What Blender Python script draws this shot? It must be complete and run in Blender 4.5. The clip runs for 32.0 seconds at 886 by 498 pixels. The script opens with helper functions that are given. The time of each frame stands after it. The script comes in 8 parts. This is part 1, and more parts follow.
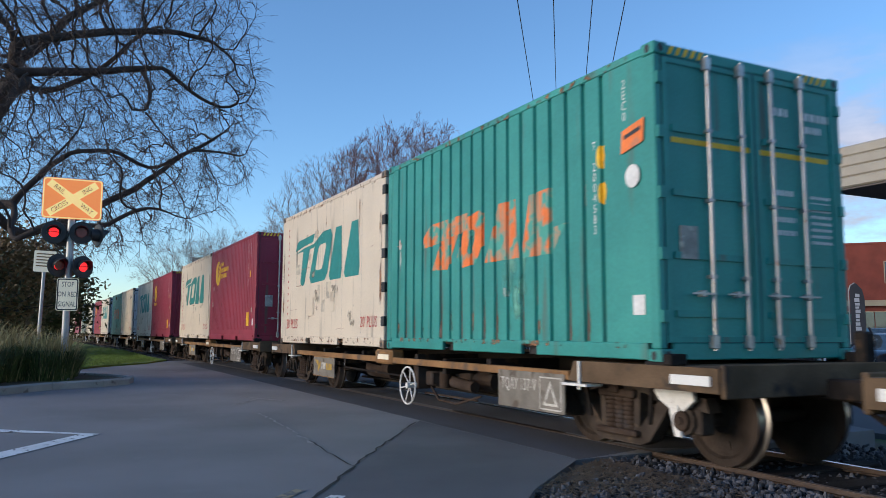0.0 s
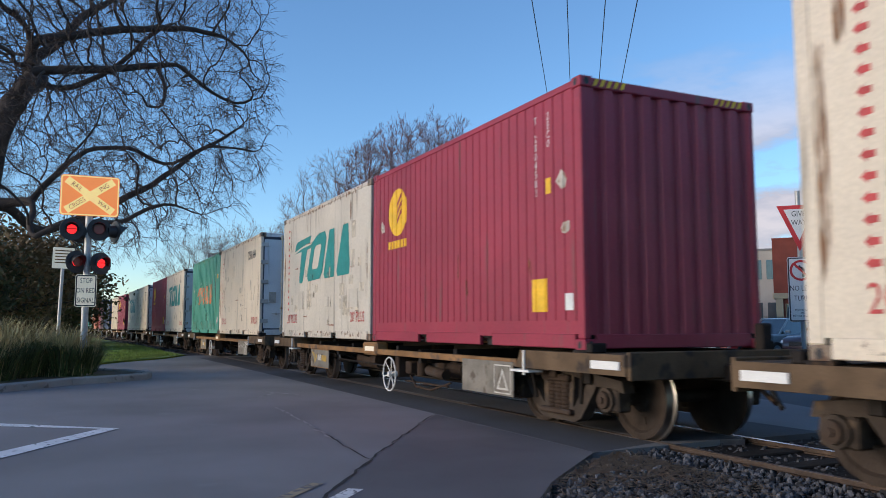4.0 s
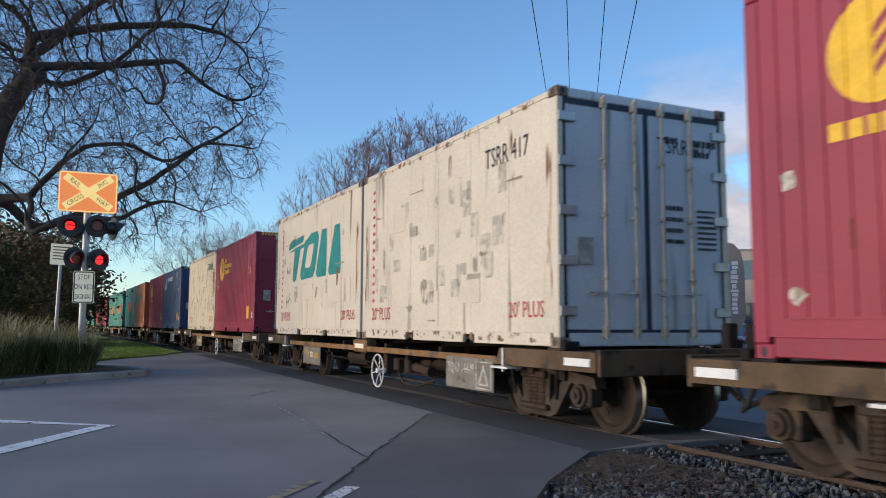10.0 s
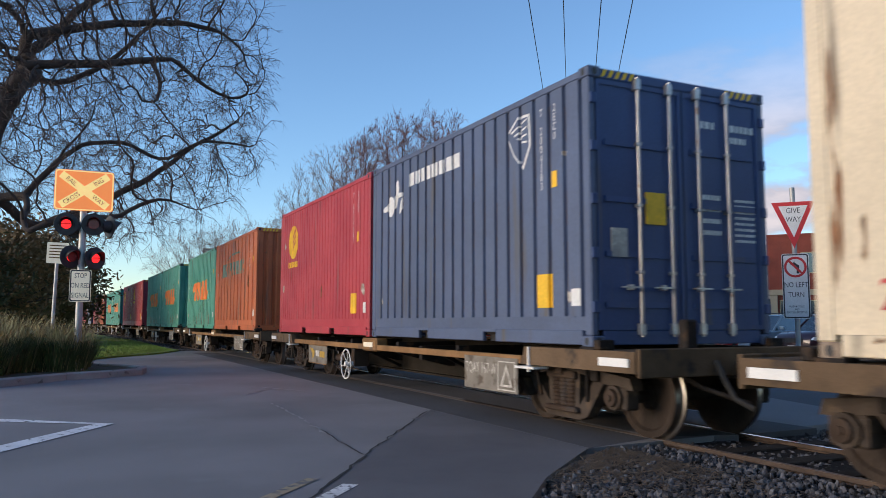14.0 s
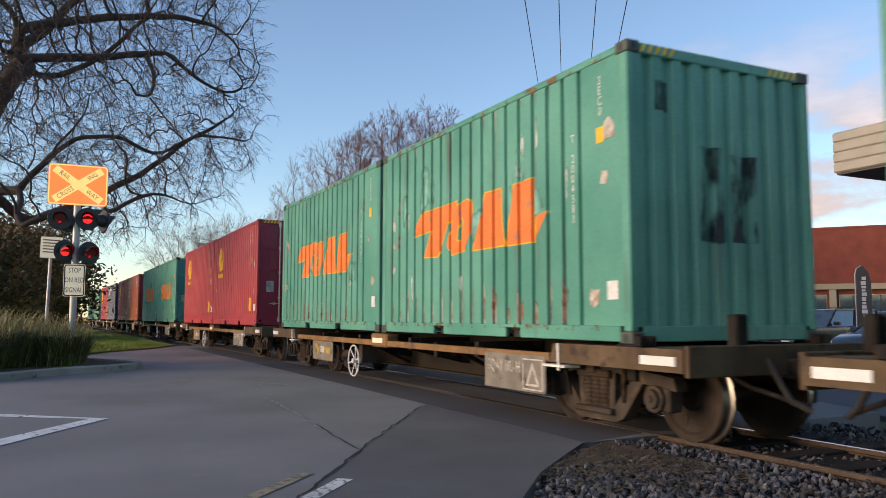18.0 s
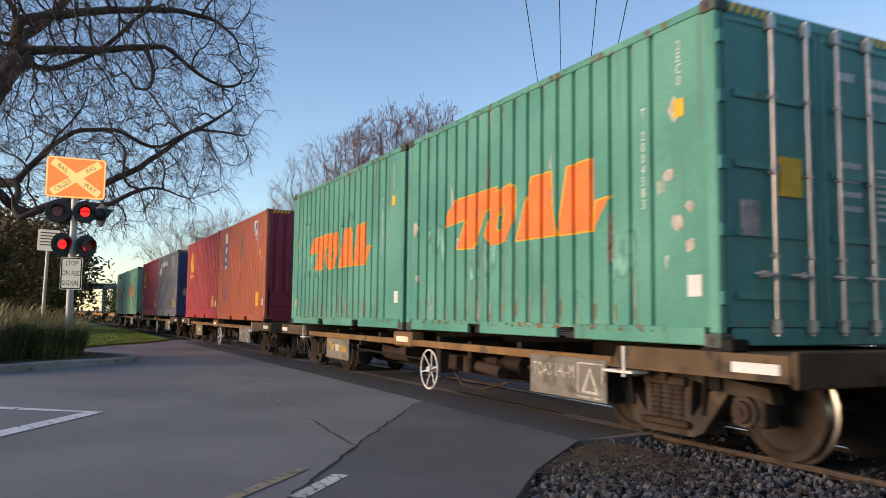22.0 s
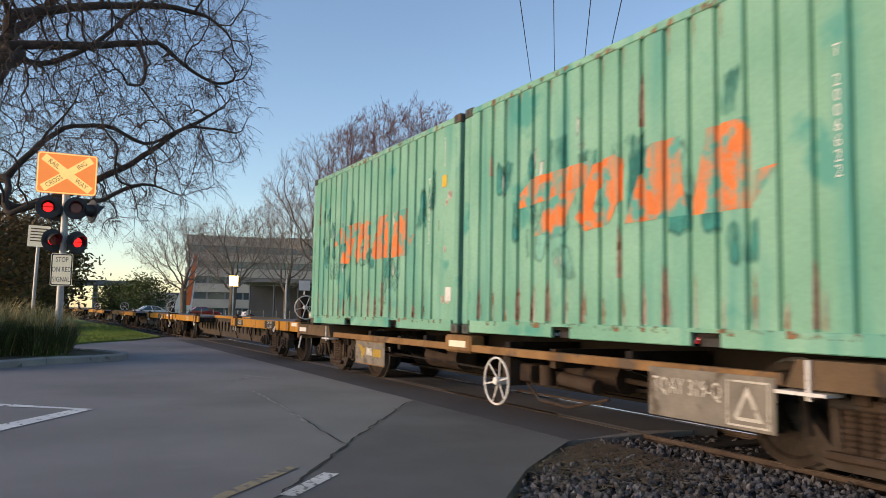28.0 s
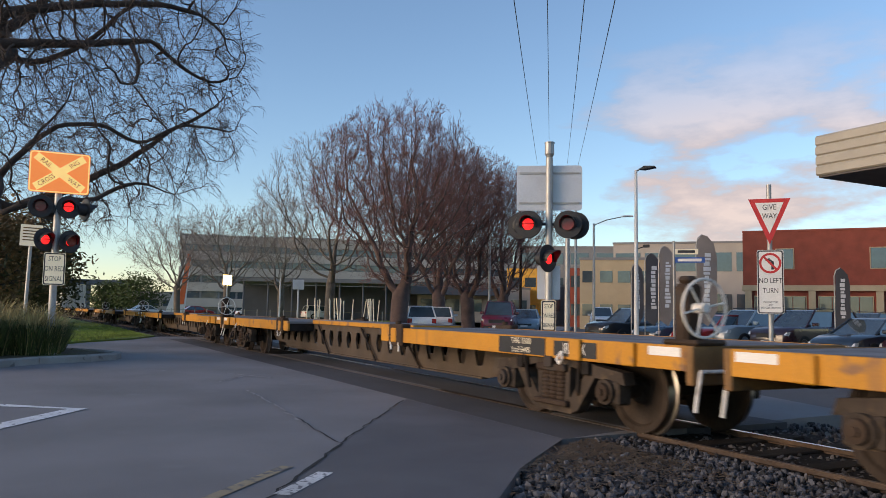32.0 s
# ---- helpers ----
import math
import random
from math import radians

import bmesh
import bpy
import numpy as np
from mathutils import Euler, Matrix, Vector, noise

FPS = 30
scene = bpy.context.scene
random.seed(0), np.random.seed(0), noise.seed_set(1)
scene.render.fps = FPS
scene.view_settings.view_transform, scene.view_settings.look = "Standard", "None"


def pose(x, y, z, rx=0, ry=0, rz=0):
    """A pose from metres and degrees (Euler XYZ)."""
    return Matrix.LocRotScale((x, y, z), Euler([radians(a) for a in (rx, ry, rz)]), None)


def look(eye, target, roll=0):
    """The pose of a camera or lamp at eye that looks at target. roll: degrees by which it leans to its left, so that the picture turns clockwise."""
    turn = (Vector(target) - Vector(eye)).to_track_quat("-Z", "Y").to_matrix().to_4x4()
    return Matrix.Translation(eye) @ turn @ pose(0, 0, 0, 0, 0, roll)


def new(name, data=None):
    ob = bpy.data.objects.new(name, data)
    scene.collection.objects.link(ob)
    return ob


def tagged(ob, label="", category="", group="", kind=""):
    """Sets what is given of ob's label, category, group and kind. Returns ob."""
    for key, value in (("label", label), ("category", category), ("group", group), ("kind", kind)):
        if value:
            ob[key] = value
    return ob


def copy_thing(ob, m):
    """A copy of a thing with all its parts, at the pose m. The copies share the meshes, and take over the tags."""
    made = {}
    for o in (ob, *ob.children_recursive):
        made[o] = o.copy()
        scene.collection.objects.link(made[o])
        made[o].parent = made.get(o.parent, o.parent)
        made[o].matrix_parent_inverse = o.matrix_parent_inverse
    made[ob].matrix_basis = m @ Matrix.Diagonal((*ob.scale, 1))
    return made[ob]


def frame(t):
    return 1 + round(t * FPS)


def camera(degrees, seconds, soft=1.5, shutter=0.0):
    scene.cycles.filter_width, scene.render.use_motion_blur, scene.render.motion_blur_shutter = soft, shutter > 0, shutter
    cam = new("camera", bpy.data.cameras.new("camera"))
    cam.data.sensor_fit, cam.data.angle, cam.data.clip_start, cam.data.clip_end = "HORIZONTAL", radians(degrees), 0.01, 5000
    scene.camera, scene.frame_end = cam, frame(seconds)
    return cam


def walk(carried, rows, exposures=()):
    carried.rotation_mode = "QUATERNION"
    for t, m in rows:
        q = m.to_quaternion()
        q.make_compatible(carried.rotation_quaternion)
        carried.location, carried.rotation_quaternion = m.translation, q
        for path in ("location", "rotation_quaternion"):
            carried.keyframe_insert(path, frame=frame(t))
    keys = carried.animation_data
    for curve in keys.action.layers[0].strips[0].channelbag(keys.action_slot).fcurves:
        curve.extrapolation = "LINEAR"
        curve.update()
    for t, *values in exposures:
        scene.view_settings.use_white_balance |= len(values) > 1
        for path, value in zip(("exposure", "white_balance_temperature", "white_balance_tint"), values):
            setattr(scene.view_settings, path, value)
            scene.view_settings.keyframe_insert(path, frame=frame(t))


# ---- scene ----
cam = camera(59.6, 32.0, soft=0.75, shutter=0.2)
EYE = (3.145, -5.951, 1.171)
# seconds, heading, pitch, lean
TURNS = (
    (0, 153.47, 6.18, 0.27), (0.5, 153.57, 6.00, 0.27), (1, 153.70, 5.82, 0.23), (1.5, 153.86, 5.68, 0.15), (2, 154.04, 5.61, 0.07),
    (2.5, 154.21, 5.60, 0.02), (3, 154.37, 5.62, 0.01), (3.5, 154.52, 5.66, -0.00), (5.5, 154.49, 5.86, -0.24), (6, 154.44, 5.83, -0.30),
    (6.5, 154.40, 5.81, -0.32), (7, 154.37, 5.78, -0.28), (7.5, 154.38, 5.74, -0.21), (8, 154.43, 5.69, -0.12), (8.5, 154.47, 5.65, -0.02),
    (9, 154.49, 5.64, 0.09), (9.5, 154.47, 5.63, 0.18), (10, 154.44, 5.59, 0.22), (10.5, 154.41, 5.51, 0.24), (11, 154.40, 5.40, 0.22),
    (11.5, 154.38, 5.30, 0.16), (12, 154.34, 5.25, 0.09), (12.5, 154.29, 5.26, 0.05), (13, 154.24, 5.32, 0.06), (13.5, 154.22, 5.38, 0.06),
    (14, 154.22, 5.41, 0.05), (14.5, 154.22, 5.42, 0.03), (16.5, 154.00, 5.18, 0.13), (17, 153.94, 5.11, 0.12), (17.5, 153.89, 5.06, 0.09),
    (18, 153.85, 5.03, 0.07), (18.5, 153.83, 5.03, 0.10), (19, 153.82, 5.06, 0.17), (19.5, 153.81, 5.08, 0.29), (20, 153.80, 5.07, 0.43),
    (20.5, 153.78, 5.03, 0.53), (21, 153.75, 4.97, 0.60), (21.5, 153.72, 4.89, 0.64), (22, 153.68, 4.81, 0.67), (22.5, 153.64, 4.74, 0.68),
    (23, 153.61, 4.72, 0.72), (23.5, 153.56, 4.76, 0.78), (24, 153.51, 4.83, 0.83), (24.5, 153.47, 4.89, 0.87), (25, 153.44, 4.94, 0.93),
    (25.5, 153.40, 4.96, 0.97), (27.5, 153.20, 4.78, 1.07), (28, 153.11, 4.76, 1.08), (28.5, 153.01, 4.78, 1.06), (29, 152.91, 4.81, 1.04),
    (29.5, 152.82, 4.84, 1.04), (30, 152.76, 4.86, 1.03), (30.5, 152.71, 4.85, 1.02), (31, 152.68, 4.80, 1.01), (31.5, 152.67, 4.74, 1.01),
    (32, 152.67, 4.68, 0.99))


def aim(yaw, pitch, roll):
    y, p = radians(yaw), radians(pitch)
    way = Vector((math.cos(y) * math.cos(p), math.sin(y) * math.cos(p), math.sin(p)))
    return look(EYE, Vector(EYE) + way, roll)


walk(cam, [(t, aim(y, p, r)) for t, y, p, r in TURNS],
     exposures=[(0, 0.64, 5700, 10), (11, 0.66, 5950, 10), (14.5, 0.72, 6150, 13), (17, 0.62, 6900, 16), (18, 0.90, 7250, 18), (25, 0.90, 7200, 17), (28, 0.84, 7500, 18), (30, 0.78, 7200, 17), (32, 0.70, 7000, 16)])

# ---- sky and sun ----
SUN_AZ, SUN_EL = radians(263), radians(11)          # from +x towards +y; low behind the camera
world = bpy.data.worlds.new("world")
scene.world = world
world.use_nodes = True
wn, wl = world.node_tree.nodes, world.node_tree.links
wn.clear()
sky = wn.new("ShaderNodeTexSky")
sky.sky_type, sky.sun_disc = "NISHITA", False
sky.sun_elevation, sky.sun_rotation = radians(12), math.pi / 2 - SUN_AZ
sky.air_density, sky.dust_density, sky.ozone_density, sky.altitude = 1.0, 0.15, 3.0, 0
coord = wn.new("ShaderNodeTexCoord")
split = wn.new("ShaderNodeSeparateXYZ")
wl.new(coord.outputs["Generated"], split.inputs[0])


def wmath(op, a, b=None, clamp=False):
    n = wn.new("ShaderNodeMath")
    n.operation, n.use_clamp = op, clamp
    for i, v in enumerate((a, b)):
        if v is not None:
            if isinstance(v, (int, float)):
                n.inputs[i].default_value = v
            else:
                wl.new(v, n.inputs[i])
    return n.outputs[0]


# evening cumulus: noise on a flat layer overhead, thin near the zenith
stretch = wn.new("ShaderNodeMapping")
stretch.inputs["Scale"].default_value = (2.2, 2.2, 6.5)
stretch.inputs["Location"].default_value = (0.35, 1.9, 0.2)
wl.new(coord.outputs["Generated"], stretch.inputs[0])
puff = wn.new("ShaderNodeTexNoise")
puff.inputs["Scale"].default_value, puff.inputs["Detail"].default_value = 1.5, 8
puff.inputs["Roughness"].default_value = 0.57
wl.new(stretch.outputs[0], puff.inputs["Vector"])
# the bank stands in the north-north-west, where the wind has gathered it
bank = wmath("ADD", wmath("MULTIPLY", split.outputs["Y"], 0.79), wmath("MULTIPLY", split.outputs["X"], -0.61))
bank = wmath("MULTIPLY", wmath("SUBTRACT", bank, 0.86), 9.0, True)
low = wmath("MULTIPLY", wmath("SUBTRACT", 0.36, split.outputs["Z"]), 6.0, True)
cover = wmath("MULTIPLY", wmath("MULTIPLY", bank, low), wmath("MULTIPLY", wmath("SUBTRACT", puff.outputs["Fac"], 0.485), 11.0, True))
cloud_tone = wn.new("ShaderNodeValToRGB")
cloud_tone.color_ramp.elements[0].color = (1.55, 1.55, 1.85, 1)
cloud_tone.color_ramp.elements[1].color = (3.4, 2.85, 2.65, 1)
cloud_tone.color_ramp.elements[0].position, cloud_tone.color_ramp.elements[1].position = 0.49, 0.64
wl.new(puff.outputs["Fac"], cloud_tone.inputs[0])
mixc = wn.new("ShaderNodeMix")
mixc.data_type = "RGBA"
wl.new(wmath("MULTIPLY", cover, 0.92), mixc.inputs["Factor"])
wl.new(sky.outputs[0], mixc.inputs[6])
wl.new(cloud_tone.outputs[0], mixc.inputs[7])
bg = wn.new("ShaderNodeBackground")
bg.inputs["Strength"].default_value = 0.15
wl.new(mixc.outputs[2], bg.inputs["Color"])
wout = wn.new("ShaderNodeOutputWorld")
wl.new(bg.outputs[0], wout.inputs["Surface"])

sun = new("sun", bpy.data.lights.new("sun", "SUN"))
sun.data.energy, sun.data.angle, sun.data.color = 1.9, radians(30), (1.0, 0.75, 0.50)
sun_from = Vector((math.cos(SUN_AZ) * math.cos(SUN_EL), math.sin(SUN_AZ) * math.cos(SUN_EL), math.sin(SUN_EL)))
sun.matrix_world = look(sun_from * 300, (0, 0, 0))


# ---- materials ----
def mat(name, color, rough=0.6, metal=0.0, vary=0.12, scale=3.0, bump=0.1, fine=60.0, tint=None, spots=None,
        streak=None, emit=0.0, coat=0.0, alpha=1.0, island=0.0, trans=0.0):
    """Painted or raw surface: two scales of tone, fine relief, and where asked stains (spots) and runs (streak)
    as (colour, amount, scale)."""
    m = bpy.data.materials.new(name)
    m.use_nodes = True
    nt = m.node_tree
    N, L = nt.nodes, nt.links
    b = N["Principled BSDF"]
    b.inputs["Roughness"].default_value, b.inputs["Metallic"].default_value = rough, metal
    if coat:
        b.inputs["Coat Weight"].default_value = coat
    if trans:
        b.inputs["Transmission Weight"].default_value = trans
    tc = N.new("ShaderNodeTexCoord")
    oi = N.new("ShaderNodeObjectInfo")
    shift = N.new("ShaderNodeVectorMath")
    shift.operation = "SCALE"
    shift.inputs[0].default_value = (37.0, 19.0, 53.0)
    L.new(oi.outputs["Random"], shift.inputs["Scale"])
    add = N.new("ShaderNodeVectorMath")
    L.new(tc.outputs["Object"], add.inputs[0])
    L.new(shift.outputs[0], add.inputs[1])

    def noise_of(sc, detail=4.0, squash=None):
        n = N.new("ShaderNodeTexNoise")
        n.inputs["Scale"].default_value, n.inputs["Detail"].default_value = sc, detail
        src = add.outputs[0]
        if squash:
            mp = N.new("ShaderNodeMapping")
            mp.inputs["Scale"].default_value = squash
            L.new(src, mp.inputs[0])
            src = mp.outputs[0]
        L.new(src, n.inputs["Vector"])
        return n.outputs["Fac"]

    def ramp(fac, lo, hi):
        r = N.new("ShaderNodeMapRange")
        r.inputs[1].default_value, r.inputs[2].default_value = lo, hi
        L.new(fac, r.inputs[0])
        return r.outputs[0]

    def mix(fac, a, c):
        x = N.new("ShaderNodeMix")
        x.data_type = "RGBA"
        for sock, v in ((x.inputs["Factor"], fac), (x.inputs[6], a), (x.inputs[7], c)):
            if isinstance(v, (int, float)):
                sock.default_value = v
            elif isinstance(v, tuple):
                sock.default_value = (*v, 1) if len(v) == 3 else v
            else:
                L.new(v, sock)
        return x.outputs[2]

    dark = tuple(c * (1 - vary) for c in color)
    light = tuple(min(1, c * (1 + vary)) for c in color)
    if tint:
        light = tint
    col = mix(ramp(noise_of(scale, 5), 0.32, 0.68), dark, light)
    col = mix(ramp(noise_of(fine, 3), 0.35, 0.65), mix(0.12, col, (0, 0, 0)), col)
    rv = N.new("ShaderNodeMapRange")
    rv.inputs[3].default_value, rv.inputs[4].default_value = 1 - island, 1 + island
    if island:
        gi = N.new("ShaderNodeNewGeometry")
        av = N.new("ShaderNodeMath")
        av.operation = "FRACT"
        sm = N.new("ShaderNodeMath")
        L.new(gi.outputs["Random Per Island"], sm.inputs[0])
        L.new(oi.outputs["Random"], sm.inputs[1])
        L.new(sm.outputs[0], av.inputs[0])
        L.new(av.outputs[0], rv.inputs[0])
        hv = N.new("ShaderNodeHueSaturation")
        L.new(rv.outputs[0], hv.inputs["Value"])
        L.new(col, hv.inputs["Color"])
        col = hv.outputs[0]
    if spots:
        c2, amount, sc = spots
        col = mix(ramp(noise_of(sc, 7), 0.66 - amount * 0.3, 0.72 - amount * 0.2), col, c2)
    if streak:
        c3, amount, sc = streak
        col = mix(ramp(noise_of(sc, 6, (1, 1, 0.09)), 0.64 - amount * 0.3, 0.80 - amount * 0.2), col, c3)
    L.new(col, b.inputs["Base Color"])
    if bump:
        bn = N.new("ShaderNodeBump")
        bn.inputs["Strength"].default_value, bn.inputs["Distance"].default_value = bump, 0.01
        L.new(noise_of(fine, 4), bn.inputs["Height"])
        L.new(bn.outputs[0], b.inputs["Normal"])
    rr = N.new("ShaderNodeMapRange")
    rr.inputs[3].default_value, rr.inputs[4].default_value = max(0, rough - 0.1), min(1, rough + 0.1)
    L.new(noise_of(scale * 2.3, 3), rr.inputs[0])
    L.new(rr.outputs[0], b.inputs["Roughness"])
    if emit:
        b.inputs["Emission Color"].default_value = (*color, 1)
        b.inputs["Emission Strength"].default_value = emit
    return m


def dull(names, level):
    """Dusty or matt surfaces throw back less of the sky."""
    for n in names:
        M[n].node_tree.nodes["Principled BSDF"].inputs["Specular IOR Level"].default_value = level


GRIME, RUST = (0.10, 0.085, 0.065), (0.20, 0.075, 0.03)


def paint(name, color, rust=0.15, grime=0.25, vary=0.12, rough=0.5, tint=None):
    return mat(name, color, rough, vary=vary, scale=0.9, fine=35, bump=0.035, tint=tint,
               spots=(RUST, rust, 6.5) if rust else None, streak=(GRIME, grime, 5.0))


M = {}
M["asphalt"] = mat("asphalt", (0.215, 0.205, 0.206), 0.85, vary=0.22, scale=0.35, fine=140, bump=0.5, spots=((0.21, 0.205, 0.205), 0.05, 1.3))
M["asphalt_new"] = mat("asphalt_new", (0.120, 0.115, 0.119), 0.82, vary=0.2, scale=0.8, fine=150, bump=0.5)
M["asphalt_mid"] = mat("asphalt_mid", (0.078, 0.075, 0.079), 0.85, vary=0.2, scale=0.6, fine=150, bump=0.5)
M["asphalt_far"] = mat("asphalt_far", (0.10, 0.10, 0.105), 0.9, vary=0.15, scale=0.3, fine=90, bump=0.3)
M["concrete"] = mat("concrete", (0.30, 0.29, 0.27), 0.85, vary=0.18, scale=1.5, fine=70, bump=0.4, spots=((0.14, 0.13, 0.12), 0.15, 5))
M["grass"] = mat("grass", (0.15, 0.21, 0.03), 0.95, vary=0.3, scale=0.5, fine=40, bump=0.8, spots=((0.15, 0.15, 0.045), 0.3, 2.0))
M["blade"] = mat("blade", (0.17, 0.24, 0.035), 0.8, vary=0.3, scale=0.7, bump=0, island=0.35)
M["earth"] = mat("earth", (0.09, 0.075, 0.05), 0.95, vary=0.3, scale=0.8, fine=60, bump=0.8, spots=((0.07, 0.10, 0.025), 0.5, 0.9))
M["straw"] = mat("straw", (0.16, 0.11, 0.068), 0.9, vary=0.3, scale=5, bump=0, island=0.4)
M["stone"] = mat("stone", (0.070, 0.070, 0.077), 0.8, vary=0.25, scale=9, fine=90, bump=0.4, island=0.88)
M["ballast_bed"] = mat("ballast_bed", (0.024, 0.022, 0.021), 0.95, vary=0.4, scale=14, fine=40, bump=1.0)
M["line_white"] = mat("line_white", (0.78, 0.78, 0.78), 0.7, vary=0.1, fine=120, bump=0.3, spots=((0.10, 0.10, 0.10), 0.22, 14))
M["line_yellow"] = mat("line_yellow", (0.36, 0.28, 0.17), 0.75, vary=0.15, fine=120, bump=0.3, spots=((0.13, 0.12, 0.115), 0.55, 12))
M["line_worn"] = mat("line_worn", (0.62, 0.61, 0.59), 0.75, vary=0.2, fine=120, bump=0.4, spots=((0.15, 0.145, 0.145), 0.42, 22))
M["crack"] = mat("crack", (0.018, 0.018, 0.018), 0.9, bump=0.4)
M["seal"] = mat("seal", (0.29, 0.28, 0.275), 0.8, vary=0.2, bump=0.4, spots=((0.12, 0.115, 0.115), 0.45, 9))
M["rail_rust"] = mat("rail_rust", (0.085, 0.058, 0.042), 0.8, 0.3, vary=0.25, scale=6, fine=60, bump=0.4)
M["rail_head"] = mat("rail_head", (0.60, 0.60, 0.62), 0.18, 1.0, vary=0.05, bump=0)
M["timber"] = mat("timber", (0.034, 0.029, 0.025), 0.9, vary=0.3, scale=3, fine=40, bump=0.6)
M["teal"] = paint("teal_paint", (0.030, 0.25, 0.225), 0, 0.12, tint=(0.05, 0.31, 0.27))
M["teal_old"] = paint("teal_old_paint", (0.06, 0.29, 0.215), 0, 0.14, tint=(0.11, 0.36, 0.27))
M["teal_pale"] = mat("teal_pale_paint", (0.15, 0.42, 0.29), 0.55, vary=0.12, scale=0.9, fine=35, bump=0.12, tint=(0.24, 0.50, 0.36), spots=((0.05, 0.30, 0.24), 0.18, 1.6), streak=((0.04, 0.28, 0.235), 0.34, 3.0))
M["maroon"] = paint("maroon_paint", (0.285, 0.025, 0.050), 0, 0.06)
M["maroon_light"] = paint("maroon_light_paint", (0.41, 0.033, 0.050), 0, 0.06, tint=(0.46, 0.052, 0.064))
M["white"] = paint("white_paint", (0.68, 0.59, 0.465), 0, 0.10, 0.06)
M["cream"] = paint("cream_paint", (0.68, 0.575, 0.41), 0, 0.14, 0.08)
M["white_grey"] = paint("white_grey_paint", (0.56, 0.51, 0.43), 0, 0.22, 0.10)
M["door_grey"] = paint("door_grey_paint", (0.60, 0.62, 0.65), 0, 0.14, 0.06)
M["navy"] = paint("navy_paint", (0.032, 0.060, 0.165), 0, 0.10)
M["slate_grey"] = paint("slate_grey_paint", (0.150, 0.155, 0.190), 0, 0.12)
M["slate"] = paint("slate_paint", (0.080, 0.105, 0.180), 0, 0.10)
M["orange"] = paint("orange_paint", (0.48, 0.115, 0.036), 0.02, 0.22, tint=(0.55, 0.15, 0.05))
M["brown"] = paint("brown_paint", (0.43, 0.105, 0.050), 0.03, 0.10)
M["wear_pale"] = mat("wear_pale", (0.36, 0.40, 0.33), 0.8, vary=0.3, scale=4, fine=40, spots=((0.24, 0.12, 0.06), 0.5, 5), streak=((0.10, 0.26, 0.20), 0.55, 9))
M["wear_brown"] = mat("wear_brown", (0.13, 0.085, 0.06), 0.85, vary=0.3, scale=5, fine=40)
M["cast_grime"] = mat("cast_grime", (0.075, 0.095, 0.078), 0.8, vary=0.3, scale=6, fine=40, bump=0.3, spots=((0.13, 0.065, 0.035), 0.5, 9))
M["cast_rust"] = mat("cast_rust", (0.26, 0.20, 0.145), 0.8, vary=0.3, scale=6, fine=40, bump=0.3, spots=((0.11, 0.06, 0.035), 0.5, 9))
M["orange_ink"] = mat("orange_ink", (0.80, 0.20, 0.035), 0.6, vary=0.1, scale=3, fine=30, spots=((0.50, 0.19, 0.10), 0.2, 4))
M["scrape"] = mat("scrape", (0.36, 0.25, 0.20), 0.8, vary=0.3, scale=8, fine=40, spots=((0.20, 0.08, 0.04), 0.4, 9))
M["teal_ink"] = mat("teal_ink", (0.02, 0.22, 0.21), 0.55, vary=0.1, scale=4, fine=30)
M["yellow_ink"] = mat("yellow_ink", (0.80, 0.48, 0.015), 0.55, vary=0.1, scale=6, fine=30)
M["white_ink"] = mat("white_ink", (0.72, 0.72, 0.70), 0.6, vary=0.1, scale=6, fine=30)
M["torn_paper"] = mat("torn_paper", (0.50, 0.46, 0.40), 0.8, vary=0.25, scale=9, fine=40, spots=((0.30, 0.22, 0.16), 0.5, 14))
M["black_ink"] = mat("black_ink", (0.03, 0.03, 0.035), 0.6, vary=0.1)
M["red_ink"] = mat("red_ink", (0.45, 0.05, 0.05), 0.6, vary=0.2, scale=8)
M["grey_patch"] = mat("grey_patch", (0.36, 0.34, 0.31), 0.8, vary=0.25, scale=6, fine=50, spots=((0.56, 0.53, 0.46), 0.35, 9))
M["blue_ink"] = mat("blue_ink", (0.03, 0.10, 0.35), 0.55, vary=0.1)
M["galv"] = mat("galv", (0.46, 0.45, 0.44), 0.42, 0.75, vary=0.15, scale=5, fine=40, spots=((0.30, 0.20, 0.13), 0.15, 9))
M["steel_dark"] = mat("steel_dark", (0.026, 0.022, 0.020), 0.75, 0.2, vary=0.35, scale=4, fine=50, bump=0.5, spots=((0.070, 0.045, 0.028), 0.3, 5))
M["steel_rust"] = mat("steel_rust", (0.062, 0.043, 0.032), 0.85, 0.1, vary=0.3, scale=3, fine=50, bump=0.5, spots=((0.06, 0.05, 0.045), 0.35, 3))
M["wagon_tan"] = mat("wagon_tan", (0.25, 0.140, 0.062), 0.75, vary=0.25, scale=2.5, fine=50, bump=0.4, spots=((0.12, 0.085, 0.06), 0.35, 3.5))
M["sill_dust"] = mat("sill_dust", (0.030, 0.025, 0.020), 0.9, vary=0.3, scale=1.2, fine=30, bump=0.3)
M["rail_dull"] = mat("rail_dull", (0.15, 0.105, 0.075), 0.6, 0.2, vary=0.2, scale=5, fine=60, bump=0.2)
M["wagon_yellow"] = mat("wagon_yellow", (0.52, 0.225, 0.012), 0.6, vary=0.1, scale=1.6, fine=50, bump=0.25, spots=((0.22, 0.11, 0.05), 0.22, 4.0), streak=((0.20, 0.10, 0.05), 0.18, 4))
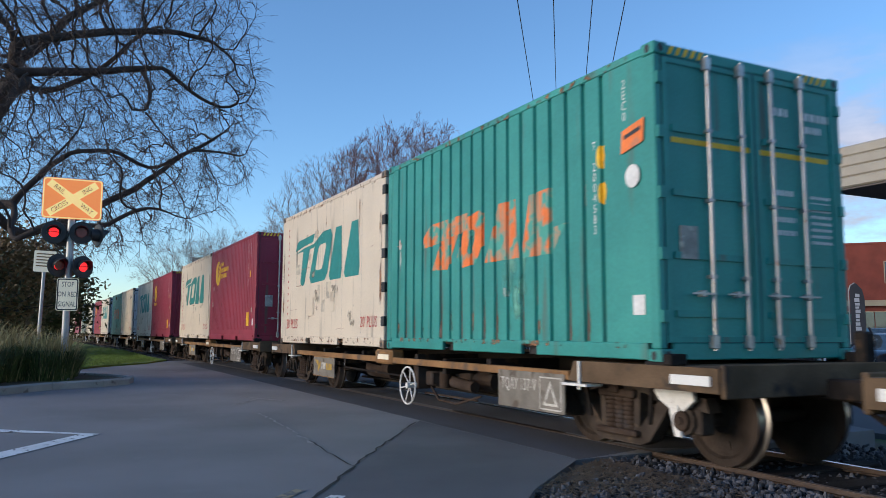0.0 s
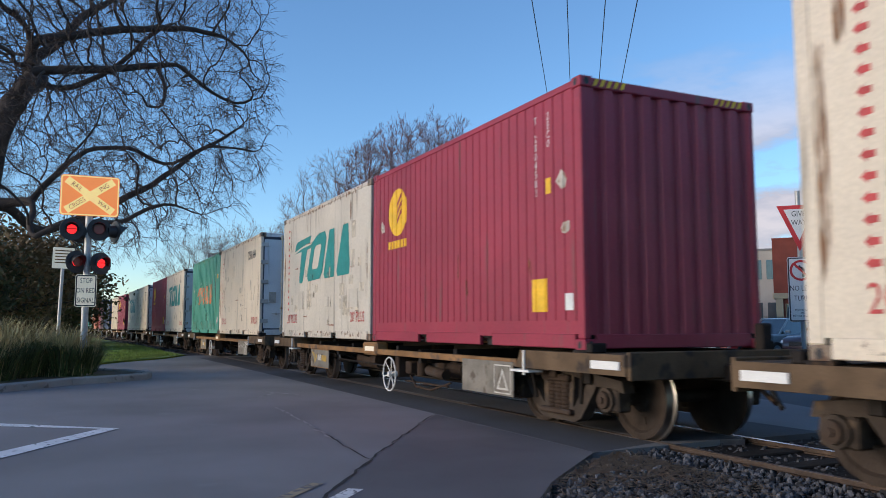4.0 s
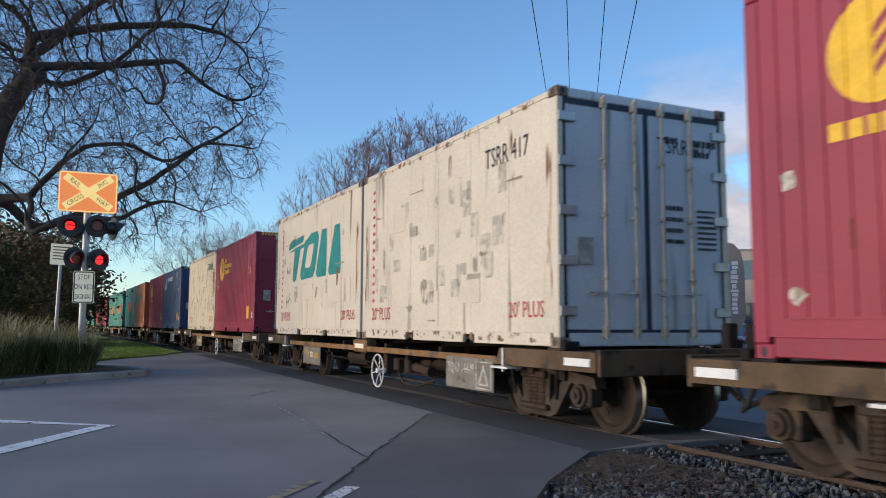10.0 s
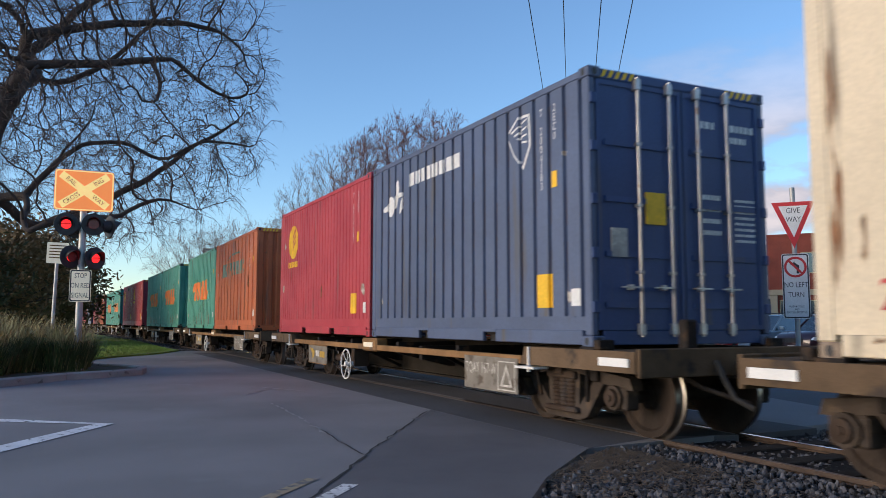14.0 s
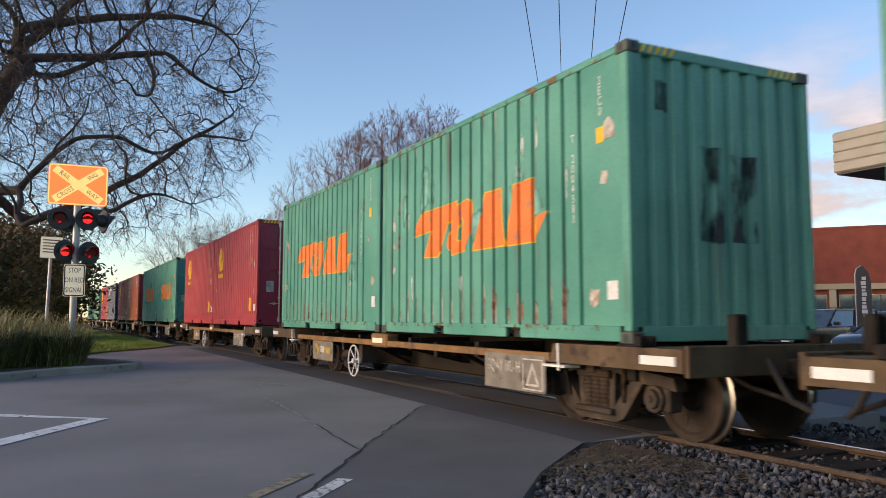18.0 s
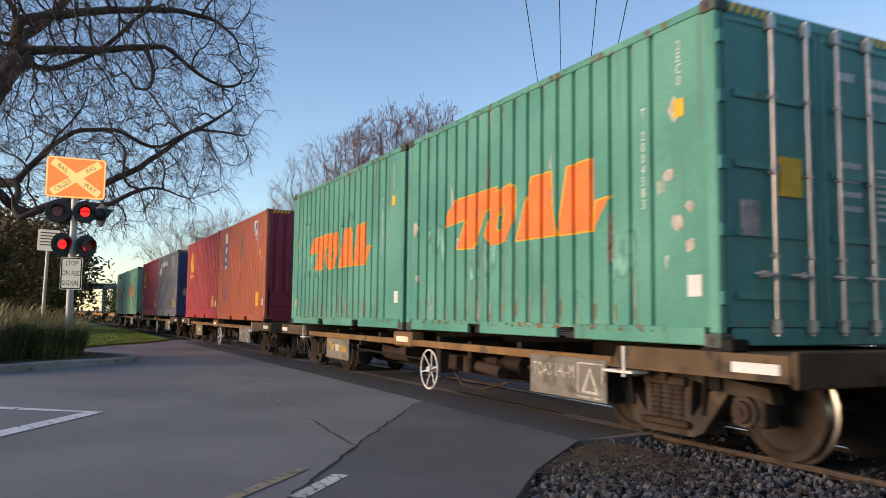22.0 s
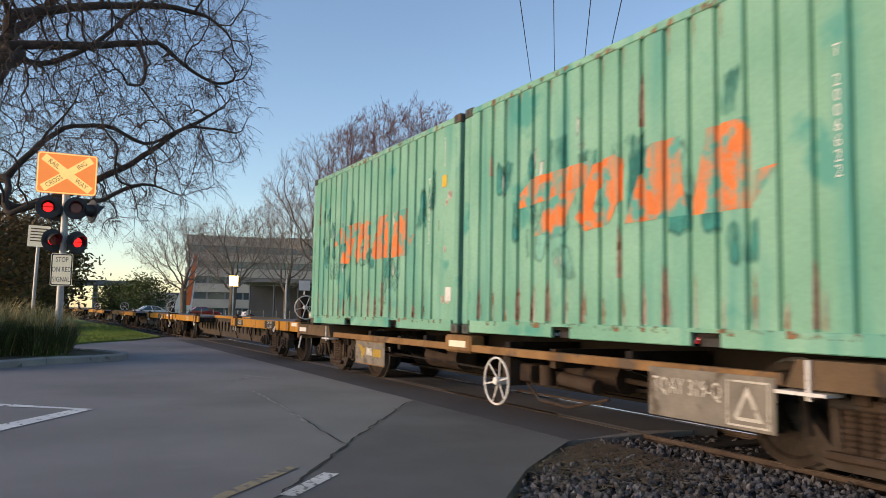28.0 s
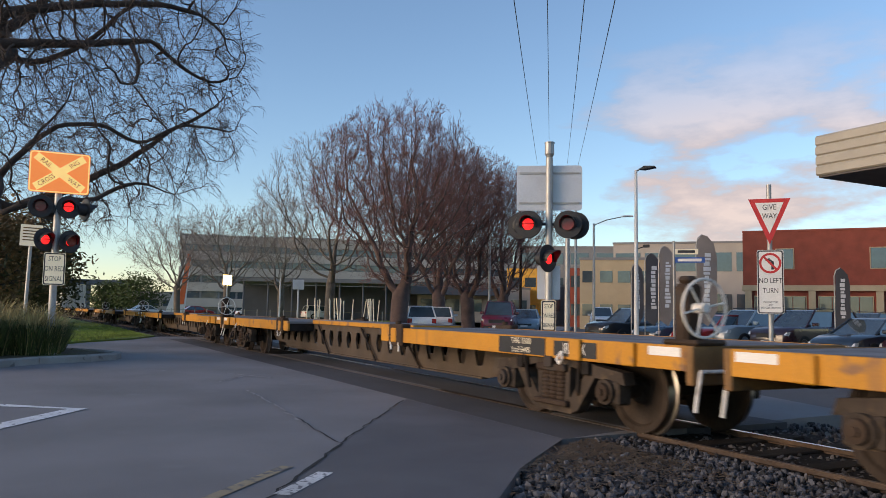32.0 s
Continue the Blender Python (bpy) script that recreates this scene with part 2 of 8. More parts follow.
M["deck_grey"] = mat("deck_grey", (0.20, 0.20, 0.21), 0.8, vary=0.25, scale=2, fine=60, bump=0.5)
M["plate_grey"] = mat("plate_grey", (0.21, 0.19, 0.16), 0.75, vary=0.2, scale=4, fine=50, bump=0.3, spots=((0.11, 0.09, 0.07), 0.3, 6))
M["wheel_steel"] = mat("wheel_steel", (0.052, 0.040, 0.033), 0.7, 0.4, vary=0.3, scale=5, fine=40, bump=0.4)
M["tread"] = mat("tread", (0.42, 0.40, 0.38), 0.32, 1.0, vary=0.08, bump=0)
M["platform_brown"] = mat("platform_brown", (0.125, 0.085, 0.052), 0.85, vary=0.25, scale=2.5, fine=50, bump=0.4, spots=((0.055, 0.043, 0.035), 0.35, 4))
M["bogie_dust"] = mat("bogie_dust", (0.060, 0.047, 0.038), 0.9, vary=0.3, scale=4, fine=50, bump=0.5, spots=((0.10, 0.072, 0.050), 0.3, 6))
dull(("platform_brown", "bogie_dust", "steel_dark", "steel_rust", "sill_dust", "timber", "ballast_bed", "wheel_steel", "deck_grey", "wagon_tan", "plate_grey"), 0.12)
M["white_paint"] = mat("white_gloss", (0.74, 0.72, 0.68), 0.5, vary=0.12, scale=8, spots=((0.35, 0.30, 0.24), 0.15, 14))
M["stencil"] = mat("stencil", (0.54, 0.51, 0.45), 0.7, vary=0.2, scale=10, spots=((0.22, 0.20, 0.17), 0.4, 12))
M["wing_yellow"] = mat("wing_yellow", (0.42, 0.26, 0.03), 0.7, vary=0.2, scale=8, spots=((0.20, 0.16, 0.09), 0.35, 10))
M["rubber"] = mat("rubber", (0.02, 0.02, 0.02), 0.85)
M["black"] = mat("black_metal", (0.022, 0.022, 0.024), 0.55, vary=0.2)
M["pole"] = mat("pole_grey", (0.42, 0.42, 0.41), 0.5, 0.5, vary=0.12, scale=4)
M["sign_ink"] = mat("sign_ink", (0.25, 0.16, 0.07), 0.6, bump=0)
M["sign_white"] = mat("sign_white", (0.78, 0.77, 0.74), 0.5, vary=0.06)
M["sign_cream"] = mat("sign_cream", (0.88, 0.80, 0.62), 0.5, vary=0.06)
# stop and notice plates: small emission in place of headlamp light thrown back
M["sign_retro_glow"] = mat("sign_retro_glow", (0.86, 0.76, 0.56), 0.5, vary=0.06, emit=0.16)
M["bar_tan"] = mat("bar_tan", (0.50, 0.43, 0.33), 0.5, 0.2, vary=0.2, scale=5, fine=40, spots=((0.28, 0.17, 0.10), 0.2, 9))
M["seal_navy"] = mat("seal_navy", (0.03, 0.04, 0.065), 0.7)
M["sign_red"] = mat("sign_red", (0.55, 0.03, 0.03), 0.45, vary=0.08)
# crossing board and bars emit: headlamp light is put into the material
M["sign_orange_glow"] = mat("sign_orange_glow", (0.86, 0.25, 0.06), 0.5, vary=0.08, emit=0.45)
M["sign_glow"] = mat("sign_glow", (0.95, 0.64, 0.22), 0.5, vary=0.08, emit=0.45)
M["sign_back"] = mat("sign_back", (0.56, 0.58, 0.62), 0.45, 0.3, vary=0.08, scale=2)
M["lens_on"] = mat("lens_on", (1.0, 0.02, 0.02), 0.3, emit=1.1, bump=0)
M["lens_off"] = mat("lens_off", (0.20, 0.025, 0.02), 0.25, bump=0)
M["lens_amber"] = mat("lens_amber", (0.35, 0.14, 0.05), 0.25, bump=0)
M["glass"] = mat("glass", (0.07, 0.10, 0.12), 0.06, 0.25, vary=0.1, bump=0, coat=1.0)
# gold tone puts the low sun's reflection into the pane colour
M["glass_sunset"] = mat("glass_sunset", (0.30, 0.25, 0.14), 0.06, 0.6, vary=0.15, bump=0)
M["bark"] = mat("bark", (0.052, 0.040, 0.035), 0.9, vary=0.3, scale=2, fine=30, bump=0.8)
M["bark_red"] = mat("bark_red", (0.105, 0.070, 0.062), 0.9, vary=0.3, scale=2, fine=30, bump=0.6)
M["bark_pale"] = mat("bark_pale", (0.15, 0.125, 0.10), 0.9, vary=0.3, scale=2, fine=30, bump=0.6)
M["twig"] = mat("twig", (0.075, 0.053, 0.045), 0.9, vary=0.2, bump=0)
M["twig_red"] = mat("twig_red", (0.22, 0.105, 0.088), 0.9, vary=0.2, bump=0)
M["twig_pale"] = mat("twig_pale", (0.27, 0.215, 0.185), 0.9, vary=0.2, bump=0)
M["leaf_dark"] = mat("leaf_dark", (0.085, 0.085, 0.040), 0.8, vary=0.3, scale=1.0, bump=0, island=0.4)
M["leaf_bronze"] = mat("leaf_bronze", (0.19, 0.125, 0.06), 0.8, vary=0.3, scale=1.0, bump=0, island=0.4)
M["leaf_green"] = mat("leaf_green", (0.045, 0.075, 0.018), 0.8, vary=0.3, scale=1.0, bump=0, island=0.4)
M["tussock"] = mat("tussock", (0.085, 0.115, 0.032), 0.8, vary=0.35, scale=1.2, bump=0, island=0.5)
M["tussock_dry"] = mat("tussock_dry", (0.40, 0.33, 0.15), 0.85, vary=0.3, scale=1.2, bump=0, island=0.4)
M["brick"] = mat("brick", (0.26, 0.060, 0.036), 0.85, vary=0.15, scale=1.2, fine=30, bump=0.3)
M["cream_wall"] = mat("cream_wall", (0.46, 0.37, 0.24), 0.8, vary=0.08, scale=0.6, fine=30)
M["grey_wall"] = mat("grey_wall", (0.21, 0.21, 0.215), 0.8, vary=0.08, scale=0.3)
M["office_band"] = mat("office_band", (0.50, 0.44, 0.385), 0.8, vary=0.1, scale=0.3)
M["pale_wall"] = mat("pale_wall", (0.42, 0.37, 0.32), 0.8, vary=0.08, scale=0.3)
M["dark_wall"] = mat("dark_wall", (0.10, 0.11, 0.13), 0.7, vary=0.15, scale=0.4)
M["awning"] = mat("awning", (0.38, 0.35, 0.29), 0.6, vary=0.06, scale=1)
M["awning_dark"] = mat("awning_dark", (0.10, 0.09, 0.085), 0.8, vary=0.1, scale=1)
M["yellow_wall"] = mat("yellow_wall", (0.75, 0.38, 0.05), 0.7, vary=0.1)
M["orange_sign"] = mat("orange_sign", (0.80, 0.16, 0.04), 0.6, vary=0.08)
# yellow panel on a post; its brightness is emission
M["panel_glow"] = mat("panel_glow", (1.0, 0.72, 0.28), 0.5, emit=3.0, bump=0)
M["flag_dark"] = mat("flag_dark", (0.05, 0.055, 0.07), 0.8, vary=0.2, scale=1)
M["flag_grey"] = mat("flag_grey", (0.19, 0.17, 0.165), 0.8, vary=0.2, scale=1)
M["headlight"] = mat("headlight", (0.75, 0.78, 0.80), 0.1, 0.2, vary=0.05, bump=0, coat=0.6)
M["tail"] = mat("tail_red", (0.35, 0.02, 0.02), 0.2, bump=0, coat=0.5)
for key, c in (("car_white", (0.82, 0.82, 0.82)), ("car_maroon", (0.13, 0.012, 0.03)), ("car_blue", (0.03, 0.075, 0.13)),
               ("car_black", (0.018, 0.02, 0.024)), ("car_silver", (0.24, 0.32, 0.38)), ("car_plum", (0.035, 0.014, 0.022)),
               ("car_red", (0.45, 0.02, 0.02)), ("car_teal", (0.05, 0.10, 0.12)), ("car_navy", (0.02, 0.035, 0.06))):
    M[key] = mat(key, c, 0.3, 0.0, vary=0.05, scale=1, bump=0, coat=0.6)


def stain(name, color, cover, scale, squash, fall):
    """A thin soiled patch: dense along its middle, broken up by noise, clear at its rim."""
    m = mat(name, color, 0.85, vary=0.3, scale=5, fine=40, bump=0)
    N, L = m.node_tree.nodes, m.node_tree.links
    tc, mp, nz = N.new("ShaderNodeTexCoord"), N.new("ShaderNodeMapping"), N.new("ShaderNodeTexNoise")
    mp.inputs["Scale"].default_value = squash
    oi, off = N.new("ShaderNodeObjectInfo"), N.new("ShaderNodeVectorMath")
    L.new(oi.outputs["Random"], off.inputs[0])
    L.new(tc.outputs["Object"], mp.inputs[0])
    sc, ad = N.new("ShaderNodeVectorMath"), N.new("ShaderNodeVectorMath")
    sc.operation = "SCALE"
    sc.inputs["Scale"].default_value = 71.0
    L.new(off.outputs[0], sc.inputs[0])
    L.new(mp.outputs[0], ad.inputs[0])
    L.new(sc.outputs[0], ad.inputs[1])
    L.new(ad.outputs[0], nz.inputs["Vector"])
    nz.inputs["Scale"].default_value, nz.inputs["Detail"].default_value = scale, 6.0
    sp = N.new("ShaderNodeSeparateXYZ")
    L.new(tc.outputs["Generated"], sp.inputs[0])

    def calc(op, a, b):
        n = N.new("ShaderNodeMath")
        n.operation = op
        for i, v in enumerate((a, b)):
            if isinstance(v, (int, float)):
                n.inputs[i].default_value = v
            else:
                L.new(v, n.inputs[i])
        return n.outputs[0]
    rim = 1.0
    for ax, soft in ((0, fall[0]), (2, fall[1])):
        g = sp.outputs[ax]
        rim = calc("MULTIPLY", rim, calc("MINIMUM", 1.0, calc("MULTIPLY", calc("MULTIPLY", g, calc("SUBTRACT", 1.0, g)), soft)))
    fac = N.new("ShaderNodeMapRange")
    fac.inputs[1].default_value, fac.inputs[2].default_value = 0.62 - cover * 0.35, 0.72 - cover * 0.2
    L.new(calc("SUBTRACT", nz.outputs["Fac"], calc("MULTIPLY", calc("SUBTRACT", 1.0, rim), 0.45)), fac.inputs[0])
    clear, both = N.new("ShaderNodeBsdfTransparent"), N.new("ShaderNodeMixShader")
    L.new(fac.outputs[0], both.inputs[0])
    L.new(clear.outputs[0], both.inputs[1])
    L.new(N["Principled BSDF"].outputs[0], both.inputs[2])
    L.new(both.outputs[0], N["Material Output"].inputs["Surface"])
    return m


M["rust_run"] = stain("rust_run", (0.25, 0.12, 0.055), 0.52, 9.0, (1.6, 1, 0.22), (7, 5))
M["rust_edge"] = stain("rust_edge", (0.25, 0.13, 0.065), 0.24, 11.0, (1, 1, 1), (20, 6))
M["soot"] = stain("soot", (0.33, 0.29, 0.225), 0.26, 6.0, (1, 1, 0.6), (6, 6))
M["soot_dark"] = stain("soot_dark", (0.035, 0.045, 0.045), 0.62, 5.0, (1.4, 1, 0.5), (30, 30))
M["pale_scuff"] = stain("pale_scuff", (0.50, 0.58, 0.52), 0.42, 7.0, (1.8, 1, 0.35), (6, 5))
M["teal_fade"] = stain("teal_fade", (0.18, 0.45, 0.36), 0.50, 2.4, (1.6, 1, 0.5), (6, 5))
M["teal_drip"] = stain("teal_drip", (0.025, 0.235, 0.205), 0.60, 3.0, (2.0, 1, 0.5), (7, 5))


# ---- mesh helpers ----
class Geo:
    """Points and faces, gathered piece by piece."""

    def __init__(self):
        self.v, self.f, self.k, self.slot = [], [], [], 0

    def add(self, pts, faces):
        n = len(self.v)
        self.v.extend(tuple(p) for p in pts)
        self.f.extend(tuple(i + n for i in f) for f in faces)
        self.k.extend([self.slot] * len(faces))
        return self

    def box(self, x0, x1, y0, y1, z0, z1, c=0.0):
        if not c:
            return self.add([(x, y, z) for x in (x0, x1) for y in (y0, y1) for z in (z0, z1)],
                            [(0, 1, 3, 2), (4, 6, 7, 5), (0, 4, 5, 1), (2, 3, 7, 6), (0, 2, 6, 4), (1, 5, 7, 3)])
        lo, hi, pts, at = (x0, y0, z0), (x1, y1, z1), [], {}
        for s in [(a, b, d) for a in (0, 1) for b in (0, 1) for d in (0, 1)]:
            for ax in range(3):
                p = [(hi[i] if s[i] else lo[i]) for i in range(3)]
                for i in range(3):
                    if i != ax:
                        p[i] += -c if s[i] else c
                at[s, ax] = len(pts)
                pts.append(p)
        faces = []
        for ax in range(3):
            i, j = [(1, 2), (2, 0), (0, 1)][ax]
            for side in (0, 1):
                ring = []
                for a, b in ((0, 0), (1, 0), (1, 1), (0, 1)):
                    s = [0, 0, 0]
                    s[ax], s[i], s[j] = side, a, b
                    ring.append(at[tuple(s), ax])
                faces.append(tuple(ring if side else ring[::-1]))
            for a in (0, 1):
                for b in (0, 1):
                    s0, s1 = [0, 0, 0], [0, 0, 0]
                    s0[i], s0[j], s1[i], s1[j], s1[ax] = a, b, a, b, 1
                    q = [at[tuple(s0), i], at[tuple(s1), i], at[tuple(s1), j], at[tuple(s0), j]]
                    faces.append(tuple(q if a == b else q[::-1]))
        for s in [(a, b, d) for a in (0, 1) for b in (0, 1) for d in (0, 1)]:
            q = [at[s, 0], at[s, 1], at[s, 2]]
            faces.append(tuple(q if sum(s) % 2 else q[::-1]))
        return self.add(pts, faces)

    def cyl(self, a, b, r0, r1=None, n=10, caps=True):
        a, b = Vector(a), Vector(b)
        r1 = r0 if r1 is None else r1
        d = (b - a).normalized()
        u = d.orthogonal().normalized()
        w = d.cross(u)
        pts = []
        for c, r in ((a, r0), (b, r1)):
            for i in range(n):
                t = 2 * math.pi * i / n
                pts.append(c + u * (r * math.cos(t)) + w * (r * math.sin(t)))
        faces = [(i, (i + 1) % n, n + (i + 1) % n, n + i) for i in range(n)]
        if caps:
            faces += [tuple(range(n))[::-1], tuple(range(n, 2 * n))]
        return self.add(pts, faces)

    def prism(self, poly, axis, lo, hi):
        """poly in the other two axes (x,y,z order), pushed along axis."""
        n = len(poly)

        def at(p, d):
            q = list(p)
            q.insert("xyz".index(axis), d)
            return q
        pts = [at(p, lo) for p in poly] + [at(p, hi) for p in poly]
        faces = [(i, (i + 1) % n, n + (i + 1) % n, n + i) for i in range(n)]
        return self.add(pts, faces + [tuple(range(n))[::-1], tuple(range(n, 2 * n))])

    def lathe(self, profile, origin, axis="y", n=20, slots=None):
        """profile: rows of (radius, along)."""
        o = Vector(origin)
        pts, m = [], len(profile)
        for i in range(n):
            t = 2 * math.pi * i / n
            for r, h in profile:
                c, s = r * math.cos(t), r * math.sin(t)
                pts.append(o + Vector({"y": (c, h, s), "x": (h, c, s), "z": (c, s, h)}[axis]))
        for j in range(m - 1):
            self.slot = slots[j] if slots else self.slot
            base = len(self.v)
            if j == 0:
                self.v.extend(tuple(p) for p in pts)
                first = base
            self.f.extend((first + i * m + j, first + ((i + 1) % n) * m + j, first + ((i + 1) % n) * m + j + 1, first + i * m + j + 1)
                          for i in range(n))
            self.k.extend([self.slot] * n)
        return self

    def tube(self, path, r, n=6):
        for a, b in zip(path, path[1:]):
            self.cyl(a, b, r, r, n)
        return self

    def mesh(self, name, *mats, smooth=False):
        me = bpy.data.meshes.new(name)
        me.from_pydata(self.v, [], self.f)
        for m in mats:
            me.materials.append(m)
        if len(mats) > 1:
            me.polygons.foreach_set("material_index", self.k)
        bm = bmesh.new()
        bm.from_mesh(me)
        bmesh.ops.recalc_face_normals(bm, faces=bm.faces)
        bm.to_mesh(me)
        bm.free()
        if smooth:
            me.polygons.foreach_set("use_smooth", [True] * len(me.polygons))
            me.set_sharp_from_angle(angle=radians(40))
        me.update()
        return me


def quick(name, v, f, m, smooth=False):
    me = bpy.data.meshes.new(name)
    me.from_pydata(v, [], f)
    me.materials.append(m)
    if smooth:
        me.polygons.foreach_set("use_smooth", [True] * len(me.polygons))
    me.update()
    return me


def part(name, geo, material, parent, label="", smooth=False, at=None):
    """One mesh object under a thing or under a part."""
    me = geo if isinstance(geo, bpy.types.Mesh) else geo.mesh(name, *(material if isinstance(material, tuple) else (material,)), smooth=smooth)
    ob = new(name, me)
    ob.parent = parent
    if at is not None:
        ob.matrix_basis = at if isinstance(at, Matrix) else Matrix.Translation(at)
    if label:
        ob["label"] = label
    return ob


def empty(name, label="", category="", group="", at=None, kind=""):
    ob = new(name)
    ob.empty_display_size = 0.2
    if at is not None:
        ob.matrix_basis = at if isinstance(at, Matrix) else Matrix.Translation(at)
    return tagged(ob, label, category, group, kind)


STORE = {}


def shared(key, build):
    """A mesh made once and used again by alike parts."""
    if key not in STORE:
        STORE[key] = build()
    return STORE[key]


def letters(body, size, material, align="CENTER", squeeze=1.0):
    """Lettering as a flat mesh in the xy plane, origin at its middle."""
    def build():
        cu = bpy.data.curves.new("lettering", "FONT")
        cu.body, cu.size, cu.align_x, cu.align_y = body, size, align, "CENTER"
        cu.resolution_u, cu.space_line = 2, 1.05
        ob = new("lettering", cu)
        bpy.context.view_layer.update()
        me = bpy.data.meshes.new_from_object(ob.evaluated_get(bpy.context.evaluated_depsgraph_get()))
        bpy.data.objects.remove(ob)
        me.transform(Matrix.Diagonal((squeeze, 1, 1, 1)))
        me.materials.clear()
        me.materials.append(material)
        return me
    return shared(("text", body, size, material.name, align, squeeze), build)


FACE_NEAR = Matrix(((1, 0, 0, 0), (0, 0, -1, 0), (0, 1, 0, 0), (0, 0, 0, 1)))        # lettering read from -y
FACE_FRONT = Matrix(((0, 0, 1, 0), (1, 0, 0, 0), (0, 1, 0, 0), (0, 0, 0, 1)))        # lettering read from +x


# ---- the line: where the train runs ----
BEND = 0.00058


def line_y(s):
    u = min(s + 5.0, 0.0)
    return -BEND * u * u / 2


def on_line(s):
    u = min(s + 5.0, 0.0)
    return pose(s, line_y(s), 0, 0, 0, math.degrees(math.atan(-BEND * u)))


# metres run at each whole second
RUN = (-2.08, 5.1, 12.34, 19.63, 26.97, 34.39, 41.86, 49.38, 56.91, 64.46, 72.11, 79.84, 87.61, 95.35, 103.07, 110.8, 118.54, 126.3, 134.07, 141.9, 149.79, 157.7, 165.6, 173.47, 181.38, 189.32, 197.27, 205.2, 213.11, 220.96, 228.73, 236.42, 243.98)


def run(t):
    """How far the first loaded wagon's leading edge has come along the line at t seconds."""
    i = min(max(int(t), 0), len(RUN) - 2)
    u = t - i
    a, b = RUN[i], RUN[i + 1]
    before = RUN[i - 1] if i else 2 * a - b
    after = RUN[i + 2] if i + 2 < len(RUN) else 2 * b - a
    m0, m1 = (b - before) / 2, (after - a) / 2
    return a + u * m0 + u * u * (3 * (b - a) - 2 * m0 - m1) + u * u * u * (2 * (a - b) + m0 + m1)


PITCH, HALF = 15.178, 6.28

# ---- ground, road, track ----


def sheet(name, poly, z, m, label, thick=0.0, kind="structure", category="ground"):
    g = Geo()
    if thick:
        g.prism(poly, "z", z - thick, z)
    else:
        g.add([(x, y, z) for x, y in poly], [tuple(range(len(poly)))])
    ob = new(name, g.mesh(name, m))
    return tagged(ob, label, category, kind=kind)


sheet("ground", [(-1600, -1600), (1600, -1600), (1600, 1600), (-1600, 1600)], -0.30, M["earth"], "dull green and brown open ground reaching the horizon")
sheet("road", [(-2.9, -1.55), (-1.9, -2.65), (-1.15, -3.3), (0.2, -5.0), (1.5, -7.5), (14, -20), (14, -60), (-60, -60), (-60, -20), (-32, -8.2), (-22.5, -5.55),
               (-24.5, -4.6), (-27.0, -2.9), (-30.0, -1.75), (-30.0, 1.75), (-64, 27.5), (-150, 94), (-156, 86), (-60, 12), (-24, 11.5), (-22, 9.3), (-3.2, 4.5), (-3.2, 1.7)][:19] +
      [(-58, 40), (-20, 8.6), (-3.2, 3.2)], 0.0, M["asphalt"], "worn grey asphalt road over a level crossing", 0.30, category="road")
sheet("car_park", [(40, 4.5), (40, 80), (-28, 60), (-58, 40.2), (-19.9, 8.7), (-6, 4.6)], -0.22, M["asphalt_far"], "grey asphalt yard of a car dealer", 0.1, category="pavement")
sheet("lawn", [(-22.6, -5.6), (-24.6, -4.62), (-27.0, -2.95), (-29.8, -1.85), (-60, -3.0), (-110, -4.9), (-200, -12.5), (-200, -60), (-70, -40), (-45, -12), (-32, -8.3)], 0.05,
      M["grass"], "bright green mown lawn beside the track", 0.36)
sheet("park_lawn", [(-30.5, 2.2), (-63, 26.9), (-150, 93), (-260, 93), (-260, 8), (-200, -4), (-110, 0.8)], 0.02, M["grass"], "winter grass of a park behind the track", 0.34)

# rails, along the bend
STATIONS = [40, 25, 12, 6, 3, 0, -3, -6, -9, -12, -16, -20, -25, -30, -36, -44, -54, -66, -80, -100, -125, -160, -200, -260]
RAIL = ((-0.06, -0.15), (0.06, -0.15), (0.06, -0.135), (0.012, -0.12), (0.012, -0.045), (0.034, -0.034), (0.034, -0.004), (0.028, 0.0),
        (-0.028, 0.0), (-0.034, -0.004), (-0.034, -0.034), (-0.012, -0.045), (-0.012, -0.12), (-0.06, -0.135))


def swept(section, side, lift=0.0):
    g, n = Geo(), len(section)
    pts = []
    for s in STATIONS:
        m = on_line(s)
        pts += [m @ Vector((0, side + y, z + lift)) for y, z in section]
    faces = [(i * n + j, i * n + (j + 1) % n, (i + 1) * n + (j + 1) % n, (i + 1) * n + j) for i in range(len(STATIONS) - 1) for j in range(n)]
    g.add(pts, faces)
    return g


track = empty("railway_track", "narrow-gauge railway track with worn shiny railheads", "track", kind="structure")
for side, head in ((-0.5335, "rail_dull"), (0.5335, "rail_head")):
    rail = part("rail", swept(RAIL, side), M["rail_rust"], track)
    part("railhead", swept(((-0.027, 0.0), (-0.027, 0.003), (0.027, 0.003), (0.027, 0.0)), side), M[head], rail, "dull brown running surface" if side < 0 else "polished running surface")
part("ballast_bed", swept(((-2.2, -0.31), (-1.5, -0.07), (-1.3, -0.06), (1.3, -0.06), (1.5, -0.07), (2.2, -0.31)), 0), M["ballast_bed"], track)
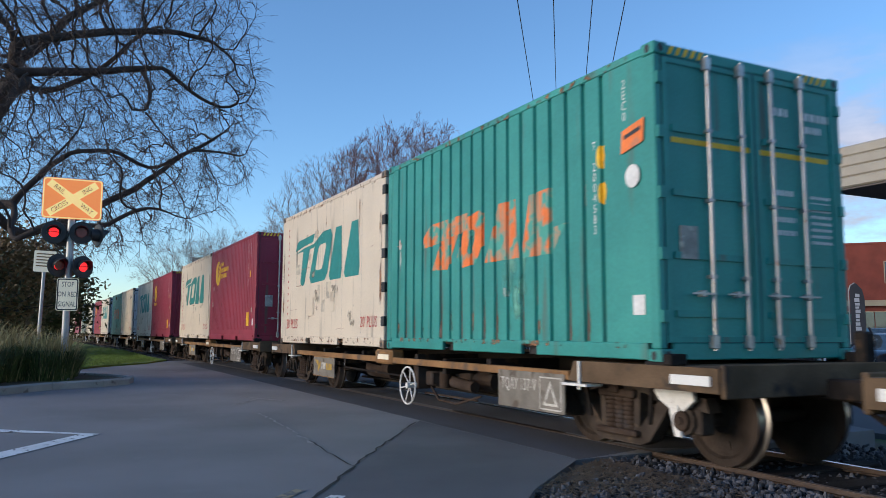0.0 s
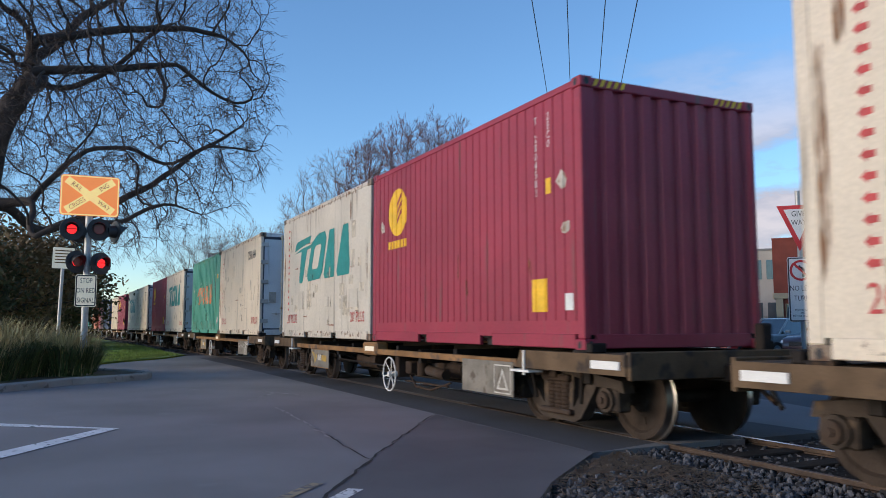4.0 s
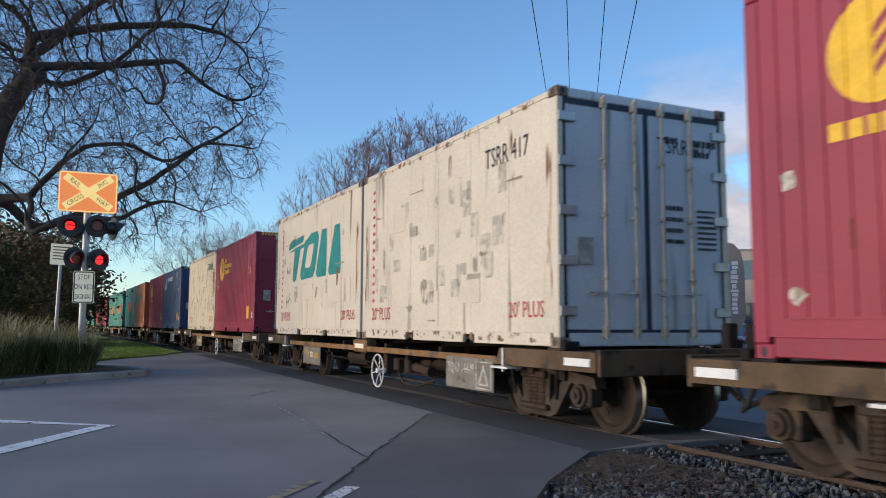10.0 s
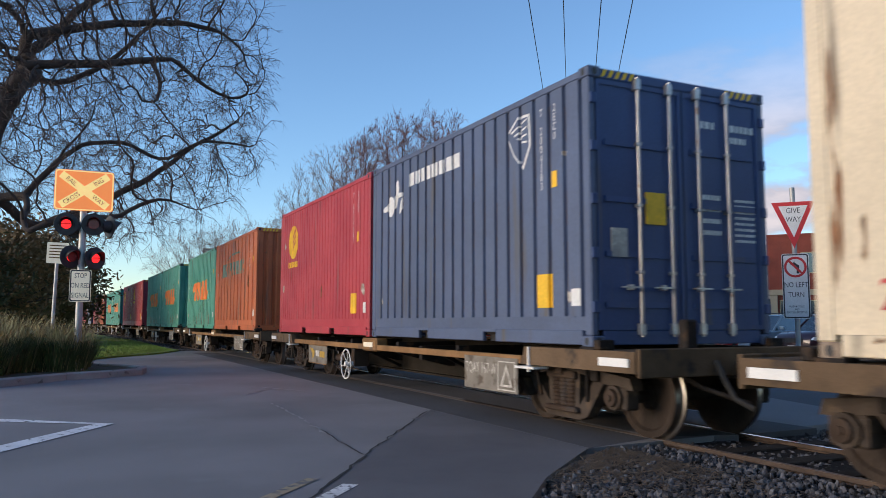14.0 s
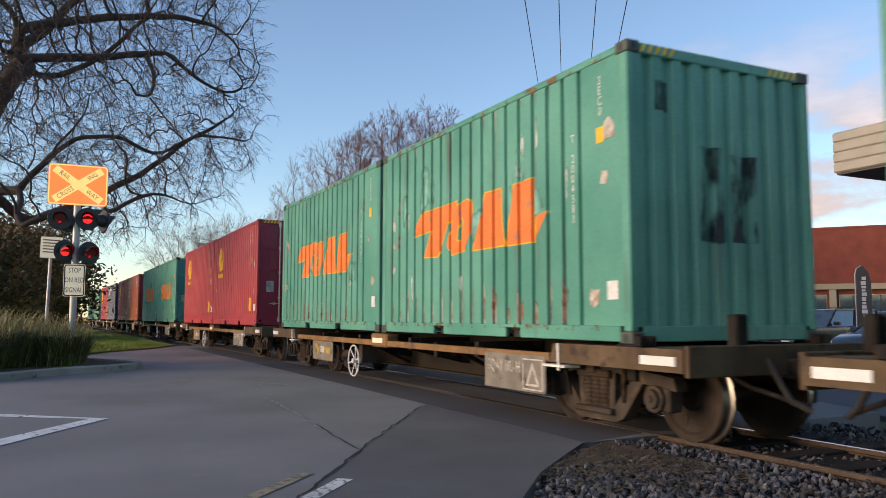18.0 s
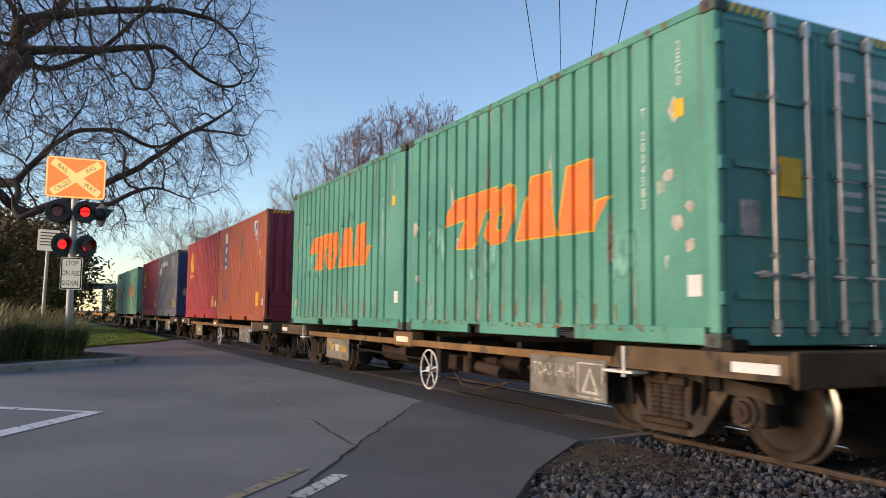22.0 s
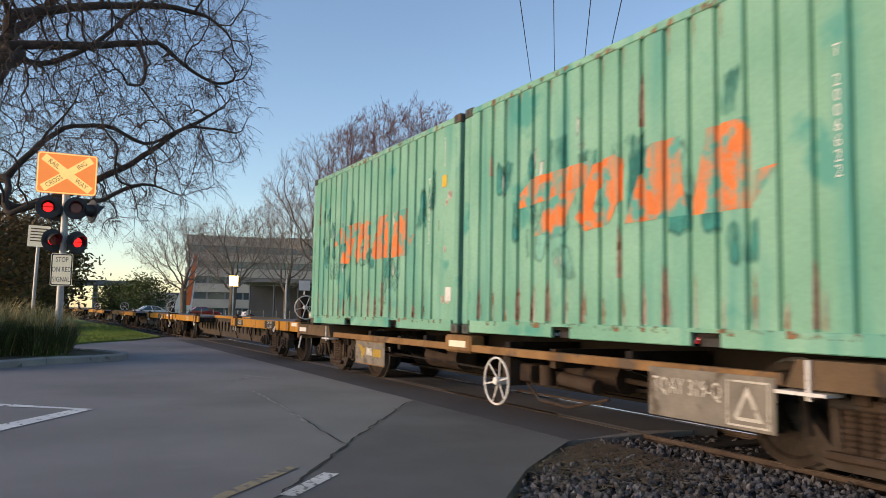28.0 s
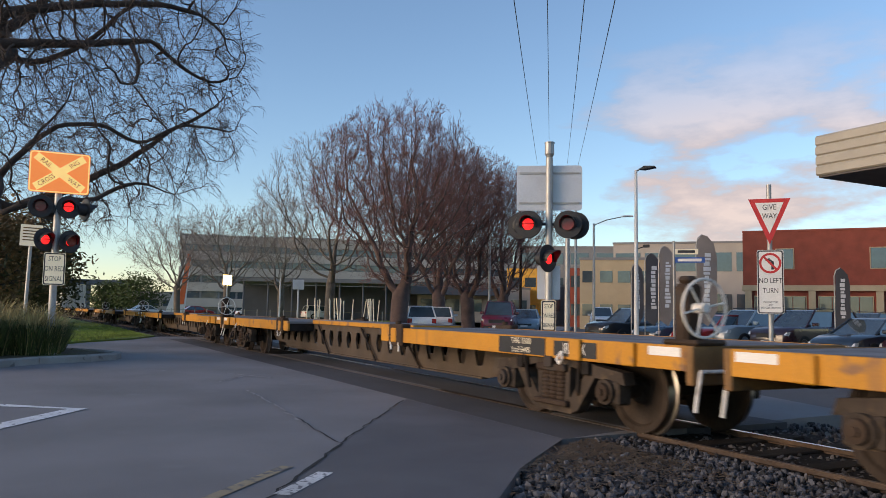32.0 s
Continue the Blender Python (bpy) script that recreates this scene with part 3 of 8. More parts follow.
# the crossing: dark newer asphalt laid up to the rails, with flangeways
for lo, hi, nm in ((-1.5, -0.60, "crossing_slab"), (-0.42, 0.42, "crossing_slab"), (0.60, 1.6, "crossing_slab")):
    g = Geo()
    pts = []
    for s in (-2.93, -6, -10, -14, -18, -22, -27.5):
        m = on_line(s)
        pts += [m @ Vector((-0.25 * (y + 1.4) if s > -4 and y < 0 else 0, y, z)) for y in (lo, hi) for z in (-0.1, 0.002)]
    f = []
    for i in range(6):
        a = i * 4
        f += [(a, a + 4, a + 5, a + 1), (a + 1, a + 5, a + 7, a + 3), (a + 3, a + 7, a + 6, a + 2)]
    g.add(pts, f + [(0, 1, 3, 2), (24, 26, 27, 25)])
    # part of the slab's darkness is the train's shade, put into the colour
    part(nm, g, M["asphalt_mid"], track, "dark asphalt by the rails, with train shade in its colour")
sheet("road_patch", [(-1.15, -3.3), (-1.9, -2.65), (-2.9, -1.52), (-6.4, -1.52), (-4.9, -2.55), (-3.43, -3.54), (-2.75, -3.95), (-1.4, -4.85), (-0.3, -5.6), (0.2, -5.0)], 0.0035,
      M["asphalt_new"], "darker newer asphalt patch by the rails", category="road")
slp = shared("sleeper", lambda: Geo().box(-0.11, 0.11, -1.07, 1.07, -0.15, -0.035, 0.012).mesh("sleeper", M["timber"]))
for i in range(24):
    for x in (-2.4 + i * 0.62, -28.4 - i * 0.62):
        part("sleeper", slp, None, track, at=on_line(x))


# ---- containers ----
CL, CW, CH = 6.206, 2.5, 2.896


def corrugation(pitch, deep, x0, x1):
    """The zigzag of a pressed steel wall: rows of (along, depth)."""
    n = max(2, round((x1 - x0) / pitch))
    p = (x1 - x0) / n
    out = [(x0, 0.0)]
    for i in range(n):
        a = x0 + i * p
        out += [(a + p * 0.40, 0.0), (a + p * 0.56, deep), (a + p * 0.80, deep), (a + p * 0.96, 0.0)]
    return out + [(x1, 0.0)]


def narrow(pitch, deep, x0, x1):
    """Flat bays with a narrow pressed groove between them."""
    n = max(2, round((x1 - x0) / pitch))
    p = (x1 - x0) / n
    out = [(x0, 0.0)]
    for i in range(n):
        a = x0 + i * p
        out += [(a + p * 0.76, 0.0), (a + p * 0.80, deep), (a + p * 0.95, deep), (a + p, 0.0)]
    return out


PROFILES = {"deep": lambda a, b: corrugation(0.258, 0.052, a, b), "groove": lambda a, b: narrow(0.302, 0.040, a, b - 0.62) + [(b, 0.0)], "wide": lambda a, b: narrow(0.52, 0.044, a, b - 0.3) + [(b, 0.0)],
            "rib": lambda a, b: narrow(0.302, 0.044, a, b),
            "fine": lambda a, b: narrow(0.19, 0.012, a, b), "flat": lambda a, b: [(a, 0.0), (b, 0.0)]}


def wall_geo(profile, z0, z1):
    g = Geo()
    pts = [(x, d, z) for x, d in profile for z in (z0, z1)]
    g.add(pts, [(2 * i, 2 * i + 2, 2 * i + 3, 2 * i + 1) for i in range(len(profile) - 1)])
    return g


def clip(poly, x, keep_right):
    out = []
    for (ax, az), (bx, bz) in zip(poly, poly[1:] + poly[:1]):
        ina, inb = (ax >= x) == keep_right, (bx >= x) == keep_right
        if ina:
            out.append((ax, az))
        if ina != inb and bx != ax:
            u = (x - ax) / (bx - ax)
            out.append((x, az + (bz - az) * u))
    return out


def decal(polys, profile, proud=0.004):
    """Paint laid into every fold of a pressed wall."""
    g = Geo()
    for n, poly in enumerate(polys):
        lift = proud + (n % 3) * 0.0008
        for (xa, da), (xb, db) in zip(profile, profile[1:]):
            if xb - xa < 1e-4:
                continue
            q = clip(clip(list(poly), xa, True), xb, False) if len(profile) > 2 else list(poly)
            if len(q) >= 3:
                g.add([(x, da + (db - da) * (x - xa) / (xb - xa) - lift, z) for x, z in q], [tuple(range(len(q)))])
    return g


def placed(polys, x, z, size, tall=None):
    return [[(x + a * size, z + b * (tall or size)) for a, b in p] for p in polys]


def oval(cx, cz, rx, rz, n=20, lean=0.0):
    return [(cx + rx * math.cos(t) + lean * rz * math.sin(t), cz + rz * math.sin(t)) for t in [2 * math.pi * i / n for i in range(n)]]


# a freight firm's mark: a winged bar, a slanted ring and two slanted blocks, in metres on the wall
def ring(outer, inner):
    """Quads between two loops of the same count."""
    n = len(outer)
    return [[outer[i], outer[(i + 1) % n], inner[(i + 1) % n], inner[i]] for i in range(n)]


WINGED = [[(-2.05, 2.00), (-1.95, 2.15), (-1.80, 2.22), (-0.67, 2.27), (-0.78, 2.11), (-1.42, 2.07)],
          [(-2.05, 1.95), (-1.42, 2.03), (-0.72, 2.06), (-0.06, 2.27), (-0.40, 2.07), (-0.72, 1.98)],
          [(-1.63, 1.34), (-1.46, 1.98), (-0.98, 1.99), (-1.32, 1.28), (-1.42, 1.23), (-1.59, 1.25)],
          *ring([(-0.06, 2.25), (0.36, 2.25), (0.46, 2.10), (0.20, 1.42), (0.02, 1.27), (-0.88, 1.25), (-0.98, 1.38), (-0.68, 1.98)],
                [(-0.30, 2.00), (0.05, 2.01), (0.09, 1.95), (-0.12, 1.56), (-0.20, 1.50), (-0.54, 1.50), (-0.58, 1.55), (-0.42, 1.93)]),
          [(0.28, 1.34), (0.36, 1.25), (0.98, 1.25), (1.02, 1.42), (0.99, 2.24), (0.66, 2.24)],
          [(1.14, 1.34), (1.22, 1.25), (1.92, 1.25), (1.96, 1.42), (1.86, 2.24), (1.53, 2.24)]]
BRUSHED = [[(-1.84, 1.45), (-1.80, 1.60), (-1.55, 1.77), (-0.45, 1.80), (-0.52, 1.57), (-1.20, 1.49)],
           [(-1.49, 1.12), (-1.22, 1.50), (-0.70, 1.55), (-1.02, 1.10)],
           *ring([(-0.75, 1.24), (-0.58, 1.09), (-0.22, 1.13), (-0.02, 1.41), (0.0, 1.70), (-0.14, 1.79), (-0.46, 1.74), (-0.60, 1.50)],
                 [(-0.46, 1.30), (-0.42, 1.25), (-0.34, 1.27), (-0.27, 1.40), (-0.25, 1.52), (-0.28, 1.57), (-0.34, 1.55), (-0.40, 1.45)]),
           [(0.0, 1.11), (0.80, 1.11), (0.74, 1.42), (0.72, 1.80), (0.34, 1.80)],
           [(0.84, 1.10), (1.46, 1.10), (1.44, 1.40), (1.42, 1.82), (1.02, 1.80)], [(1.48, 1.12), (1.50, 1.38), (1.70, 1.40)]]
DISC = [oval(0, 0, 0.5, 0.5, 24)]
DISC_BARS = [[(-0.05 + a, -0.28 + b), (0.25 + a, 0.02 + b), (0.25 + a, 0.10 + b), (-0.05 + a, -0.18 + b)] for a, b in ((0, 0), (0, 0.17), (0, 0.34))]


def bars(x, z, rows, m, rnd):
    """Illegible lettering: rows of (width, height, step down)."""
    out = []
    for w, h, dz in rows:
        z -= dz
        a = x
        while a < x + w - 0.01:
            d = min(rnd.uniform(0.5, 1.0) * h, x + w - a)
            out.append([(a, z), (a + d, z), (a + d, z + h), (a, z + h)])
            a += d + h * 0.25
    return out


def container(spec, rnd):
    """One box: frame, castings, walls, roof, doors or blind end, marks. Origin at the middle of its base."""
    paint_m, style = M[spec["paint"]], spec["style"]
    end_m = M[spec.get("end_paint", spec["paint"])]
    c = empty("shipping_container", spec["label"], "container", "containers on the train")
    hx, hy = CL / 2, CW / 2
    key = spec["paint"]
    cast_m = M["cast_grime"] if key.startswith("teal_") else M["cast_rust"] if style == "flat" else paint_m

    def sp(name, k, build, m=None, parent=c, label="", at=None, smooth=False):
        mm = m or paint_m
        me = shared((name, k, mm.name), lambda: build().mesh(name, mm, smooth=smooth))
        return part(name, me, None, parent, label, at=at)

    for sx in (-1, 1):
        for sy in (-1, 1):
            sp("corner_post", (sx, sy), lambda: Geo().box(sx * hx - (0.13 if sx > 0 else 0.012), sx * hx + (0.13 if sx < 0 else -0.012) , sy * hy - (0.09 if sy > 0 else -0.006), sy * hy + (0.09 if sy < 0 else -0.006), 0.118, CH - 0.118, 0.012))
            for z in (0, CH - 0.118):
                def cast():
                    g = Geo().box(sx * hx - (0.178 if sx > 0 else 0), sx * hx + (0.178 if sx < 0 else 0),
                                  sy * hy - (0.162 if sy > 0 else 0), sy * hy + (0.162 if sy < 0 else 0), z, z + 0.118, 0.012)
                    # holes are black ovals on the faces, their inner shade put into colour
                    g.slot = 1
                    w = sx * (hx - 0.09)
                    g.add([(w + 0.032 * math.cos(t), sy * (hy + 0.0015), z + 0.059 + 0.042 * math.sin(t)) for t in [i * math.pi / 5 for i in range(10)]], [tuple(range(10))])
                    g.add([(sx * (hx + 0.0015), sy * (hy - 0.08) + 0.032 * math.cos(t), z + 0.059 + 0.042 * math.sin(t)) for t in [i * math.pi / 5 for i in range(10)]], [tuple(range(10))])
                    return g
                me = shared(("corner_casting", sx, sy, z, key), lambda: cast().mesh("corner_casting", cast_m, M["black"]))
                part("corner_casting", me, None, c)
    for sy in (-1, 1):
        sp("top_rail", sy, lambda: Geo().box(-hx + 0.178, hx - 0.178, sy * hy - (0.07 if sy > 0 else -0.008), sy * hy + (0.07 if sy < 0 else -0.008), CH - 0.10, CH - 0.02, 0.01))

        xs = [-hx + 0.178, -1.15, -0.83, 0.83, 1.15, hx - 0.178]
        ya, yb = sorted((sy * (hy - 0.006), sy * (hy - 0.06)))
        for i in range(5):
            sp("bottom_rail", (sy, i), lambda: Geo().box(xs[i], xs[i + 1], ya, yb, 0.135 if i % 2 else 0.02, 0.17, 0 if i % 2 else 0.008))
        # black plate set back in each pocket stands for the shade inside
        for i in (1, 3):
            sp("fork_pocket", (sy, i), lambda: Geo().box(xs[i], xs[i + 1], sy * (hy - 0.14) - 0.02, sy * (hy - 0.14) + 0.02, 0.02, 0.135), M["black"])
    prof = PROFILES[style](-hx + 0.13, hx - 0.13)
    base = 0.31 if spec.get("skirt") else 0.17
    inset = 0.018 if style != "flat" else 0.012
    sp("side_panel", (style, base, -1), lambda: wall_geo(prof, base, CH - 0.10), at=(0, -hy + inset, 0))
    sp("side_panel", (style, base, 1), lambda: wall_geo(prof, base, CH - 0.10), at=Matrix.Translation((0, hy - inset, 0)) @ pose(0, 0, 0, 0, 0, 180))
    if base > 0.2:
        for sy in (-1, 1):
            sp("skirt_panel", sy, lambda: Geo().box(-hx + 0.13, hx - 0.13, sy * (hy - 0.03) - 0.012, sy * (hy - 0.03) + 0.012, 0.17, 0.31).box(-hx + 0.3, hx - 0.3, sy * (hy - 0.018) - 0.006, sy * (hy - 0.018) + 0.006, 0.298, 0.315))
    roofp = PROFILES["deep" if style == "deep" else "flat"](-hx + 0.1, hx - 0.1)
    sp("roof", style, lambda: Geo().add([(x, y, CH - 0.022 - d * 0.6) for x, d in roofp for y in (-hy + 0.05, hy - 0.05)],
                                        [(2 * i, 2 * i + 2, 2 * i + 3, 2 * i + 1) for i in range(len(roofp) - 1)]))
    sp("floor", 0, lambda: Geo().box(-hx + 0.05, hx - 0.05, -hy + 0.07, hy - 0.07, 0.10, 0.17), M["steel_dark"])
    endp = PROFILES["deep" if style != "flat" else "flat"](-hy + 0.09, hy - 0.09)
    sp("end_wall", ("rear", style), lambda: wall_geo(endp, 0.16, CH - 0.10), end_m, at=Matrix.Translation((-hx + 0.03, 0, 0)) @ pose(0, 0, 0, 0, 0, -90))
    for sx in (-1, 1):
        sp("end_sill", sx, lambda: Geo().box(sx * (hx - 0.06) - 0.045, sx * (hx - 0.06) + 0.045, -hy + 0.162, hy - 0.162, 0.02, 0.17, 0.01), end_m)
        sp("end_header", sx, lambda: Geo().box(sx * (hx - 0.06) - 0.045, sx * (hx - 0.06) + 0.045, -hy + 0.162, hy - 0.162, CH - 0.12, CH - 0.01, 0.01), end_m)
    if not spec.get("doors"):
        if spec.get("half_end"):
            sp("end_wall", ("front_half", style), lambda: wall_geo(endp, 0.80, CH - 0.10), end_m, at=Matrix.Translation((hx - 0.03, 0, 0)) @ pose(0, 0, 0, 0, 0, 90))
            sp("end_panel", 0, lambda: Geo().box(hx - 0.08, hx - 0.03, -hy + 0.13, hy - 0.13, 0.17, 0.80, 0.01).box(hx - 0.03, hx - 0.005, -hy + 0.13, hy - 0.13, 0.74, 0.80, 0.008).box(hx - 0.03, hx - 0.005, -hy + 0.13, hy - 0.13, 0.40, 0.44, 0.008), end_m)
        else:
            sp("end_wall", ("front", style), lambda: wall_geo(endp, 0.16, CH - 0.10), end_m, at=Matrix.Translation((hx - 0.03, 0, 0)) @ pose(0, 0, 0, 0, 0, 90))
    else:
        for sy in (-1, 1):
            def leaf():
                g = Geo()
                ya, yb = sorted((sy * 0.012, sy * (hy - 0.10)))
                g.box(hx - 0.075, hx - 0.028, ya, yb, 0.175, CH - 0.125, 0.008)
                return g
            d = sp("door", (sy, style), leaf, end_m)
            if style != "flat":
                ya, yb = sorted((sy * 0.012, sy * (hy - 0.10)))
                for k in range(4):
                    z = (0.40, 0.92, 1.49, 2.08)[k]
                    sp("door_rib", (sy, k), lambda: Geo().prism([(ya + 0.10, z), (yb - 0.10, z), (yb - 0.10, z + 0.06), (ya + 0.10, z + 0.06)], "x", hx - 0.028, hx - 0.006), end_m, d)
                for y in (ya, yb - 0.05):
                    sp("door_stile", (sy, y), lambda: Geo().box(hx - 0.028, hx - 0.010, y, y + 0.05, 0.19, CH - 0.14), end_m, d)
                for z in (0.175, CH - 0.18):
                    sp("door_stile", (sy, z), lambda: Geo().box(hx - 0.028, hx - 0.012, ya, yb, z, z + 0.05), end_m, d)
            for y in (0.20, 0.63):
                def bar():
                    g = Geo().cyl((hx + 0.022, sy * y, 0.10), (hx + 0.022, sy * y, CH - 0.06), 0.019, n=8)
                    for z in (0.12, CH - 0.20):
                        g.box(hx - 0.03, hx + 0.045, sy * y - 0.035, sy * y + 0.035, z, z + 0.12, 0.008)
                    for z in (0.75, 1.45, 2.1):
                        g.box(hx - 0.03, hx + 0.042, sy * y - 0.032, sy * y + 0.032, z, z + 0.035, 0.006)
                    return g
                sp("locking_bar", (sy, y), bar, M["bar_tan"] if style == "flat" else M["galv"], d, "pale steel locking bar")
            for y in (0.26, 0.69):
                sp("door_handle", (sy, y), lambda: Geo().box(hx + 0.045, hx + 0.06, sy * y - 0.22, sy * y + 0.06, 0.60, 0.62, 0.004).box(hx - 0.01, hx + 0.06, sy * y - 0.11, sy * y - 0.06, 0.58, 0.64, 0.006), M["galv"], d)
            for z in (0.35, 0.90, 1.45, 2.0, 2.5):
                wide = 0.22 if style == "flat" else 0.07
                sp("hinge", (sy, z, wide), lambda: Geo().box(hx - 0.02, hx + 0.014, *sorted((sy * (hy - 0.02), sy * (hy - 0.02 - wide))), z, z + 0.11, 0.006), M["galv"] if style == "flat" else end_m, d)
        sw = 0.035 if style == "flat" else 0.012
        sp("door_seal", style == "flat", lambda: Geo().box(hx - 0.05, hx - 0.020, -sw, sw, 0.17, CH - 0.12).box(hx - 0.05, hx - 0.022, -hy + 0.09, -hy + 0.09 + sw, 0.17, CH - 0.12).box(hx - 0.05, hx - 0.022, hy - 0.09 - sw, hy - 0.09, 0.17, CH - 0.12).box(hx - 0.05, hx - 0.0215, -hy + 0.09, hy - 0.09, CH - 0.12 - 2 * sw, CH - 0.12).box(hx - 0.05, hx - 0.0215, -hy + 0.09, hy - 0.09, 0.17, 0.17 + sw), M["seal_navy"])
        # marks on the doors
        if spec.get("serial") and style == "flat":
            part("lettering", letters(spec["serial"], 0.27, M["black_ink"], squeeze=0.8), None, c, at=Matrix.Translation((hx - 0.022, 0.60, 2.36)) @ FACE_FRONT)
        tall = bars(0.28, 1.60, [(0.26, 0.055, 0.0)] + [(0.26, 0.05, 0.13)] * 3, None, rnd) + bars(0.76, 1.60, [(0.30, 0.03, 0.0)] + [(0.30, 0.03, 0.065)] * 7, None, rnd) + bars(0.72, 2.40, [(0.36, 0.08, 0.0), (0.24, 0.07, 0.13)], None, rnd) + bars(0.28, 2.40, [(0.20, 0.08, 0.0)], None, rnd)
        rows = {}
        for q in tall:
            rows.setdefault((round(q[0][1], 3), q[0][0] > 0.6), Geo()).add([(hx - 0.0185, a, b) for a, b in q], [(0, 1, 2, 3)])
        for g in rows.values():
            part("unreadable_line", g, M["black_ink"] if style == "flat" else M["white_ink"], c)
        g = Geo()
        for y, z, w, h in ((-0.98, 0.92, 0.20, 0.30),):
            g.box(hx - 0.024, hx - 0.004 if style == "flat" else hx - 0.004, y, y + w, z, z + h)
        part("plate", g, M["grey_patch"], c)
        if style != "flat" and spec.get("placard", True):
            part("placard", Geo().box(hx - 0.024, hx - 0.003, -0.52, -0.26, 1.28, 1.62), M["yellow_ink"], c, "yellow notice")
    if "sooty" in spec["label"]:
        part("soot_blotch", decal([[(-0.35, 0.95), (-0.02, 0.95), (-0.02, 1.95), (-0.35, 1.95)], [(0.10, 1.00), (0.48, 1.00), (0.48, 1.90), (0.10, 1.90)], [(-0.95, 2.25), (-0.70, 2.25), (-0.70, 2.60), (-0.95, 2.60)]], endp, 0.003), M["soot_dark"], c, "dark soot blotches", at=Matrix.Translation((hx - 0.03, 0, 0)) @ pose(0, 0, 0, 0, 0, 90))
    if spec.get("hinges"):
        for z in (0.35, 0.9, 1.45, 2.0, 2.5):
            sp("side_hinge", z, lambda: Geo().box(hx - 0.10, hx + 0.02, -hy - 0.012, -hy + 0.05, z, z + 0.16, 0.01), M["black"])
    if spec.get("stripe"):
        for sy in (-1, 1):
            part("door_stripe", Geo().box(hx - 0.0275, hx - 0.022, *sorted((sy * 0.06, sy * 1.05)), 1.98, 2.03), M["yellow_ink"], c, "faded orange stripe")
        q = part("notice", Geo().add([(2.62, -hy + 0.002, 1.93), (2.93, -hy + 0.002, 2.0), (2.95, -hy + 0.002, 2.22), (2.64, -hy + 0.002, 2.15)], [(0, 1, 2, 3)]), M["orange_ink"], c, "orange sticker")
        part("unreadable_bar", Geo().add([(2.67, -hy - 0.001, 2.06), (2.90, -hy - 0.001, 2.11), (2.90, -hy - 0.001, 2.15), (2.67, -hy - 0.001, 2.10)], [(0, 1, 2, 3)]), M["black_ink"], q)
        part("round_sticker", decal([oval(2.78, 1.70, 0.10, 0.11, 14)], [(-3, 0.0), (3, 0.0)], 0.02), M["white_ink"], c, "torn round sticker", at=Matrix.Translation((0, -hy + inset, 0)))
    # hazard chevrons along the front header of tall boxes
    if style != "flat":
        for y0 in (-hy + 0.17, hy - 0.62):
            def chevrons():
                g = Geo()
                for k in range(5):
                    a = y0 + k * 0.09
                    g.add([(hx - 0.012, a, CH - 0.10), (hx - 0.012, a + 0.045, CH - 0.10), (hx - 0.012, a + 0.085, CH - 0.02), (hx - 0.012, a + 0.04, CH - 0.02)], [(0, 1, 2, 3)])
                return g
            part("hazard_stripe", shared(("hazard_stripe", y0), lambda: chevrons().mesh("hazard_stripe", M["yellow_ink"])), None, c, "yellow and dark hazard stripes")
    y0 = Matrix.Translation((0, -hy + inset, 0))
    mark = spec.get("mark")
    if mark in ("winged", "brushed", "brushed_worn"):
        ink = {"winged": "teal_ink", "brushed": "orange_ink", "brushed_worn": "orange_worn"}[mark]
        polys = WINGED if mark == "winged" else BRUSHED
        cuts = (0, 1, 2, 3, 11, 12, 13) if mark == "winged" else (0, 1, 2, 10, 11, 12, 13)
        if mark == "brushed":
            def rim():
                grown = []
                for poly in BRUSHED:
                    cx, cz = sum(a for a, b in poly) / len(poly), sum(b for a, b in poly) / len(poly)
                    grown.append([(a + 0.022 * (1 if a > cx else -1), b + 0.016 * (1 if b > cz else -1)) for a, b in poly])
                return decal(grown, prof, 0.0012)
            part("mark_outline", shared(("mark_outline", style), lambda: rim().mesh("mark_outline", M["yellow_ink"])), None, c, "thin yellow outline", at=y0)
        first = None
        for a, b in zip(cuts, cuts[1:]):
            me = shared((mark, style, ink, a), lambda: decal(polys[a:b], prof, 0.004 + 0.0004 * (a % 3)).mesh("mark_piece", M[ink]))
            if first is None:
                first = part("painted_mark", me, None, c, "freight mark in slanted " + ("teal" if mark == "winged" else "orange") + " shapes", at=y0)
            else:
                part("mark_piece", me, None, first)
    elif mark in ("disc", "disc_words"):
        me = shared((mark, style), lambda: decal(placed(DISC, -2.0, 2.11, 0.78), prof).mesh("mark", M["yellow_ink"]))
        part("painted_mark", me, None, c, "yellow disc", at=y0)
        part("disc_bars", shared(("disc_bars", style, paint_m.name), lambda: decal(placed(DISC_BARS, -2.0, 2.11, 0.78), prof, 0.007).mesh("disc_bars", paint_m)), None, c, at=y0)
        rows = [(0.36, 0.12, 0.0), (1.05, 0.13, 0.19), (0.80, 0.13, 0.19)] if mark == "disc_words" else [(0.80, 0.13, 0.0)]
        part("lettering", decal(bars(-1.52 if mark == "disc_words" else -2.40, 2.30 if mark == "disc_words" else 1.52, rows, None, rnd), prof, 0.005), M["yellow_ink"], c, at=y0)
    elif mark == "arc_words":
        part("painted_mark", decal(bars(-1.9, 1.72, [(3.3, 0.42, 0.0)], None, rnd) + [[(-1.5, 2.18), (-0.4, 2.42), (0.6, 2.42), (1.0, 2.36), (0.5, 2.36), (-0.4, 2.35)]], prof), M["teal_faded"], c, "faded grey-green firm name in block shapes", at=y0)
    elif mark == "beast_words":
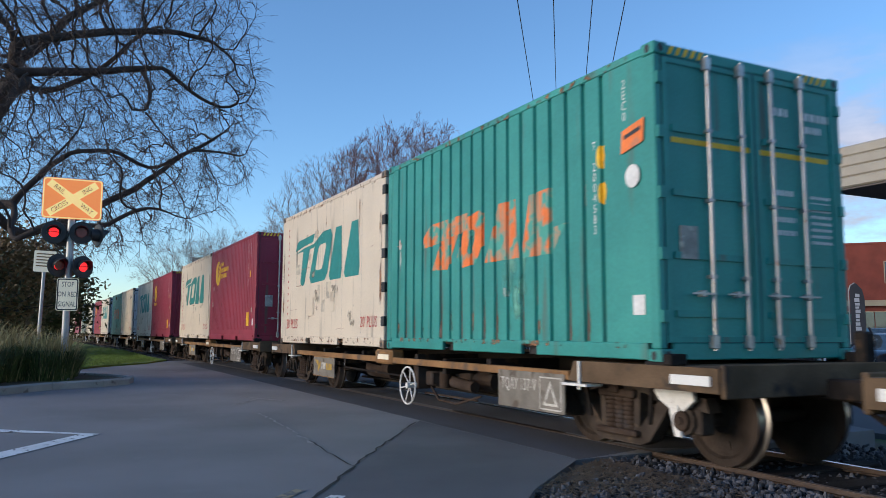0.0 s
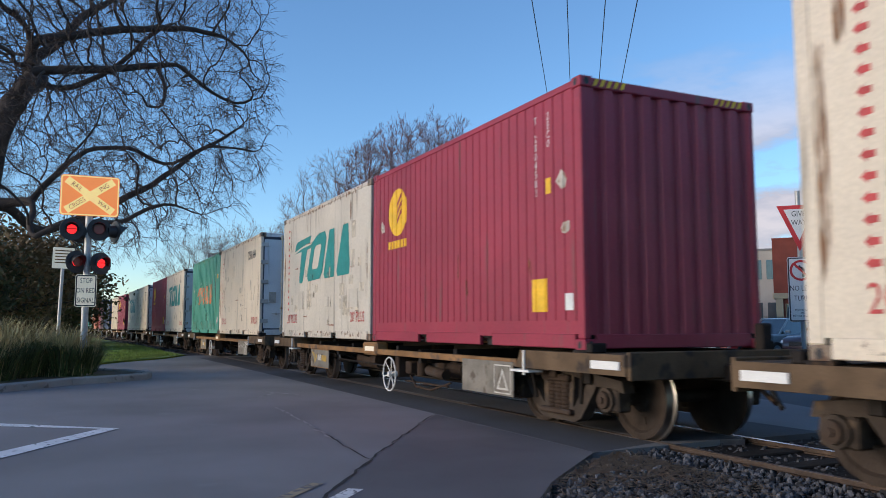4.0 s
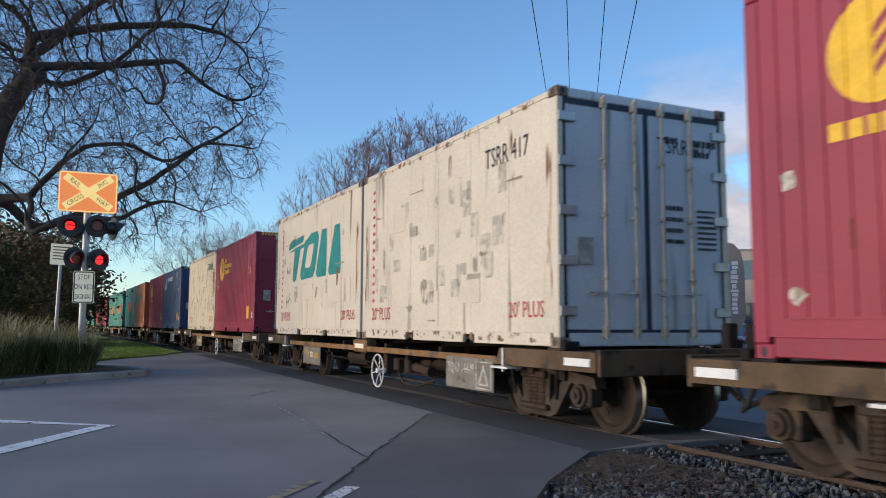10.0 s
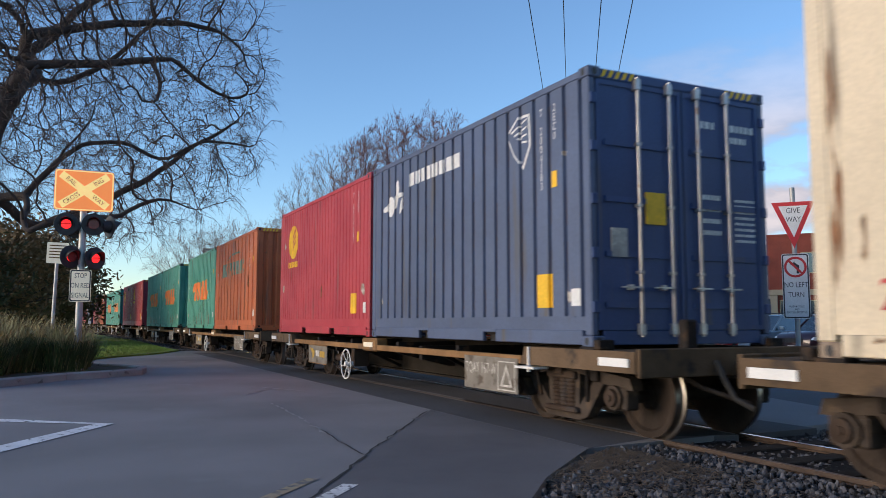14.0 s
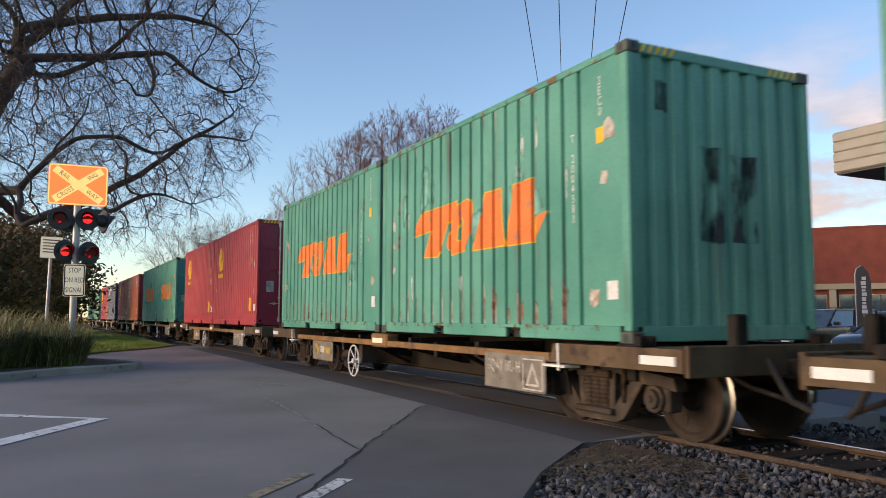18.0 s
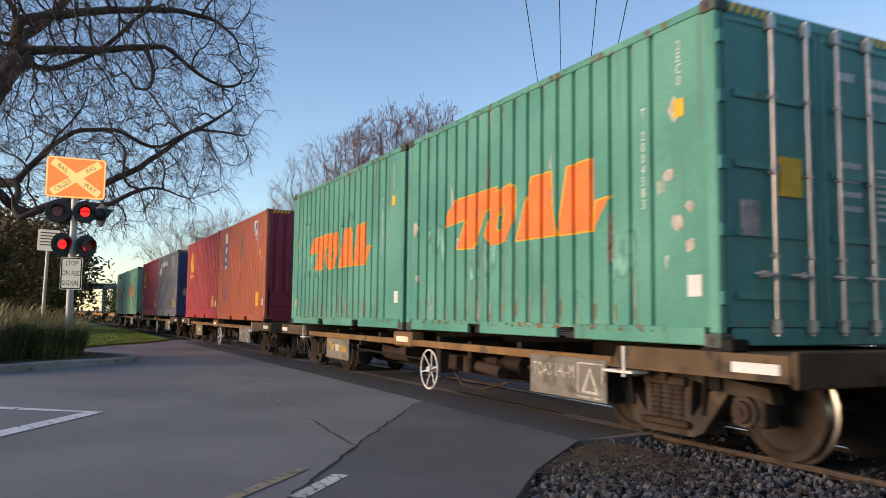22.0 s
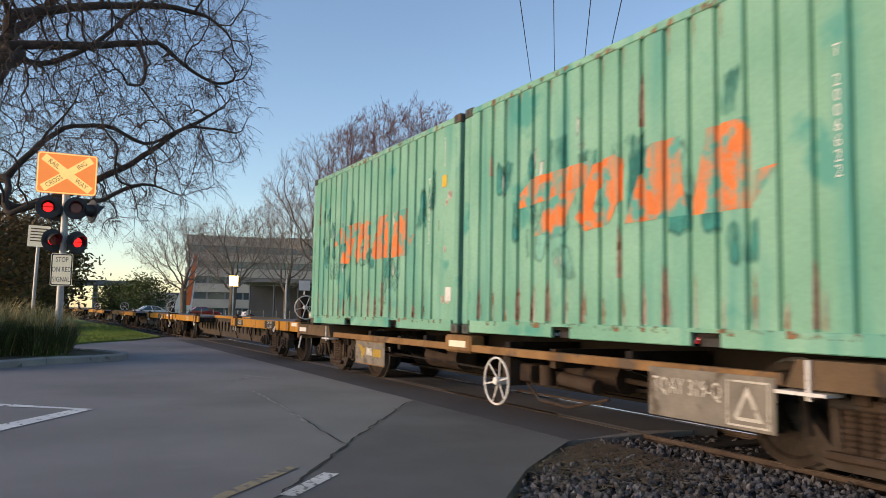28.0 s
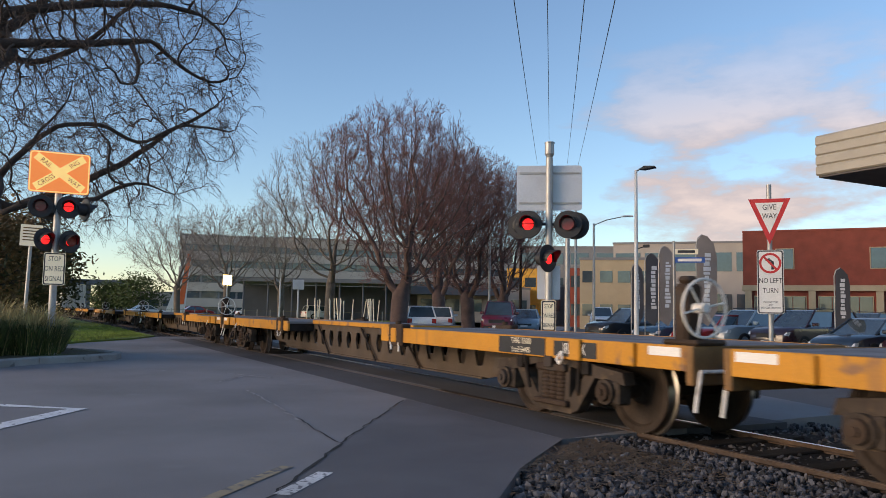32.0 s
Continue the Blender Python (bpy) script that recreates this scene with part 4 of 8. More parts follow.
        part("painted_mark", decal([oval(-2.30, 2.14, 0.16, 0.17, 14), oval(-2.06, 2.30, 0.09, 0.24, 12, 0.2), oval(-2.52, 2.12, 0.12, 0.05, 8, 0.3), oval(-1.86, 2.12, 0.05, 0.16, 8, 0.4), oval(-1.92, 2.28, 0.14, 0.04, 8, 0.2)], prof), M["white_ink"], c, "white worn emblem", at=y0)
        for block_shape in bars(-1.56, 2.36, [(1.75, 0.20, 0.0)], None, rnd):
            part("name_shape", decal([block_shape], prof), M["white_ink"], c, at=y0)
        shield = [(1.43, 2.50), (1.70, 2.68), (1.96, 2.66), (1.98, 2.28), (1.82, 2.02), (1.60, 2.22)]
        part("shield", decal([shield], prof, 0.0045), M["white_ink"], c, "pale shield outline with stripes", at=y0)
        part("shield_field", decal([[(1.70 + (a - 1.70) * 0.88, 2.40 + (b - 2.40) * 0.88) for a, b in shield]], prof, 0.0062), paint_m, c, at=y0)
        part("shield_stripes", decal([[(1.55 + k * 0.07, 2.52 - k * 0.05), (1.90, 2.62 - k * 0.09), (1.90, 2.60 - k * 0.09), (1.56 + k * 0.07, 2.495 - k * 0.05)] for k in range(4)], prof, 0.0085), M["white_ink"], c, at=y0)
    elif mark == "column_words":
        part("painted_mark", decal([[(-2.16, 2.38), (-1.78, 2.36), (-1.78, 2.66), (-2.16, 2.68)]], prof), M["white_ink"], c, "cream square over a blue column", at=y0)
        part("blue_column", decal([[(-2.16, 1.55), (-1.78, 1.58), (-1.78, 2.35), (-2.16, 2.37)], [(-1.95, 0.62), (-1.86, 0.60), (-1.86, 1.05), (-1.95, 1.05)]], prof), M["blue_ink"], c, "faded blue column", at=y0)
        part("column_shapes", decal([oval(-1.97, 2.15, 0.12, 0.13, 12, 0.2), oval(-1.98, 1.86, 0.11, 0.10, 10, -0.3), oval(-1.96, 1.62, 0.12, 0.07, 10, 0.4)], prof, 0.007), M["white_ink"], c, at=y0)
        part("shield", decal([[(1.60, 2.56), (1.78, 2.70), (2.08, 2.70), (2.10, 2.30), (2.06, 2.10)]], prof), M["white_ink"], c, "torn white and blue shield", at=y0)
        part("shield_field", decal([[(1.84, 2.62), (2.05, 2.66), (2.06, 2.36), (1.95, 2.46)]], prof, 0.007), M["blue_ink"], c, at=y0)
        part("shield_shapes", decal([oval(1.74, 2.52, 0.05, 0.05, 8), oval(1.86, 2.40, 0.05, 0.06, 8), oval(1.97, 2.26, 0.05, 0.05, 8)], prof, 0.0085), M["blue_ink"], c, at=y0)
    # upright serial numbers, yellow and white stickers of the pressed steel boxes
    if style != "flat":
        teal = spec["paint"].startswith("teal")
        for body, x, z in zip(spec.get("col", ("T 2004583", "2EC0")), (2.20, 2.66 if teal else 2.46), (2.10 if teal else 2.60, 2.60)):
            for k, ch in enumerate(body):
                if ch != " ":
                    part("digit", letters(ch, 0.125, M["white_ink"], squeeze=0.8), None, c, at=Matrix.Translation((x, -hy + inset - 0.004, z - k * 0.105)) @ FACE_NEAR)
        for _ in range(spec.get("scrapes", 0)):
            k = rnd.randint(1, len(prof) // 4 - 1)
            x, h = prof[4 * k][0] - rnd.uniform(0.02, 0.10), rnd.uniform(0.15, 0.55)
            z = rnd.choice((base + 0.02, base + 0.02, base + 0.02, rnd.uniform(0.3, 2.0)))
            part("scrape", decal([[(x, z), (x + 0.035, z), (x + 0.030, z + h * 0.7), (x + 0.016, z + h), (x + 0.006, z + h * 0.6)]], prof, 0.005), M["scrape"], c, "rusty pale scrape", at=y0)
        if spec["paint"].startswith("maroon") or spec["paint"] in ("navy", "slate", "slate_grey", "brown"):
            part("sticker", decal([[(2.09, 0.41), (2.40, 0.41), (2.40, 0.78), (2.09, 0.78)]], prof, 0.006), M["yellow_ink"], c, "yellow notice", at=y0)
            part("sticker", decal([[(2.40, 1.72), (2.50, 1.72), (2.50, 1.90), (2.40, 1.90)]], prof, 0.006), M["yellow_ink"], c, at=y0)
        else:
            if spec.get("stripe"):
                for x, z in ((2.30, 1.98), (2.32, 1.62)):
                    part("sticker", decal([oval(x, z, 0.07, 0.12, 10)], prof, 0.006), M["yellow_ink"], c, "worn yellow sticker", at=y0)
            else:
                part("sticker", decal([[(2.60, 1.97), (2.72, 1.97), (2.72, 2.13), (2.60, 2.13)]], prof, 0.006), M["yellow_ink"], c, "small yellow label", at=y0)
        part("sticker", decal([[(2.74, 0.42), (2.90, 0.42), (2.90, 0.60), (2.74, 0.60)]], prof, 0.007), M["white_ink"], c, "white weight label", at=y0)
        for _ in range(spec.get("scuffs", 3)):
            x, z, r = rnd.choice((rnd.uniform(2.5, 2.85), rnd.uniform(-2.85, -2.6))), rnd.uniform(0.4, 2.1), rnd.uniform(0.04, 0.10)
            part("torn_sticker", decal([[(x + r * rnd.uniform(0.6, 1.3) * math.cos(a), z + r * rnd.uniform(0.6, 1.5) * math.sin(a)) for a in [i * math.pi / 4 for i in range(8)]]], prof, 0.005), M["torn_paper"], c, "torn weathered sticker", at=y0)
    else:
        # insulated boxes: seams, rub strips, red dots, ghosts of removed stickers
        part("panel_seams", decal([[(x, 0.2), (x + 0.008, 0.2), (x + 0.008, CH - 0.12), (x, CH - 0.12)] for x in (-1.95, -0.95, 0.05, 1.05, 2.05)], prof, 0.002), M["grey_patch"], c, at=y0)
        col = spec.get("dots", -2.58)
        for k in range(14):
            z = 0.66 + k * 0.145
            w = 0.055 if col < 0 else -0.055
            g = Geo()
            if spec.get("arrows", True):
                g.add([(col + a * w, -hy + 0.009, z + b) for a, b in ((-1, 0), (0, 0.05), (0, 0.025), (1.1, 0.025), (1.1, -0.025), (0, -0.025), (0, -0.05))], [tuple(range(7))])
            else:
                g.add([(col + 0.03 * math.cos(a), -hy + 0.009, z + 0.03 * math.sin(a)) for a in [i * math.pi / 4 for i in range(8)]], [tuple(range(8))])
            me = shared(("arrow", k, col, spec.get("arrows", True)), lambda: g.mesh("red_arrow", M["red_ink"]))
            part("red_arrow", me, None, c)
        for x, sz in ((2.42, 0.27), (-2.2, 0.30)):
            part("lettering", letters("20' PLUS", sz, M["red_ink"], squeeze=0.8), None, c, "faded red lettering", at=Matrix.Translation((x, -hy + 0.006, 0.42)) @ FACE_NEAR)
        if spec.get("serial"):
            part("lettering", letters(spec["serial"], spec.get("serial_size", 0.36), M["black_ink"], squeeze=0.72), None, c, "black serial lettering",
                 at=Matrix.Translation((1.98, -hy + 0.006, 2.34)) @ FACE_NEAR)
        for _ in range(spec.get("ghosts", 8)):
            x, z = rnd.uniform(-2.7, 2.6), rnd.uniform(0.45, 2.1)
            w, h = rnd.uniform(0.08, 0.30), rnd.uniform(0.12, 0.38)
            part("sticker_ghost", decal([[(x, z), (x + w, z), (x + w, z + h), (x, z + h)]], prof, 0.003), M["ghost"], c, at=y0)
        for _ in range(3):
            x, z = rnd.uniform(-2.4, 2.2), rnd.uniform(0.45, 0.70) if mark else rnd.uniform(0.5, 2.2)
            part("dent_repair", Geo().box(x, x + rnd.uniform(0.2, 0.7), -hy + 0.004, -hy + 0.012, z, z + rnd.uniform(0.2, 0.45), 0.003), paint_m, c)
    weather(c, spec, prof, base, y0, hy, rnd)
    return c


def weather(c, spec, prof, base, y0, hy, rnd):
    """Rust runs, soot, bleached patches, each of its own size and place."""
    def quad(name, m, x, z, w, h, y=0.002):
        part(name, Geo().add([(x, -hy + y, z), (x + w, -hy + y, z), (x + w, -hy + y, z + h), (x, -hy + y, z + h)], [(0, 1, 2, 3)]), M[m], c)

    if spec["style"] == "flat":
        old = spec["paint"] == "cream"
        for k in range(2 if old else 1):
            quad("rust_edge", "rust_edge", -2.95, CH - 0.17, 5.9, 0.16, 0.002 - 0.001 * k)
        quad("rust_edge", "rust_edge", -2.95, 0.03, 5.9, 0.16)
        for x in (2.86, -2.98):
            quad("rust_run", "rust_run", x, 0.15, 0.13, 2.5)
        if old:
            quad("rust_run", "rust_run", 2.60, 0.9, 0.22, 1.75)
            quad("rust_run", "rust_run", 2.68, 0.2, 0.18, 2.4, 0.001)
            quad("rust_run", "rust_run", 1.30, 1.55, 0.16, 1.0)
        for _ in range(9 if old else 5):
            h = rnd.uniform(0.3, 1.1)
            quad("rust_run", "rust_run", rnd.uniform(-2.8, 2.5), CH - 0.14 - h if rnd.random() < 0.6 else rnd.uniform(0.2, 1.2), rnd.uniform(0.05, 0.13), h, 0.003)
        for _ in range(4):
            quad("soot", "soot", rnd.uniform(-2.8, 2.0), rnd.uniform(0.2, 1.5), rnd.uniform(0.25, 0.8), rnd.uniform(0.2, 0.7), 0.004)
        for _ in range(6):
            x, z = rnd.uniform(-2.7, 2.5), rnd.uniform(0.25, 2.3)
            w, h = rnd.uniform(0.15, 0.6), 0.012
            part("scratch", Geo().add([(x, -hy + 0.005, z), (x + w, -hy + 0.005, z + rnd.uniform(-0.03, 0.03)), (x + w, -hy + 0.005, z + h + 0.01), (x, -hy + 0.005, z + h)], [(0, 1, 2, 3)]), M["scrape"], c)
        return

    def patch(name, m, x, z, w, h, proud=0.0035):
        part(name, decal([[(x, z), (x + w, z), (x + w, z + h), (x, z + h)]], prof, proud), M[m], c, at=y0)

    kind = spec["paint"]
    if spec["style"] in ("groove", "rib", "wide"):
        strips, n = [], len(prof) // 4
        for k in range(1, n):
            x = prof[4 * k][0]
            if kind.startswith("teal_"):
                h, w = rnd.uniform(0.10, 0.60), rnd.uniform(0.025, 0.05)
                strips.append([(x + 0.005, base + 0.01), (x + w, base + 0.01), (x + w * 0.9, base + h * 0.7), (x + w * 0.4, base + h), (x + 0.008, base + h * 0.6)])
                if rnd.random() < 0.7:
                    h = rnd.uniform(0.06, 0.35)
                    strips.append([(x + 0.005, CH - 0.11), (x + 0.012, CH - 0.11 - h * 0.7), (x + w * 0.5, CH - 0.11 - h), (x + w * 0.8, CH - 0.11)])
            elif kind.startswith("slate"):
                for z in (0.4, 1.2, 1.9):
                    a, h = z + rnd.uniform(-0.1, 0.3), rnd.uniform(0.3, 0.8)
                    strips.append([(x - 0.012, a), (x + 0.006, a), (x + 0.004, a + h), (x - 0.006, a + h)])
            elif rnd.random() < 0.7:
                h = rnd.uniform(0.2, 0.9)
                strips.append([(x, base + 0.01), (x + 0.03, base + 0.01), (x + 0.015, base + h)])
        if strips:
            o = part("groove_wear", decal(strips, prof, 0.0042), M["wear_pale" if kind.startswith("teal_") else "wear_brown"], c, "worn streaks along the pressed grooves", at=y0)
            o["kind"] = "stuff"
    if kind.startswith("teal"):
        worn = {"teal": 0.5, "teal_old": 1.0, "teal_pale": 1.0}[kind]
        for _ in range(int(6 * worn)):
            patch("bleached_patch", "teal_fade", rnd.uniform(-2.8, 1.9), rnd.uniform(0.2, 1.6), rnd.uniform(0.4, 1.0), rnd.uniform(0.4, 1.1), 0.0030)
        for _ in range(int(8 * worn)):
            patch("pale_scuff", "pale_scuff", rnd.uniform(-2.85, 2.6), rnd.uniform(0.2, 2.0), rnd.uniform(0.05, 0.22), rnd.uniform(0.2, 0.8), 0.0036)
        if kind == "teal_pale":
            for _ in range(12):
                patch("dark_drip", "teal_drip", rnd.uniform(-2.8, 2.3), rnd.uniform(0.3, 1.7), rnd.uniform(0.2, 0.55), rnd.uniform(0.5, 1.1), 0.0033)
        n = len(prof) // 4
        for k in range(1, n):
            if rnd.random() < 0.45 + 0.4 * worn:
                patch("rust_run", "rust_run", prof[4 * k][0] - 0.05, base + 0.0, 0.11, rnd.uniform(0.18, 0.5), 0.0042)
        quad("rust_edge", "rust_edge", -2.95, 0.10, 5.9, 0.09)
        quad("rust_edge", "rust_edge", -2.95, CH - 0.12, 5.9, 0.10)
    elif kind.startswith("maroon") or kind in ("orange", "brown"):
        for _ in range(3 if kind.startswith("maroon") else 9):
            patch("rust_run", "rust_run", rnd.uniform(-2.8, 2.6), rnd.uniform(0.3, 1.5), rnd.uniform(0.05, 0.14), rnd.uniform(0.3, 0.9))


M["orange_worn"] = mat("orange_worn", (0.80, 0.19, 0.035), 0.65, vary=0.15, scale=3, fine=30, spots=((0.07, 0.33, 0.27), 0.55, 5), streak=((0.07, 0.33, 0.27), 0.6, 7))
M["teal_faded"] = mat("teal_faded", (0.16, 0.24, 0.19), 0.7, vary=0.2, scale=3, spots=((0.55, 0.16, 0.05), 0.3, 4))
M["ghost"] = mat("ghost", (0.43, 0.39, 0.32), 0.8, vary=0.2, scale=6, fine=50, spots=((0.60, 0.53, 0.41), 0.6, 7))

W_TOLL = dict(paint="white", style="flat", mark="winged", end_paint="door_grey", label="weathered white insulated container with slanted teal mark")
LOADS = [
    (dict(paint="teal", style="groove", mark="brushed_worn", doors=True, label="teal steel container with worn orange mark and closed doors", placard=False, stripe=True, scrapes=6, scuffs=1),
     dict(W_TOLL, arrows=False, hinges=True)),
    (dict(paint="maroon", style="fine", mark="disc_words", doors=True, skirt=True, col=("TSTG 720530", "2EG1"), label="maroon steel container with yellow disc mark and closed doors"), dict(W_TOLL)),
    (dict(paint="maroon", style="fine", mark="disc", skirt=True, label="maroon steel container with yellow disc mark and ribbed end"),
     dict(W_TOLL, paint="white_grey", ghosts=26, label="dirty white insulated container with teal mark and grey patches")),
    (dict(paint="white", style="flat", doors=True, end_paint="door_grey", serial="TSRR 444", arrows=False, label="plain cream-white insulated container with grey doors"),
     dict(paint="teal_old", style="groove", mark="brushed_worn", scrapes=10, label="faded teal steel container with peeling orange mark")),
    (dict(W_TOLL, doors=True, serial="TSRR 407", serial_size=0.18), dict(paint="maroon", style="fine", mark="disc", skirt=True, col=("TSTG 721052", "2EG1"), label="maroon steel container with yellow disc mark")),
    (dict(paint="white", style="flat", doors=True, end_paint="door_grey", serial="TSRR 417", ghosts=30, label="white insulated container with ghosts of an old mark"), dict(W_TOLL)),
    (dict(paint="maroon", style="fine", mark="disc_words", doors=True, skirt=True, label="maroon steel container with yellow disc and white notices"),
     dict(paint="cream", style="flat", serial="TSRR509", dots=2.45, ghosts=22, label="rust-streaked cream insulated container")),
    (dict(paint="slate", end_paint="navy", style="rib", mark="beast_words", doors=True, skirt=True, label="dark blue-grey steel container with white emblem"),
     dict(paint="maroon_light", style="fine", mark="disc", skirt=True, label="faded maroon steel container with yellow disc")),
    (dict(paint="orange", style="wide", skirt=True, mark="arc_words", scrapes=6, label="orange steel container with faded grey-green lettering"),
     dict(paint="teal_old", style="groove", mark="brushed", scrapes=10, col=("T 201103", "2EC1"), label="teal steel container with orange mark")),
    (dict(paint="teal_old", style="groove", mark="brushed", scuffs=6, scrapes=10, label="scuffed teal steel container with ribbed sooty end"),
     dict(paint="teal_old", style="groove", mark="brushed", scuffs=7, scrapes=14, label="rust-marked teal steel container with orange mark")),
    (dict(paint="maroon_light", end_paint="maroon", style="deep", mark="disc", doors=True, skirt=True, col=("TSHB 512218", "2EG9"), label="red steel container with yellow disc and closed doors"),
     dict(paint="maroon_light", style="deep", mark="disc", skirt=True, col=("TSHB 510810", "2EG9"), label="red steel container with yellow disc")),
    (dict(paint="teal_old", end_paint="teal", style="groove", mark="brushed", doors=True, scuffs=8, scrapes=8, label="teal steel container with orange mark and sticker-marked doors"),
     dict(paint="teal_old", style="groove", mark="brushed", scrapes=14, col=("T 2015322", "2EC1"), label="teal steel container with bright orange mark")),
    (dict(paint="brown", end_paint="maroon", style="fine", mark="column_words", half_end=True, label="rust-brown steel container with blue and white column of shapes"),
     dict(paint="maroon_light", style="deep", mark="disc", skirt=True, col=("TSHB 510810", "2EG9"), label="red steel container with yellow disc")),
    (dict(paint="slate_grey", end_paint="navy", style="rib", mark="beast_words", doors=True, skirt=True, label="blue-grey steel container with white emblem and navy doors"),
     dict(paint="maroon_light", style="deep", mark="disc", skirt=True, col=("TSHB 510810", "2EG9"), label="red steel container with yellow disc")),
    (dict(paint="teal_pale", style="groove", mark="brushed_worn", scuffs=4, scrapes=26, col=("T 2006622", "2EC0"), label="bleached pale green steel container with peeling orange mark"),
     dict(paint="teal_pale", style="groove", mark="brushed_worn", scuffs=6, scrapes=16, label="pale green steel container with ragged orange mark")),
]


# ---- wagons ----
def wheelset_mesh():
    g = Geo()
    for sy in (-1, 1):
        a = 0.4635 * sy
        rows = [(0.07, a), (0.36, a), (0.455, a), (0.462, a + 0.012 * sy), (0.455, a + 0.028 * sy), (0.425, a + 0.036 * sy), (0.42, a + 0.125 * sy), (0.355, a + 0.13 * sy), (0.33, a + 0.10 * sy),
                (0.14, a + 0.085 * sy), (0.12, a + 0.13 * sy), (0.0, a + 0.13 * sy)]
        g.lathe(rows, (0, 0, 0), "y", 28, slots=[0, 0, 0, 0, 1, 1, 0, 0, 0, 0, 0])
    g.slot = 0
    g.cyl((0, -0.75, 0), (0, 0.75, 0), 0.068, n=10)
    # a cast mark on each wheel's web shows it turning
    for sy in (-1, 1):
        g.box(0.20, 0.27, *sorted((sy * 0.54, sy * 0.565)), -0.02, 0.02)
    return g.mesh("wheelset", M["wheel_steel"], M["tread"], smooth=True)


def spring_geo(x, y, z0, z1, r=0.075):
    prof, n = [], 7
    for k in range(n):
        a = z0 + (z1 - z0) * k / n
        h = (z1 - z0) / n
        prof += [(r * 0.82, a), (r, a + h * 0.35), (r, a + h * 0.65), (r * 0.82, a + h)]
    return Geo().lathe(prof, (x, y, 0), "z", 10)


def bogie(parent, x, dark=True):
    b = part("bogie", shared("bolster", lambda: Geo().box(-0.22, 0.22, -0.95, 0.95, 0.50, 0.66, 0.02).cyl((0, 0, 0.66), (0, 0, 0.76), 0.2, n=14).box(-0.9, -0.82, -0.75, 0.75, 0.38, 0.46).box(0.82, 0.9, -0.75, 0.75, 0.38, 0.46).mesh("bogie", M["steel_dark"])), None, parent, at=(x, 0, 0))
    for sy in (-1, 1):
        y = 0.90 * sy

        def frame_geo():
            g = Geo()
            for pts in ([(-1.16, 0.50), (-1.12, 0.62), (-0.72, 0.66), (-0.36, 0.76), (0.36, 0.76), (0.72, 0.66), (1.12, 0.62), (1.16, 0.50), (0.72, 0.54), (0.34, 0.62), (-0.34, 0.62), (-0.72, 0.54)],
                        [(-0.72, 0.56), (-0.56, 0.58), (-0.28, 0.28), (0.28, 0.28), (0.56, 0.58), (0.72, 0.56), (0.42, 0.18), (0.30, 0.13), (-0.30, 0.13), (-0.42, 0.18)],
                        [(-0.30, 0.64), (-0.22, 0.64), (-0.20, 0.26), (-0.28, 0.26)], [(0.22, 0.64), (0.30, 0.64), (0.28, 0.26), (0.20, 0.26)]):
                g.prism(pts, "y", y - 0.07, y + 0.07)
            for sx in (-1, 1):
                g.box(sx * 0.92 - 0.16, sx * 0.92 + 0.16, y - 0.09, y + 0.09, 0.30, 0.53, 0.02)
            return g
        fr = part("side_frame", shared(("side_frame", sy), lambda: frame_geo().mesh("side_frame", M["bogie_dust"])), None, b)
    for sy in (-1, 1):
        for dx in (-0.13, 0.0, 0.13):
            part("coil_spring", shared(("coil", sy, dx), lambda: spring_geo(dx, 0.94 * sy, 0.26, 0.56, 0.072).mesh("coil_spring", M["steel_rust"], smooth=True)), None, b)
        for sx in (-1, 1):
            part("axle_cap", shared(("axle_cap", sx, sy), lambda: Geo().cyl((sx * 0.92, sy * 0.98, 0.42), (sx * 0.92, sy * 1.07, 0.42), 0.10, 0.085, 14).cyl((sx * 0.92, sy * 1.07, 0.42), (sx * 0.92, sy * 1.09, 0.42), 0.035, n=8).mesh("axle_cap", M["steel_rust"])), None, b)
            part("brake_block", shared(("brake", sx, sy), lambda: Geo().box(sx * 0.44 - 0.03, sx * 0.44 + 0.03, *sorted((sy * 0.46, sy * 0.60)), 0.24, 0.56, 0.01).mesh("brake_block", M["steel_dark"])), None, b)
    for sy in (-1, 1):
        part("spring_plank", shared(("spring_plank", sy), lambda: Geo().box(-0.30, 0.30, *sorted((sy * 0.82, sy * 1.04)), 0.20, 0.26, 0.015).box(-0.26, 0.26, *sorted((sy * 0.84, sy * 1.03)), 0.56, 0.64, 0.015).box(-0.07, 0.07, *sorted((sy * 0.98, sy * 1.06)), 0.60, 0.72, 0.01).mesh("spring_plank", M["steel_rust"])), None, b)
        part("brake_lever", shared(("brake_lever", sy), lambda: Geo().cyl((-0.5, sy * 0.78, 0.30), (0.5, sy * 0.78, 0.30), 0.02, n=6).cyl((0.52, sy * 1.02, 0.74), (0.44, sy * 0.98, 0.34), 0.022, n=6).cyl((-0.50, sy * 1.02, 0.74), (-0.44, sy * 0.98, 0.34), 0.022, n=6).box(-0.66, -0.54, *sorted((sy * 0.98, sy * 1.02)), 0.56, 0.70, 0.01).box(0.54, 0.66, *sorted((sy * 0.98, sy * 1.02)), 0.56, 0.70, 0.01).mesh("brake_lever", M["steel_dark"])), None, b)
        for sx in (-1, 1):
            part("axle_box", shared(("axle_box", sx, sy), lambda: Geo().box(sx * 0.92 - 0.13, sx * 0.92 + 0.13, *sorted((sy * 0.96, sy * 1.0)), 0.30, 0.50, 0.03).cyl((sx * 0.92, sy * 0.98, 0.42), (sx * 0.92, sy * 1.03, 0.42), 0.125, n=12).mesh("axle_box", M["bogie_dust"])), None, b)
